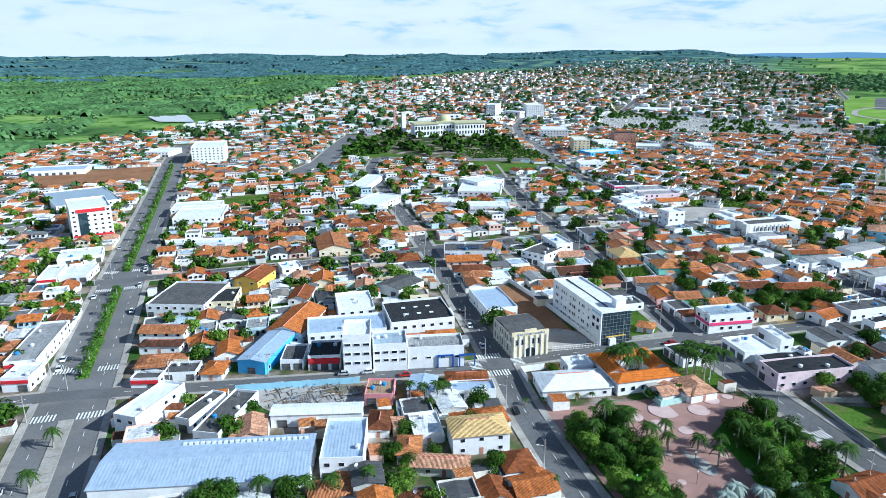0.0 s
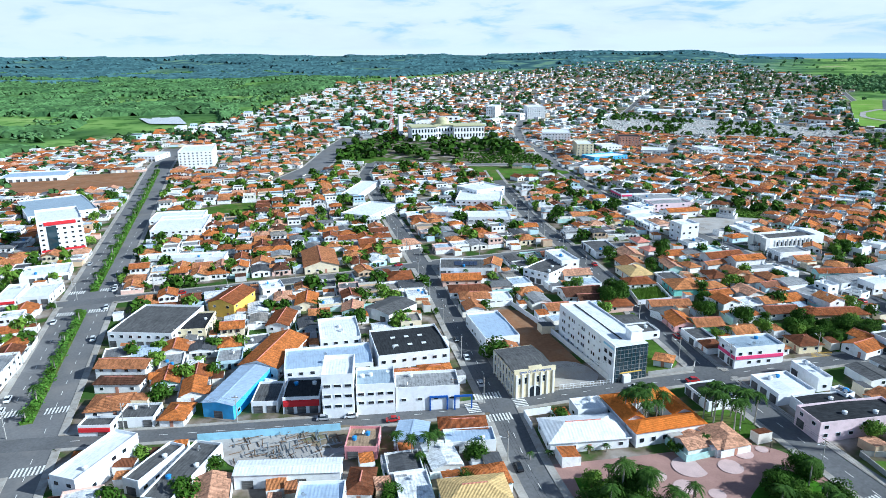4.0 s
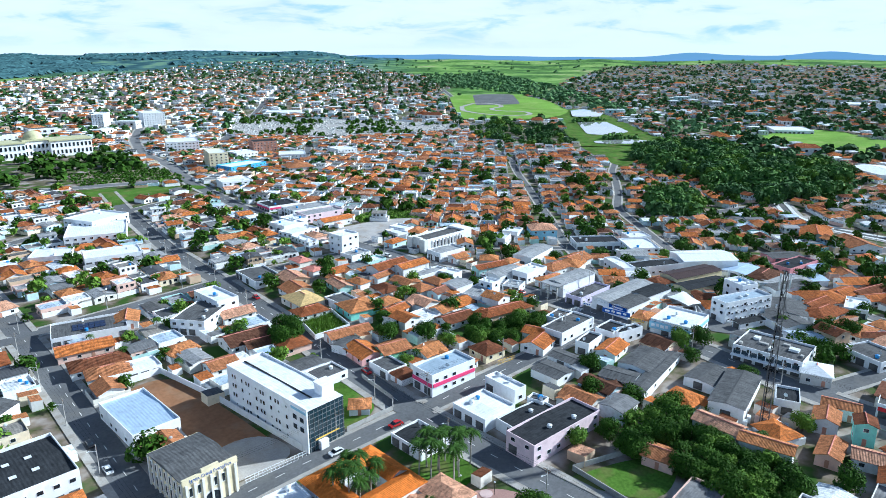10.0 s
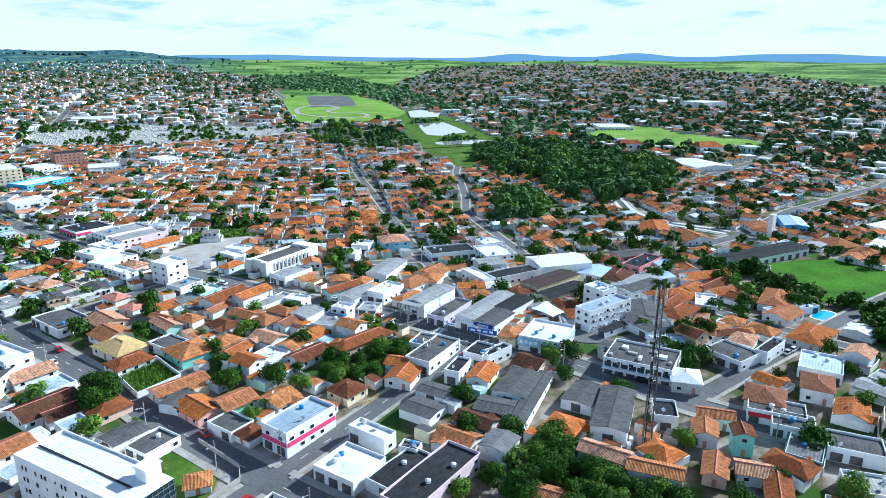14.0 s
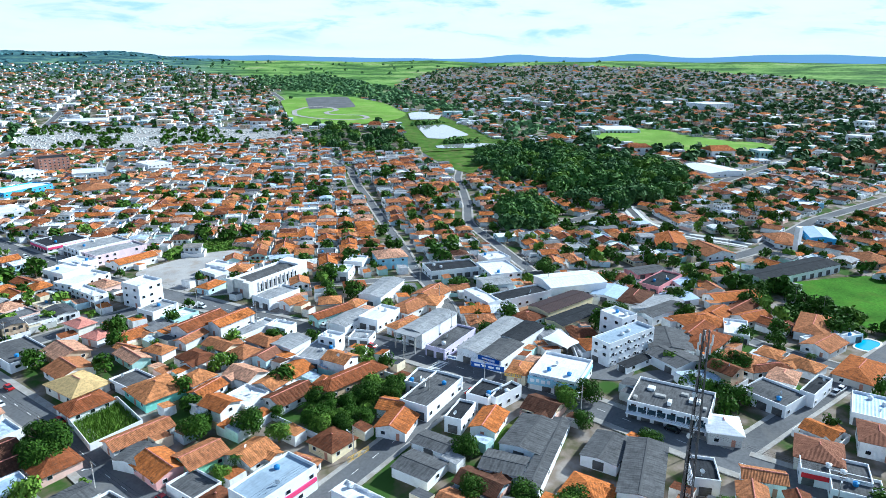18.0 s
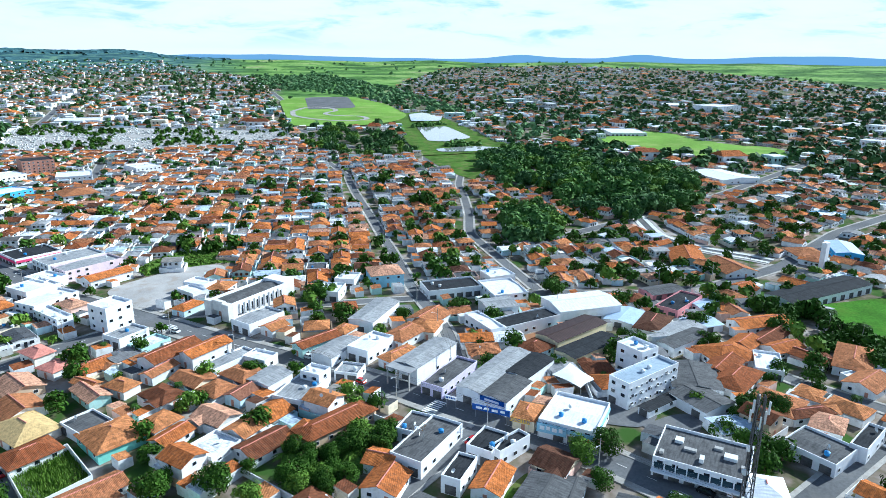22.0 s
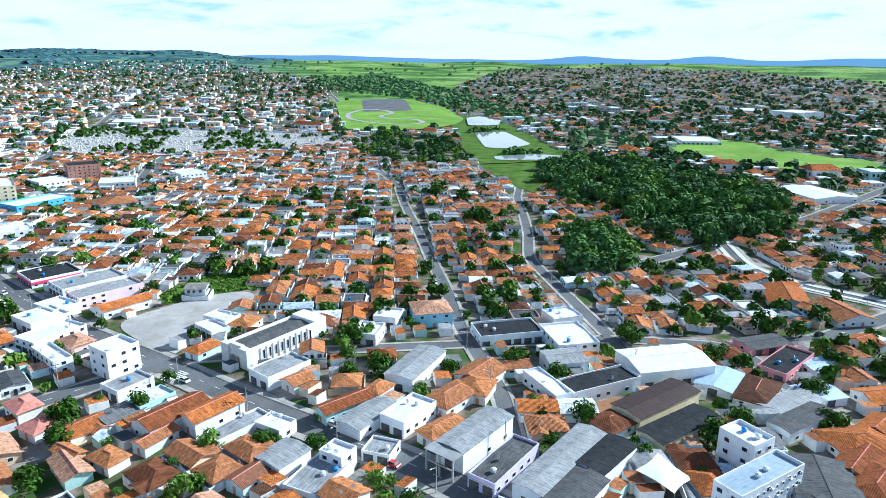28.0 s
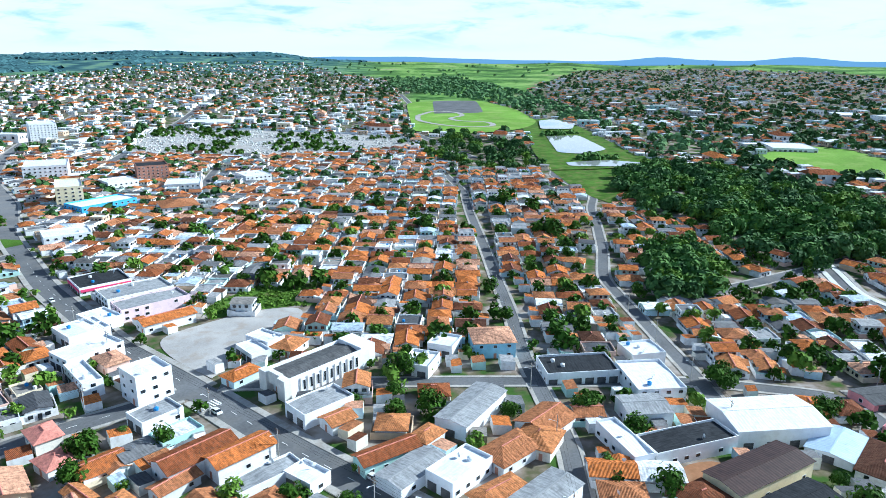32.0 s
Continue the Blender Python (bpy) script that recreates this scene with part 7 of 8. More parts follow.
# single trees that stand out
for x, y, k, s in ((-20, 226, 1, 0.85), (-14.5, 139, 5, 0.95), (30, 145, 1, 0.9), (27, 128, 4, 1.0), (33, 138, 0, 0.9), (31, 133, 2, 0.8), (160, 249, 5, 1.25), (367, 179, 5, 0.85), (355, 116, 1, 0.85), (409, 137, 5, 0.85), (387, 91, 1, 0.85), (375, 86, 5, 0.85), (390, 97, 1, 0.85), (319, 205, 5, 0.85), (325, 205, 1, 0.85), (384, 112, 5, 0.85), (420, 101, 1, 0.85), (331, 112, 5, 0.85), (317, 89, 1, 0.85), (284, 96, 5, 0.85), (268, 102, 1, 0.85), (278, 97, 5, 0.85), (265, 93, 1, 0.85), (287, 90, 5, 0.85), (317, 79, 1, 0.85), (157, 247, 5, 1.1), (162, 253, 5, 1.0), (-69, 287, 1, 0.9), (-84, 296, 1, 0.8), (-20, 336, 5, 0.9), (-12, 338, 1, 0.9), (142, 204, 2, 0.8), (225, 182, 1, 0.9),
                   (236, 198, 4, 0.8), (245, 226, 1, 0.8), (245, 207, 2, 0.7), (243, 201, 2, 0.7), (240, 133, 4, 1.1), (247, 128, 1, 1.0), (256, 236, 2, 0.5), (260, 232, 2, 0.5), (302, 262, 5, 1.0), (296, 258, 4, 1.1), (310, 258, 4, 1.0), (285, 300, 3, 1.0),
                   (368, 265, 5, 0.9), (379, 237, 5, 0.9), (364, 179, 5, 0.95), (396, 289, 5, 0.8), (564, 386, 5, 1.5), (556, 359, 5, 1.3), (506, 320, 5, 1.4), (502, 312, 5, 1.2), (470, 388, 5, 1.3), (494, 451, 5, 1.3), (365, 149, 5, 0.85), (404, 138, 5, 0.9), (408, 126, 1, 0.9), (351, 118, 5, 0.9), (300, 172, 2, 0.9), (296, 186, 2, 1.0),
                   (282, 110, 4, 0.8), (335, 369, 5, 1.2), (339, 356, 5, 1.0), (230, 183, 1, 0.8), (362, 68, 5, 1.0), (358, 89, 5, 0.9), (339, 58, 5, 1.0), (328, 78, 1, 1.0), (204, 110, 2, 0.8), (262, 92, 3, 0.9), (232, 108, 1, 0.8), (222, 83, 2, 0.9)):
    tree(x, y, k, s, None, "large dark green mango tree with a dense crown" if k == 5 else "")
for x, y, k, s in ((46, 168, 0, 0.8), (50, 166, 0, 0.9), (43, 172, 0, 0.75), (54, 170, 1, 1.2), (-57, 181, 1, 1.15), (-58.6, 160, 1, 1.25), (-57, 140, 1, 1.1), (21, 132, 0, 0.8), (6, 134.5, 1, 1.3), (1, 135.5, 1, 1.3), (-4, 137, 1, 1.4), (12, 133, 1, 1.3), (132, 290, 0, 0.8),
                   (116, 159, 2, 0.8), (113, 165, 2, 0.95), (117, 168, 2, 0.85), (111, 161, 2, 1.0), (134, 148, 2, 0.95), (140, 156, 2, 0.9), (135, 158, 2, 1.0), (143, 150, 2, 0.9), (132, 154, 2, 1.0), (110, 165, 2, 0.9), (114, 162, 2, 1.0), (118, 165, 2, 0.95), (112, 158, 2, 0.85), (119, 160, 2, 0.9), (133, 152, 2, 0.95), (136, 155, 2, 1.0), (139, 151, 2, 1.0), (142, 153, 2, 0.9), (131, 157, 2, 0.95), (137, 149, 2, 0.9),
                   (370, 72, 2, 0.9), (361, 62, 2, 0.8), (150, 262, 1, 1.2), (98, 128, 1, 1.2), (101, 122, 1, 1.1), (104, 128, 1, 1.1), (107, 118, 1, 1.2), (109, 112, 1, 1.1), (94, 133, 1, 1.2), (88, 128, 1, 1.2), (113, 116, 1, 1.1), (84, 133, 1, 1.2),
                   (76, 158, 3, 0.7), (81, 157, 3, 0.7), (86, 156, 3, 0.7), (92, 155, 3, 0.7), (97, 154, 3, 0.7)):
    palm(x, y, k, s)
for x, y in ((104.6, 101.5), (109.5, 97.6), (118.0, 95.6), (100.4, 99.6)):
    palm(x, y, 5, 1.3, "silvery fan palm on the square")
rr = random.Random(17)
for k in range(110):
    x, y = rr.uniform(196, 234), rr.uniform(175, 208)
    if inside(x, y, WOODS["garden_grove"]) and clear_of(x, y, 1.0):
        if k % 3 == 0:
            palm(x, y, 4, rr.uniform(1.2, 2.0), "banana plants with broad bright leaves")
        else:
            tree(x, y, rr.choice((0, 1, 0, 4)), rr.uniform(0.6, 1.0), None, "", "grove trees")
for key in ("mast_grove", "south_grove", "corner_grove", "square_grove_west", "square_grove_east"):
    poly = WOODS[key]
    xs, ys = [p[0] for p in poly], [p[1] for p in poly]
    for k in range(62 if key.startswith("square") else 120):
        x, y = rr.uniform(min(xs), max(xs)), rr.uniform(min(ys), max(ys))
        if inside(x, y, poly) and clear_of(x, y, 0.6) and street_gap(x, y)[0] > 0.5:
            if k % 3 == 2 and key.startswith("square"):
                palm(x, y, rr.choice((0, 1)), rr.uniform(0.8, 1.1))
                continue
            tree(x, y, rr.choice((0, 1, 0, 4)), rr.uniform(0.75, 1.15), None, "", "grove trees")
for k, (x, y) in enumerate(YARD_TREES):
    if math.hypot(x - 100, y - 100) < 520 and street_gap(x, y)[0] > 1.5:
        if k % 9 == 4 and path_gap(x, y) < 190:
            palm(x, y, (0, 1, 3)[k % 3], rr.uniform(0.7, 1.0))
        else:
            tree(x, y, rr.choice((0, 1, 2, 4, 4, 0) if y > 200 and x < 300 else (0, 1, 0, 3, 4)), rr.uniform(0.7, 1.3), None, "", "yard trees")
# street trees
for key in ("church", "garden", "shops", "brick_lane", "lane", "second_cross"):
    line, width = LINES[key]
    for k in range(4, len(line) - 4):
        if rr.random() < 0.14 and line[k].y > 215:
            t = (line[k + 1] - line[k]).normalized()
            sg = rr.choice((-1, 1))
            x, y = line[k].x - t.y * sg * (width / 2 + 1.4), line[k].y + t.x * sg * (width / 2 + 1.4)
            if street_gap(x, y)[0] > 1 and clear_of(x, y, 0.5):
                tree(x, y, rr.choice((0, 2, 3)), rr.uniform(0.5, 0.85), None, "", "street trees")


plant_trees()


def clump_template(seed, n=46, lo=0.13, hi=0.24):
    """A small crown of leaf sprays for trees too far to pick apart."""
    r = random.Random(seed)
    vs, fs = [], []
    for k in range(n):
        d = Vector((r.gauss(0, 1), r.gauss(0, 1), abs(r.gauss(0.2, 0.8)))).normalized()
        p = Vector((d.x * 0.5, d.y * 0.5, 0.42 + d.z * 0.5)) * r.uniform(0.75, 1.08)
        t = (d + Vector((r.uniform(-.5, .5), r.uniform(-.5, .5), r.uniform(-.2, .5)))).normalized()
        a = t.orthogonal().normalized()
        b = t.cross(a)
        s = r.uniform(lo, hi)
        i = len(vs)
        vs += [tuple(p - a * s), tuple(p - b * s), tuple(p + a * s), tuple(p + b * s)]
        fs.append((i, i + 1, i + 2, i + 3))
    return np.array(vs), fs, [0] * len(fs)


CLUMPS = [clump_template(k, 26, 0.17, 0.32) for k in range(5)] + [clump_template(20 + k, 120, 0.07, 0.14) for k in range(5)] + [clump_template(40 + k, 20, 0.22, 0.38) for k in range(5)]


def scatter(name, poly, count, lo, hi, mat, label, seed, test=None, fine=0, flat=1.0):
    r = random.Random(seed)
    xs, ys = [p[0] for p in poly], [p[1] for p in poly]
    out = []
    for k in range(count):
        x, y = r.uniform(min(xs), max(xs)), r.uniform(min(ys), max(ys))
        if not inside(x, y, poly) or (test and not test(x, y)):
            continue
        s = r.uniform(lo, hi)
        out.append((r.randrange(5) + 5 * fine, x, y, land(x, y) - 0.5, r.uniform(0, 6.28), s, s, s * flat * r.uniform(0.8, 1.15), 0))
    if out:
        merge(name, CLUMPS, out, [mat], label, "woodland")


dry = lambda x, y: not in_any(x, y, WATER)  # noqa: E731
gaps = lambda x, y: dry(x, y) and noise.noise((x / 26, y / 26, 3.0)) > -0.16  # noqa: E731
WOOD_KINDS = []
for k, (rad, hgt, n, leaf) in enumerate(((3.4, 6.5, 130, 0.90), (4.4, 7.5, 190, 1.0), (3.8, 6.6, 150, 0.95), (5.6, 9.5, 300, 1.1))):
    tv, tf = template_of(crown_mesh("crown_wood", "leaf_wood", 70 + k, rad, hgt, n, leaf, 11))
    WOOD_KINDS.append((tv, tf, [-1] * len(tf)))


def grove(name, poly, count, lo, hi, label, seed, test, light=0.2):
    """A wood of lumpy crowns in three greens, joined."""
    r = random.Random(seed)
    xs, ys = [p[0] for p in poly], [p[1] for p in poly]
    out = []
    for k in range(count):
        x, y, q = r.uniform(min(xs), max(xs)), r.uniform(min(ys), max(ys)), r.random()
        if inside(x, y, poly) and test(x, y):
            sc = r.uniform(lo, hi)
            out.append((r.randrange(4), x, y, land(x, y) - 1.0, r.uniform(0, 6.28), sc, sc, sc * r.uniform(0.85, 1.2), 2 if q < light else 1 if q < 0.5 else 0))
    merge(name, WOOD_KINDS, out, ["leaf_wood", "leaf_town", "leaf_light"], label, "woodland")


grove("bamboo_wood", WOODS["bamboo_wood"], 1500, 1.0, 1.9, "dense dark green wood beside the ponds", 1, gaps)
grove("lane_wood", WOODS["lane_wood"], 150, 0.9, 1.7, "clump of broad trees between the lanes", 22, dry)
grove("creek_wood", WOODS["creek_wood"], 230, 1.0, 1.7, "trees along the ponds", 2, dry)
scatter("cemetery_trees", AREAS["cemetery"][0], 900, 3, 8, "leaf", "dark trees among the tombs", 21, lambda x, y: noise.noise((x / 60, y / 60, 6.0)) > 0.0)
scatter("valley_wood", WOODS["valley_wood"], 6000, 7, 14, "leaf_far_haze", "wooded valley beyond the ponds", 3, dry, 2, 0.8)
patch = lambda x, y: noise.noise((x / 230, y / 230, 4.0)) + 0.5 * noise.noise((x / 70, y / 70, 1.0)) > -0.12  # noqa: E731
material("canopy_green", (0.085, 0.170, 0.060), 0.9, vary=0.42, scale=0.012, fine=0.16, bump=0.0, tint=(0.030, 0.075, 0.030), stain=0.75)
# Ridge crowns with the blue of distant haze mixed into their green.
material("canopy_ridge_haze", (0.065, 0.135, 0.145), 0.9, vary=0.3, scale=0.008, fine=0.09, bump=0.0, tint=(0.040, 0.090, 0.110), stain=0.7)


def canopy(name, poly, cell, lo, hi, mat, label, test, seed):
    """A far wood as one rough sheet of crowns, with gaps where the test fails."""
    r = random.Random(seed)
    xs, ys = [p[0] for p in poly], [p[1] for p in poly]
    nx, ny = int((max(xs) - min(xs)) / cell), int((max(ys) - min(ys)) / cell)
    inn, vs, fs = {}, [], []

    def at(i, j):
        if (i, j) not in inn:
            x, y = min(xs) + (i + r.uniform(-0.4, 0.4)) * cell, min(ys) + (j + r.uniform(-0.4, 0.4)) * cell
            ok = inside(x, y, poly) and test(x, y)
            inn[i, j] = (len(vs), ok)
            vs.append((x, y, land(x, y) + (r.uniform(lo, hi) if ok else -2.0)))
        return inn[i, j]

    for i in range(nx):
        for j in range(ny):
            q = [at(i, j), at(i + 1, j), at(i + 1, j + 1), at(i, j + 1)]
            if sum(1 for p in q if p[1]) >= 2:
                a, b, c, d = (p[0] for p in q)
                fs += [(a, b, c), (a, c, d)] if (i + j) % 2 else [(a, b, d), (b, c, d)]
    tagged(new(name, mesh_from(name, vs, fs, [mat])), label, "woodland", kind="stuff")


WEST = [(-240, 735), (-183, 890), (-94, 1003), (16, 1160), (113, 1430), (430, 2160), (600, 2400), (200, 3000), (-900, 3000), (-1300, 1400), (-900, 700)]
marsh = lambda x, y: not (-190 < x < 20 and 1040 < y < 1360)  # noqa: E731
canopy("west_wood", WEST, 9.0, 3.0, 9.0, "canopy_green", "green wood spreading over the valley west of the town", lambda x, y: marsh(x, y) and patch(x, y), 4)
scatter("west_wood_trees", WEST, 9000, 7, 13, "leaf_far_haze", "single trees at the edge of the valley wood", 14, lambda x, y: marsh(x, y) and noise.noise((x / 120, y / 120, 6.0)) > 0.05, 0, 0.8)
hill = lambda x, y: noise.noise((x / 300, y / 300, 9.0)) > -0.12  # noqa: E731
RIDGE = [(-1600, 2400), (600, 2450), (1900, 3300), (2700, 3400), (3400, 3200), (2600, 4300), (900, 4600), (-1700, 4200)]
canopy("ridge_wood", RIDGE, 18.0, 4.0, 13.0, "canopy_ridge_haze", "wooded ridge on the horizon", hill, 5)
scatter("plain_trees", [(1500, 1320), (1900, 1520), (2200, 2250), (2900, 3300), (3900, 2300), (4400, 1000), (3900, 1350), (3300, 1700), (2200, 1350)], 1500, 8, 18, "leaf_far_haze", "scattered trees on the plain", 6, lambda x, y: noise.noise((x / 150, y / 150, 2.0)) > 0.25)
r = random.Random(31)
merge("far_trees", CLUMPS, [(r.randrange(5), x, y, land(x, y) - 0.4, r.uniform(0, 6.28), q, q, q, 0) for x, y in far_trees for q in [r.uniform(5, 13)]]
      + [(r.randrange(5), x, y, land(x, y) - 0.4, r.uniform(0, 6.28), q, q, q, 0) for x, y in YARD_TREES if math.hypot(x - 100, y - 100) >= 520 and r.random() < 0.5 for q in [r.uniform(4, 8)]], ["leaf_town"], "green trees between the far houses", "trees")
park = AREAS["palace_park"][0]
scatter("park_trees", park, 420, 5, 11, "leaf", "trees and shrubs of the palace park", 7, lambda x, y: clear_of(x, y, 6) and noise.noise((x / 40, y / 40, 1.0)) > -0.15)
scatter("nursery_rows", AREAS["nursery"][0], 900, 1.5, 2.6, "leaf", "low rows of dark shrubs", 8)
r, g = random.Random(10), Geo()
for k in range(5200):
    x, y = r.uniform(166, 187), r.uniform(237, 259)
    if inside(x, y, AREAS["corn_plot"][0]):
        a, h, b = r.uniform(0, 6.28), r.uniform(0.9, 2.0), r.uniform(-0.35, 0.35)
        c, q, z = math.cos(a) * 0.16, math.sin(a) * 0.16, ground_z(x, y)
        g.add([(x - c, y - q, z), (x + c, y + q, z), (x + q * 3 + b, y - c * 3, z + h)], [(0, 1, 2)])
tagged(new("corn", g.mesh("corn", ["leaf_light"])), "tall bright green maize", "crop", kind="stuff")
scatter("lot_weeds", AREAS["car_park_grass"][0], 900, 0.8, 2.0, "leaf_light", "rough green weeds", 11)
scatter("pasture_tufts", AREAS["pasture"][0], 700, 0.3, 0.8, "leaf_hedge", "tufts of pasture grass", 12)

for a, b in (((968, 585), (1030, 560)), ((800, 445), (835, 420))):
    scatter("causeway_trees", [(a[0] - 6, a[1] - 6), (b[0] - 6, b[1] - 6), (b[0] + 6, b[1] + 6), (a[0] + 6, a[1] + 6)], 60, 5, 9, "leaf_wood", "row of dark trees on the causeway between the ponds", 51)
track = smooth_line([(1102, 913), (1195, 950), (1205, 902), (1155, 846), (1097, 844), (1059, 792), (1093, 755), (1036, 701), (991, 721), (993, 779), (1025, 851), (1102, 913)], 12)
tagged(new("kart_track", strip_mesh("kart_track", [(b, a) for a, b in ribbon(track, -4.5, 4.5, 0)], 1.8, "gravel")), "pale looping track on the sports field", "track", kind="structure")
canal = smooth_line([(546, 177), (523, 166.5), (503, 159), (489, 145), (481, 130), (478, 117), (477, 104), (473, 93)], 5)
for nm, a, b, dz in (("canal_bank", -5.0, -2.2, 0.5), ("canal_bank_far", 2.2, 5.0, 0.5)):
    rows = [(q, p) for p, q in ribbon(canal, a, b, 0)]
    tagged(new(nm, strip_mesh(nm, [(q, p) for p, q in rows], dz, "concrete_pale", None, 0.6)), "pale concrete bank of the creek canal", "canal", kind="structure")

# ---- square: pale rings in the paving ----
for x, y, q in ((113.3, 140.4, 4.6), (123.0, 136.6, 3.2), (96.3, 144.3, 3.2), (103.3, 140.1, 2.2), (106.9, 133.9, 3.0), (130.2, 140.1, 2.6), (112.2, 128.9, 2.1), (136.1, 139.8, 1.6), (115.6, 106.9, 1.9), (113.6, 115.2, 1.0), (100.5, 121.2, 1.0), (96.0, 109.8, 1.1)):
    g = Geo()
    n = 28
    g.add([(q * math.cos(6.2832 * k / n), q * math.sin(6.2832 * k / n), 0.0) for k in range(n)] + [(q * math.cos(6.2832 * k / n), q * math.sin(6.2832 * k / n), -0.1) for k in range(n)], [tuple(range(n))] + [(k, n + k, n + (k + 1) % n, (k + 1) % n) for k in range(n)])
    ob = new("paving_ring", g.mesh("paving_ring", ["plaza_ring"]))
    ob.matrix_basis = pose(x, y, ground_z(x, y) + 0.16)
    tagged(ob, "round pale disc in the square's paving", "paving", "paving discs", "structure")

# ---- globe lamps of the square ----
lamp_post = Geo().tube((0, 0, -0.2), (0, 0, 3.2), 0.06, 0.05, 6).mesh("post", ["rubber"])
globe = Geo()
for q in range(4):
    a0, a1 = -math.pi / 2 + math.pi * q / 4, -math.pi / 2 + math.pi * (q + 1) / 4
    ring = [[(0.24 * math.cos(a) * math.cos(0.7854 * k), 0.24 * math.cos(a) * math.sin(0.7854 * k), 3.42 + 0.24 * math.sin(a)) for k in range(8)] for a in (a0, a1)]
    globe.add(ring[0] + ring[1], [(k, (k + 1) % 8, 8 + (k + 1) % 8, 8 + k) for k in range(8)])
globe = globe.mesh("globe", ["tank_white"], True)
for x, y in ((86, 138), (90, 131), (94, 125), (90, 118), (96, 140), (100, 128), (104, 115), (99, 108), (112, 121), (119, 118), (124, 126), (130, 128), (122, 110), (128, 112), (133, 118), (116, 100), (126, 98), (132, 104), (137, 138), (84, 112), (86, 104), (134, 146), (128, 148)):
    top = thing("globe_lamp", x, y, 0, ground_z(x, y) + 0.2, "slim dark post with a white globe lamp on the square", "street lamp", "globe lamps")
    child("post", lamp_post, top)
    child("globe", globe, top)

# ---- road markings ----


def stripes(name, x, y, ang, count, length, mat="marking", gap=1.0, width=0.5):
    g = Geo()
    for k in range(count):
        u = (k - (count - 1) / 2) * gap
        g.box(u - width / 2, -length / 2, 0, u + width / 2, length / 2, 0.012)
    ob = new(name, g.mesh(name, [mat]))
    ob.matrix_basis = pose(x, y, ground_z(x, y) + 0.225, 0, 0, ang)
    tagged(ob, "white painted zebra crossing", "road marking", "zebra crossings", "structure")


for x, y, ang, c in ((78.5, 193.5, -8, 9), (71.5, 188.2, 84, 6), (76.5, 180.5, -8, 9), (86.5, 186.2, 84, 6), (-62, 232, -4, 9), (-48, 230, -4, 9), (-64, 199, -4, 9), (-49, 197, -4, 10), (-62, 318, -4, 8), (-49, 318, -4, 8), (-62, 346, -4, 8), (-48, 346, -4, 8), (144, 113, 2, 8), (247, 178, -6, 8), (252, 292, 0, 8)):
    stripes("zebra_crossing", x, y, ang, c, 4.0)
for key, (line, width) in LINES.items():
    if key not in ("avenue", "church", "garden", "shops", "market", "second_cross"):
        continue
    g = Geo()
    for k in range(2, len(line) - 2, 2):
        p = line[k]
        if street_gap(p.x, p.y, key)[0] < 1 or math.hypot(p.x - 100, p.y - 100) > 420:
            continue
        t = (line[k + 1] - line[k - 1]).normalized()
        for off in ((-6.2, 6.2) if key == "avenue" else (0,)):
            nv = Vector((-t.y, t.x))
            a, b = p + nv * off - t * 1.3, p + nv * off + t * 1.3
            q = [(v.x, v.y, ground_z(v.x, v.y) + 0.226) for v in (a - nv * 0.09, b - nv * 0.09, b + nv * 0.09, a + nv * 0.09)]
            g.add(q, [(0, 1, 2, 3)])
    tagged(new("lane_marking", g.mesh("lane_marking", ["marking"])), "worn dashed lane line", "road marking", kind="structure")

# ---- parked cars ----


def car_meshes(paint):
    def make():
        prof = [(-2.1, 0.28), (-2.12, 0.75), (-1.5, 0.86), (-0.95, 0.92), (0.9, 0.95), (1.9, 0.9), (2.1, 0.7), (2.08, 0.28)]
        g = Geo()
        n = len(prof)
        g.add([(x, -0.86, z) for x, z in prof] + [(x, 0.86, z) for x, z in prof], [tuple(range(n - 1, -1, -1))[::-1], tuple(range(2 * n - 1, n - 1, -1))] + [(k, n + k, n + (k + 1) % n, (k + 1) % n) for k in range(n)])
        body = g.mesh("body", [paint])
        g = Geo()
        lo, hi = [(-1.35, 0.9), (1.55, 0.94)], [(-0.6, 1.44), (1.0, 1.44)]
        vs = [(lo[0][0], -.8, lo[0][1]), (lo[1][0], -.8, lo[1][1]), (lo[1][0], .8, lo[1][1]), (lo[0][0], .8, lo[0][1]), (hi[0][0], -.64, hi[0][1]), (hi[1][0], -.64, hi[1][1]), (hi[1][0], .64, hi[1][1]), (hi[0][0], .64, hi[0][1])]
        g.add(vs, BOX_F)
        cabin = g.mesh("cabin_glass", ["glass"])
        roof = Geo().box(-0.62, -.66, 1.43, 1.02, .66, 1.49).mesh("roof", [paint])
        return body, cabin, roof
    return cached(("car", paint), make)


def wheel_mesh():
    return cached("wheel", lambda: Geo().tube((0, -0.11, 0), (0, 0.11, 0), 0.32, 0.32, 10).mesh("wheel", ["rubber"]))


def car(x, y, rot, paint):
    top = thing("car", x, y, rot, ground_z(x, y) + 0.22, {"car_white": "white", "car_black": "black", "car_silver": "silver", "car_red": "dark red"}[paint] + " parked car at the roadside", "car", "parked cars")
    body, cabin, roof = car_meshes(paint)
    child("body", body, top)
    child("cabin_glass", cabin, top)
    child("roof", roof, top)
    for sx in (-1.3, 1.35):
        for sy in (-0.78, 0.78):
            wheel = child("wheel", wheel_mesh(), top, pose(sx, sy, 0.32))
            child("rim", cached("rim", lambda: Geo().tube((0, -0.13, 0), (0, 0.13, 0), 0.19, 0.19, 8).mesh("rim", ["steel"])), wheel)


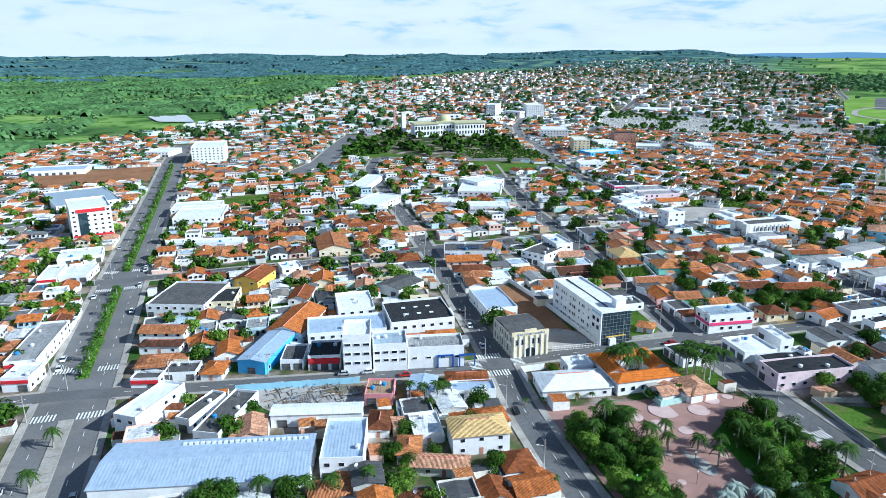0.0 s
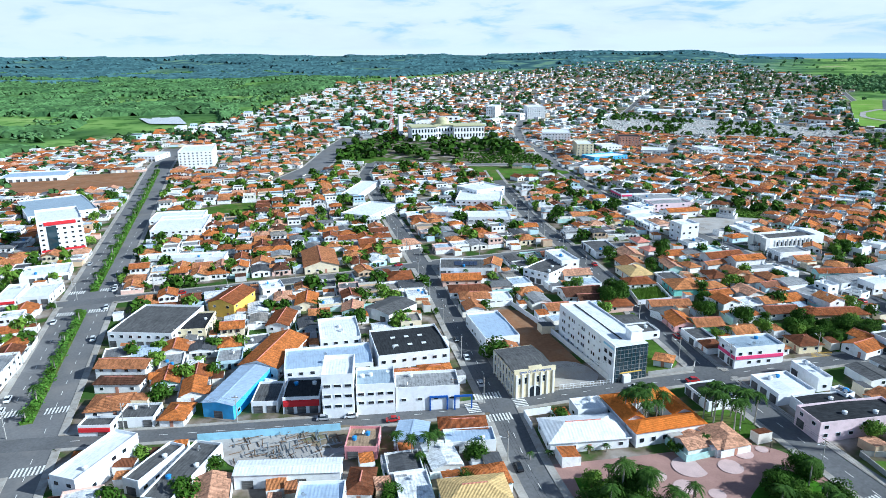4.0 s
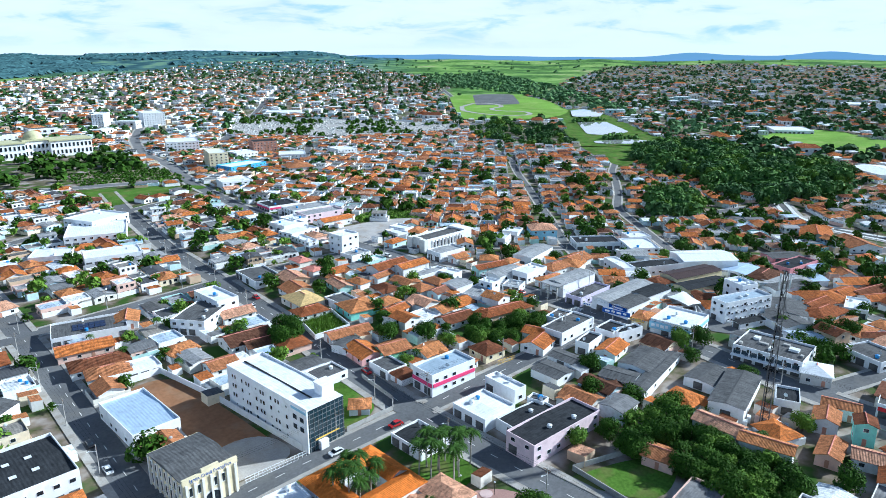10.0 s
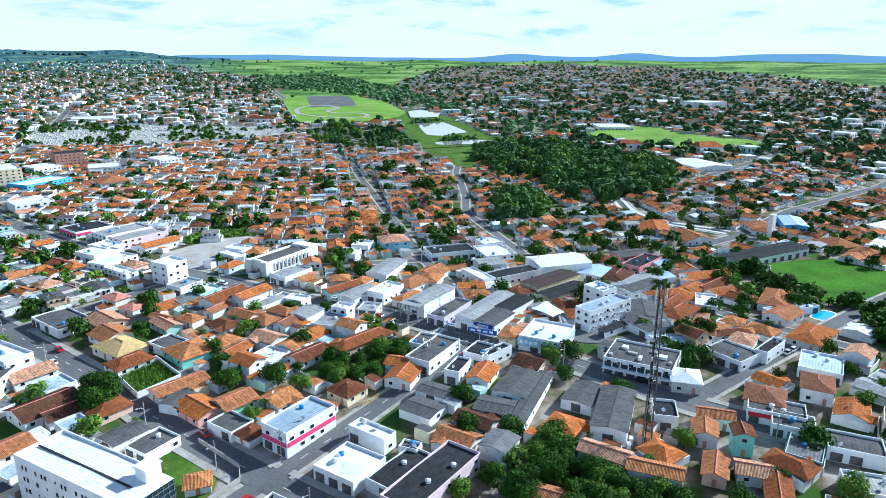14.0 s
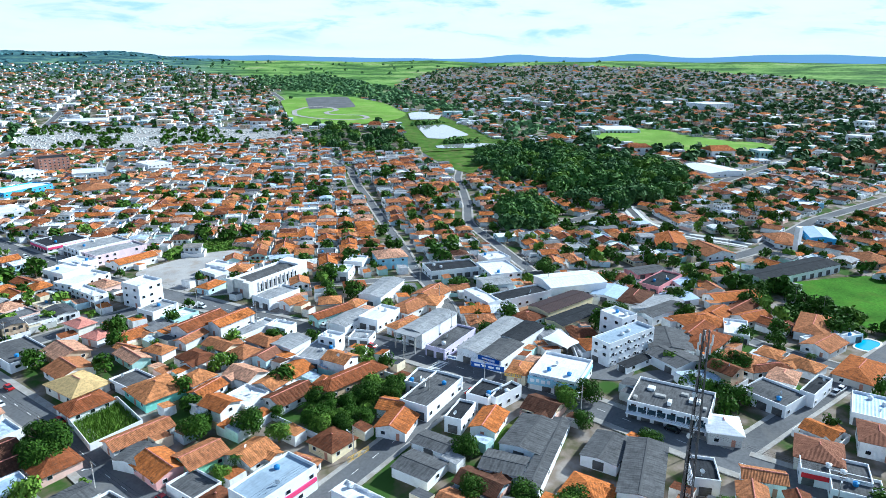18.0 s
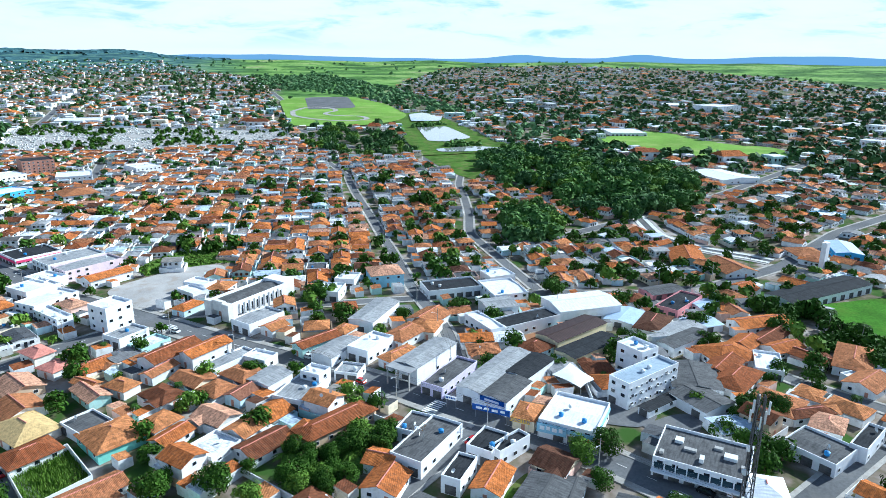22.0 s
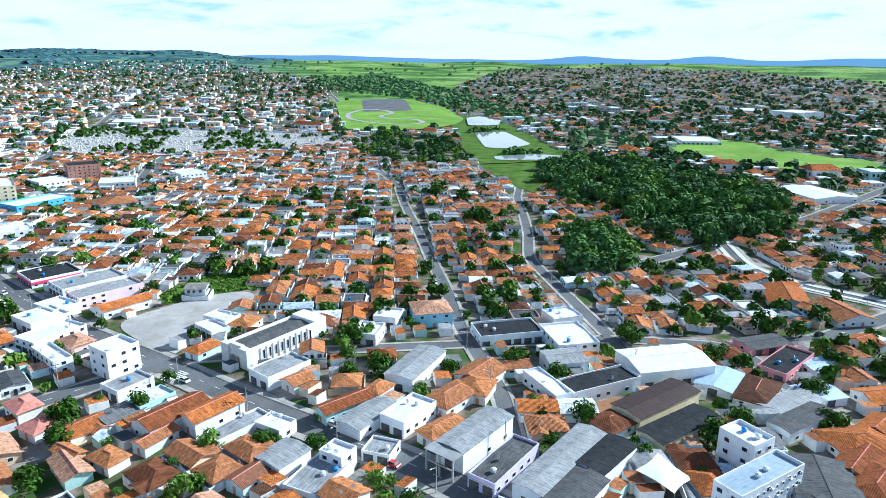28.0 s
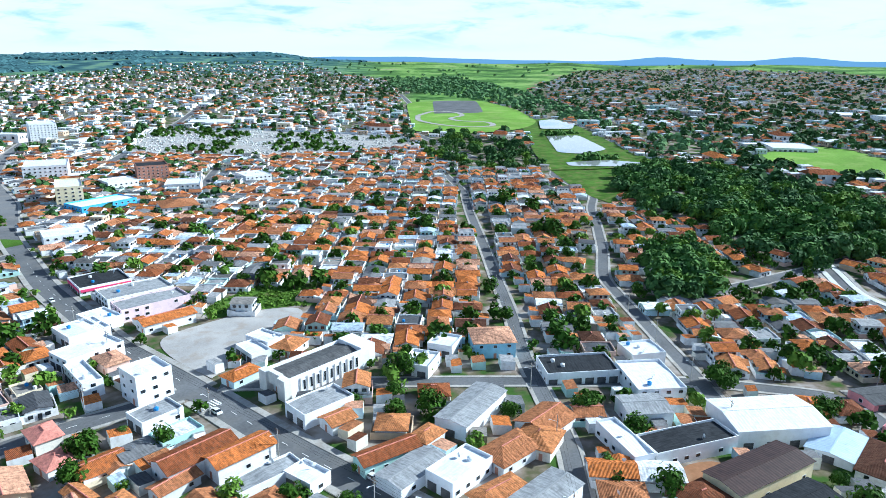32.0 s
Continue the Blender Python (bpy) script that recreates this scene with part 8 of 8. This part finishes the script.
rr = random.Random(77)
for key, prob in (("avenue", 0.22), ("market", 0.10), ("church", 0.07), ("garden", 0.05), ("shops", 0.10), ("second_cross", 0.05), ("station", 0.05), ("south_east", 0.08)):
    line, width = LINES[key]
    for k in range(2, len(line) - 2):
        p = line[k]
        if rr.random() < prob and path_gap(p.x, p.y) < 330 and p.y > 60:
            t = (line[k + 1] - line[k - 1]).normalized()
            sg = rr.choice((-1, 1))
            off = width / 2 - 1.3
            x, y = p.x - t.y * sg * off, p.y + t.x * sg * off
            if street_gap(x, y, key)[0] > 4:
                car(x, y, math.degrees(math.atan2(t.y, t.x)) + (0 if sg < 0 else 180), rr.choice(("car_white", "car_white", "car_silver", "car_black", "car_red")))

# ---- utility poles and street lamps ----


def pole_meshes():
    def make():
        a = Geo().tube((0, 0, -0.5), (0, 0, 9.0), 0.16, 0.10, 7).mesh("post", ["concrete"])
        b = Geo().box(-1.0, -0.06, 8.3, 1.0, 0.06, 8.45).box(-0.6, -0.06, 7.5, 0.6, 0.06, 7.62).mesh("crossarm", ["bark"])
        c = Geo().tube((0, 0, 7.0), (0, -1.8, 7.6), 0.05, 0.04, 5).mesh("lamp_arm", ["tank_white"])
        return a, b, c
    return cached("pole", make)


for key in ("avenue", "market", "church", "garden", "shops", "second_cross", "brick_lane", "lane", "station"):
    line, width = LINES[key]
    wires, last = Geo(), None
    for k in range(3, len(line) - 3, 8):
        p = line[k]
        if path_gap(p.x, p.y) > 300:
            last = None
            continue
        t = (line[k + 1] - line[k - 1]).normalized()
        x, y = p.x - t.y * (width / 2 + 0.6), p.y + t.x * (width / 2 + 0.6)
        top = thing("utility_pole", x, y, math.degrees(math.atan2(t.y, t.x)) + 180, None, "concrete utility pole with a crossarm and street lamp", "utility pole", "utility poles")
        for nm, me in zip(("post", "crossarm", "lamp_arm"), pole_meshes()):
            piece = child(nm, me, top)
        child("lamp_head", cached("lamp_head", lambda: Geo().box(-0.14, -2.3, 7.55, 0.14, -1.7, 7.68).mesh("lamp_head", ["tank_white"])), piece)
        here = Vector((x, y, ground_z(x, y) + 8.4))
        if last is not None and (here - last).length < 60:
            for off in (-0.8, 0, 0.8):
                o = Vector((t.x * 0 - t.y * off, t.x * off, 0))
                mid = (here + last) / 2 + o - Vector((0, 0, 0.6))
                wires.tube(last + o, mid, 0.02, 0.02, 3).tube(mid, here + o, 0.02, 0.02, 3)
        last = here
    if wires.v:
        tagged(new("overhead_wires", wires.mesh("overhead_wires", ["rubber"])), "black overhead wires between the poles", "wires", kind="stuff")

# ---- stock in the builders' yard ----
rr = random.Random(12)
g = Geo()
for k in range(150):
    x, y = rr.uniform(0, 30), rr.uniform(176, 194)
    if inside(x, y, AREAS["timber_yard"][0]):
        a, ln = rr.choice((0.1, 1.6, 1.7, 0.0)) + rr.uniform(-.1, .1), rr.uniform(1.5, 4.5)
        z = 0.15 + rr.uniform(0, 0.9)
        g.tube((x, y, z), (x + ln * math.cos(a), y + ln * math.sin(a), z + rr.uniform(-.1, .4)), 0.14, 0.14, 4, 0 if k % 3 else 1)
tagged(new("steel_stock", g.mesh("steel_stock", ["steel", "bark"])), "rusty and galvanised steel sections stacked in a yard", "building stock", kind="stuff")

# ---- details of the shop street and the yards ----


def yard_wall(name, pts, h, mat, label):
    """A plastered wall with thickness along a line."""
    line = resample(pts, 5.0)
    g = Geo()
    for a, b in zip(line, line[1:]):
        t = (b - a).normalized()
        nv = Vector((-t.y, t.x)) * 0.1
        q = [(p.x, p.y, ground_z(p.x, p.y) - 0.4) for p in (a - nv, b - nv, b + nv, a + nv)]
        g.add(q + [(v[0], v[1], v[2] + h + 0.4) for v in q], BOX_F)
    tagged(new(name, g.mesh(name, [mat])), label, "wall", kind="structure")


yard_wall("wall_corn_plot", [(173.2, 259.1), (166.6, 240.4), (180.7, 237.2), (186.5, 254.6), (173.2, 259.1)], 2.2, "paint_white", "white wall round the maize plot")
yard_wall("wall_garden_grove", [(195, 182), (199, 209), (235, 200), (231, 174)], 2.0, "paint_white", "white wall round the garden grove")
yard_wall("wall_pink_lot", [(152, 103), (157, 128), (176, 118)], 1.6, "concrete", "low grey wall of the grass lot")
yard_wall("wall_church_lot", [(119.5, 189), (120, 230), (118, 262), (100, 264)], 2.2, "paint_white", "white wall behind the earth lot")
yard_wall("wall_guest_yard", [(262, 134), (292, 148), (300, 142)], 2.2, "paint_white", "white yard wall of the guest house")
yard_wall("wall_west_yard", [(-8, 197.5), (31, 189.6)], 2.4, "paint_lightblue", "blue and white wall of the builders' yard")

# white railing between the church and the office, and the garden wall
rail = thing("lot_fence", 110.2, 187.6, -7.5, None, "white metal railing along the pavement", "fence")
for k in range(16):
    child("post", unit_box("paint_white"), rail, sized(-8.6 + k * 1.15, 0, -0.2, 0.09, 0.09, 2.1))
for z in (0.15, 1.0, 1.75):
    child("rail", unit_box("paint_white"), rail, sized(0, 0, z, 17.6, 0.06, 0.1))
yard_wall("wall_glass_garden", [(133.4, 186.6), (149.5, 184.2), (153.5, 188.0), (157.5, 206.0)], 1.5, "concrete", "pale stone wall of the office garden")
yard_wall("wall_white_office", [(83.0, 171.0), (84.0, 178.5), (92.5, 177.6)], 2.2, "paint_white", "white yard wall with an arched corner")

# tensile canopy over the store's yard
ct = thing("sail_canopy", 277, 145.2, 0, None, "white tensile sail canopy over a parking yard", "canopy")
corner = [(-3.1, 6.2, 4.6), (6.9, 3.4, 4.8), (3.3, -5.9, 2.9), (-6.8, -3.8, 4.2)]
n = 8
g = Geo()
vs = []
for i in range(n + 1):
    for j in range(n + 1):
        u, v = i / n, j / n
        p = [corner[0][c] * (1 - u) * (1 - v) + corner[1][c] * u * (1 - v) + corner[2][c] * u * v + corner[3][c] * (1 - u) * v for c in range(3)]
        pull = 1 - 0.10 * math.sin(math.pi * u) - 0.10 * math.sin(math.pi * v)
        vs.append((p[0] * pull, p[1] * pull, p[2] + 0.7 * math.sin(math.pi * u) * math.sin(math.pi * v)))
g.add(vs, [(i * (n + 1) + j, (i + 1) * (n + 1) + j, (i + 1) * (n + 1) + j + 1, i * (n + 1) + j + 1) for i in range(n) for j in range(n)])
child("sail", g.mesh("sail", ["tank_white"], True), ct)
for x, y, z in corner:
    child("post", Geo().tube((0, 0, -0.5), (0, 0, z), 0.09, 0.08, 6).mesh("post", ["steel"]), ct, pose(x, y, 0))


def shop_sign(x, y, rot, w, h, z, board, bars, text=""):
    """A flat shop sign on two struts, with lettering or plain bars."""
    top = thing("shop_sign", x, y, rot, None, f"wide {board.split('_')[1]} shop sign over the pavement", "sign", "shop signs")
    child("board", Geo().box(-w / 2, -0.12, z, w / 2, 0.12, z + h).mesh("board", [board]), top)
    for k in (-0.42, 0.42):
        child("strut", Geo().tube((k * w, 0.1, -0.2), (k * w, 0.1, z + 0.2), 0.05, 0.05, 5).mesh("strut", ["steel"]), top)
    if text:
        cu = bpy.data.curves.new("lettering", "FONT")
        cu.body, cu.size, cu.extrude, cu.align_x = text, h * 0.85, 0.02, "CENTER"
        cu.materials.append(MATS[bars])
        child("lettering", cu, top, pose(0, -0.14, z + h * 0.2, 90, 0, 0), "dark lettering")
    else:
        for k in range(4):
            child("bar", unit_box(bars), top, sized((k - 1.5) * w * 0.21, -0.14, z + h * (0.3 + 0.08 * (k % 2)), w * (0.16 - 0.04 * (k % 2)), 0.06, h * 0.42))


shop_sign(246.3, 151.6, -86, 5.6, 1.3, 2.6, "paint_yellow", "paint_deepblue", "TUDO 19,99")
shop_sign(247.2, 160.5, -87, 11.0, 1.7, 2.8, "paint_deepblue", "paint_white")
shop_sign(245.4, 142.5, -88, 8.0, 2.6, 2.2, "paint_lightblue", "paint_white")
shop_sign(245.3, 134.0, -88, 3.0, 1.0, 2.4, "paint_red", "paint_white")
shop_sign(248.6, 173.5, -88, 3.4, 1.2, 2.8, "paint_white", "paint_deepblue")


def pool(x, y, rot, w, d):
    """A sunk swimming pool with a pale rim."""
    top = thing("swimming_pool", x, y, rot, None, "blue swimming pool with a pale stone rim", "pool", "swimming pools")
    n = 28
    ring = lambda k, z: [(math.copysign(abs(math.cos(2 * math.pi * q / n)) ** 0.6, math.cos(2 * math.pi * q / n)) * w / 2 * k, math.copysign(abs(math.sin(2 * math.pi * q / n)) ** 0.6, math.sin(2 * math.pi * q / n)) * d / 2 * k, z) for q in range(n)]  # noqa: E731
    g = Geo().add(ring(1.18, 0.1) + ring(1.16, 0.4) + ring(1.0, 0.4) + ring(0.99, 0.2), [(n * a + k, n * a + (k + 1) % n, n * a + n + (k + 1) % n, n * a + n + k) for a in range(3) for k in range(n)])
    child("rim", g.mesh("rim", ["stone_white"]), top)
    child("water", Geo().add(ring(0.995, 0.28), [tuple(range(n))]).mesh("water", ["pool_water"]), top)


pool(180.0, 205.0, 20, 5.0, 3.4)
pool(334, 49, -25, 12.0, 6.0)

# blue portal frames of the corner shop
for x, y, rot in ((68.6, 188.9, -13), (61.4, 190.9, -13)):
    top = thing("portal_frame", x, y, rot, None, "deep blue steel portal frame before a shop front", "frame", "portal frames")
    for u in (-2.6, 2.6):
        child("post", unit_box("paint_deepblue"), top, sized(u, 0, -0.2, 0.4, 0.5, 4.8))
    child("beam", unit_box("paint_deepblue"), top, sized(0, 0, 4.3, 5.6, 0.55, 0.5))

# yellow railings of a front yard
top = thing("yard_fence", 194.3, 174.4, -14, None, "yellow metal yard fence with slim bars", "fence")
for k in range(19):
    child("bar", unit_box("paint_yellow"), top, sized(-3.6 + k * 0.4, 0, -0.2, 0.06, 0.06, 2.0))
for z in (0.3, 1.6):
    child("rail", unit_box("paint_yellow"), top, sized(0, 0, z, 7.4, 0.05, 0.08))
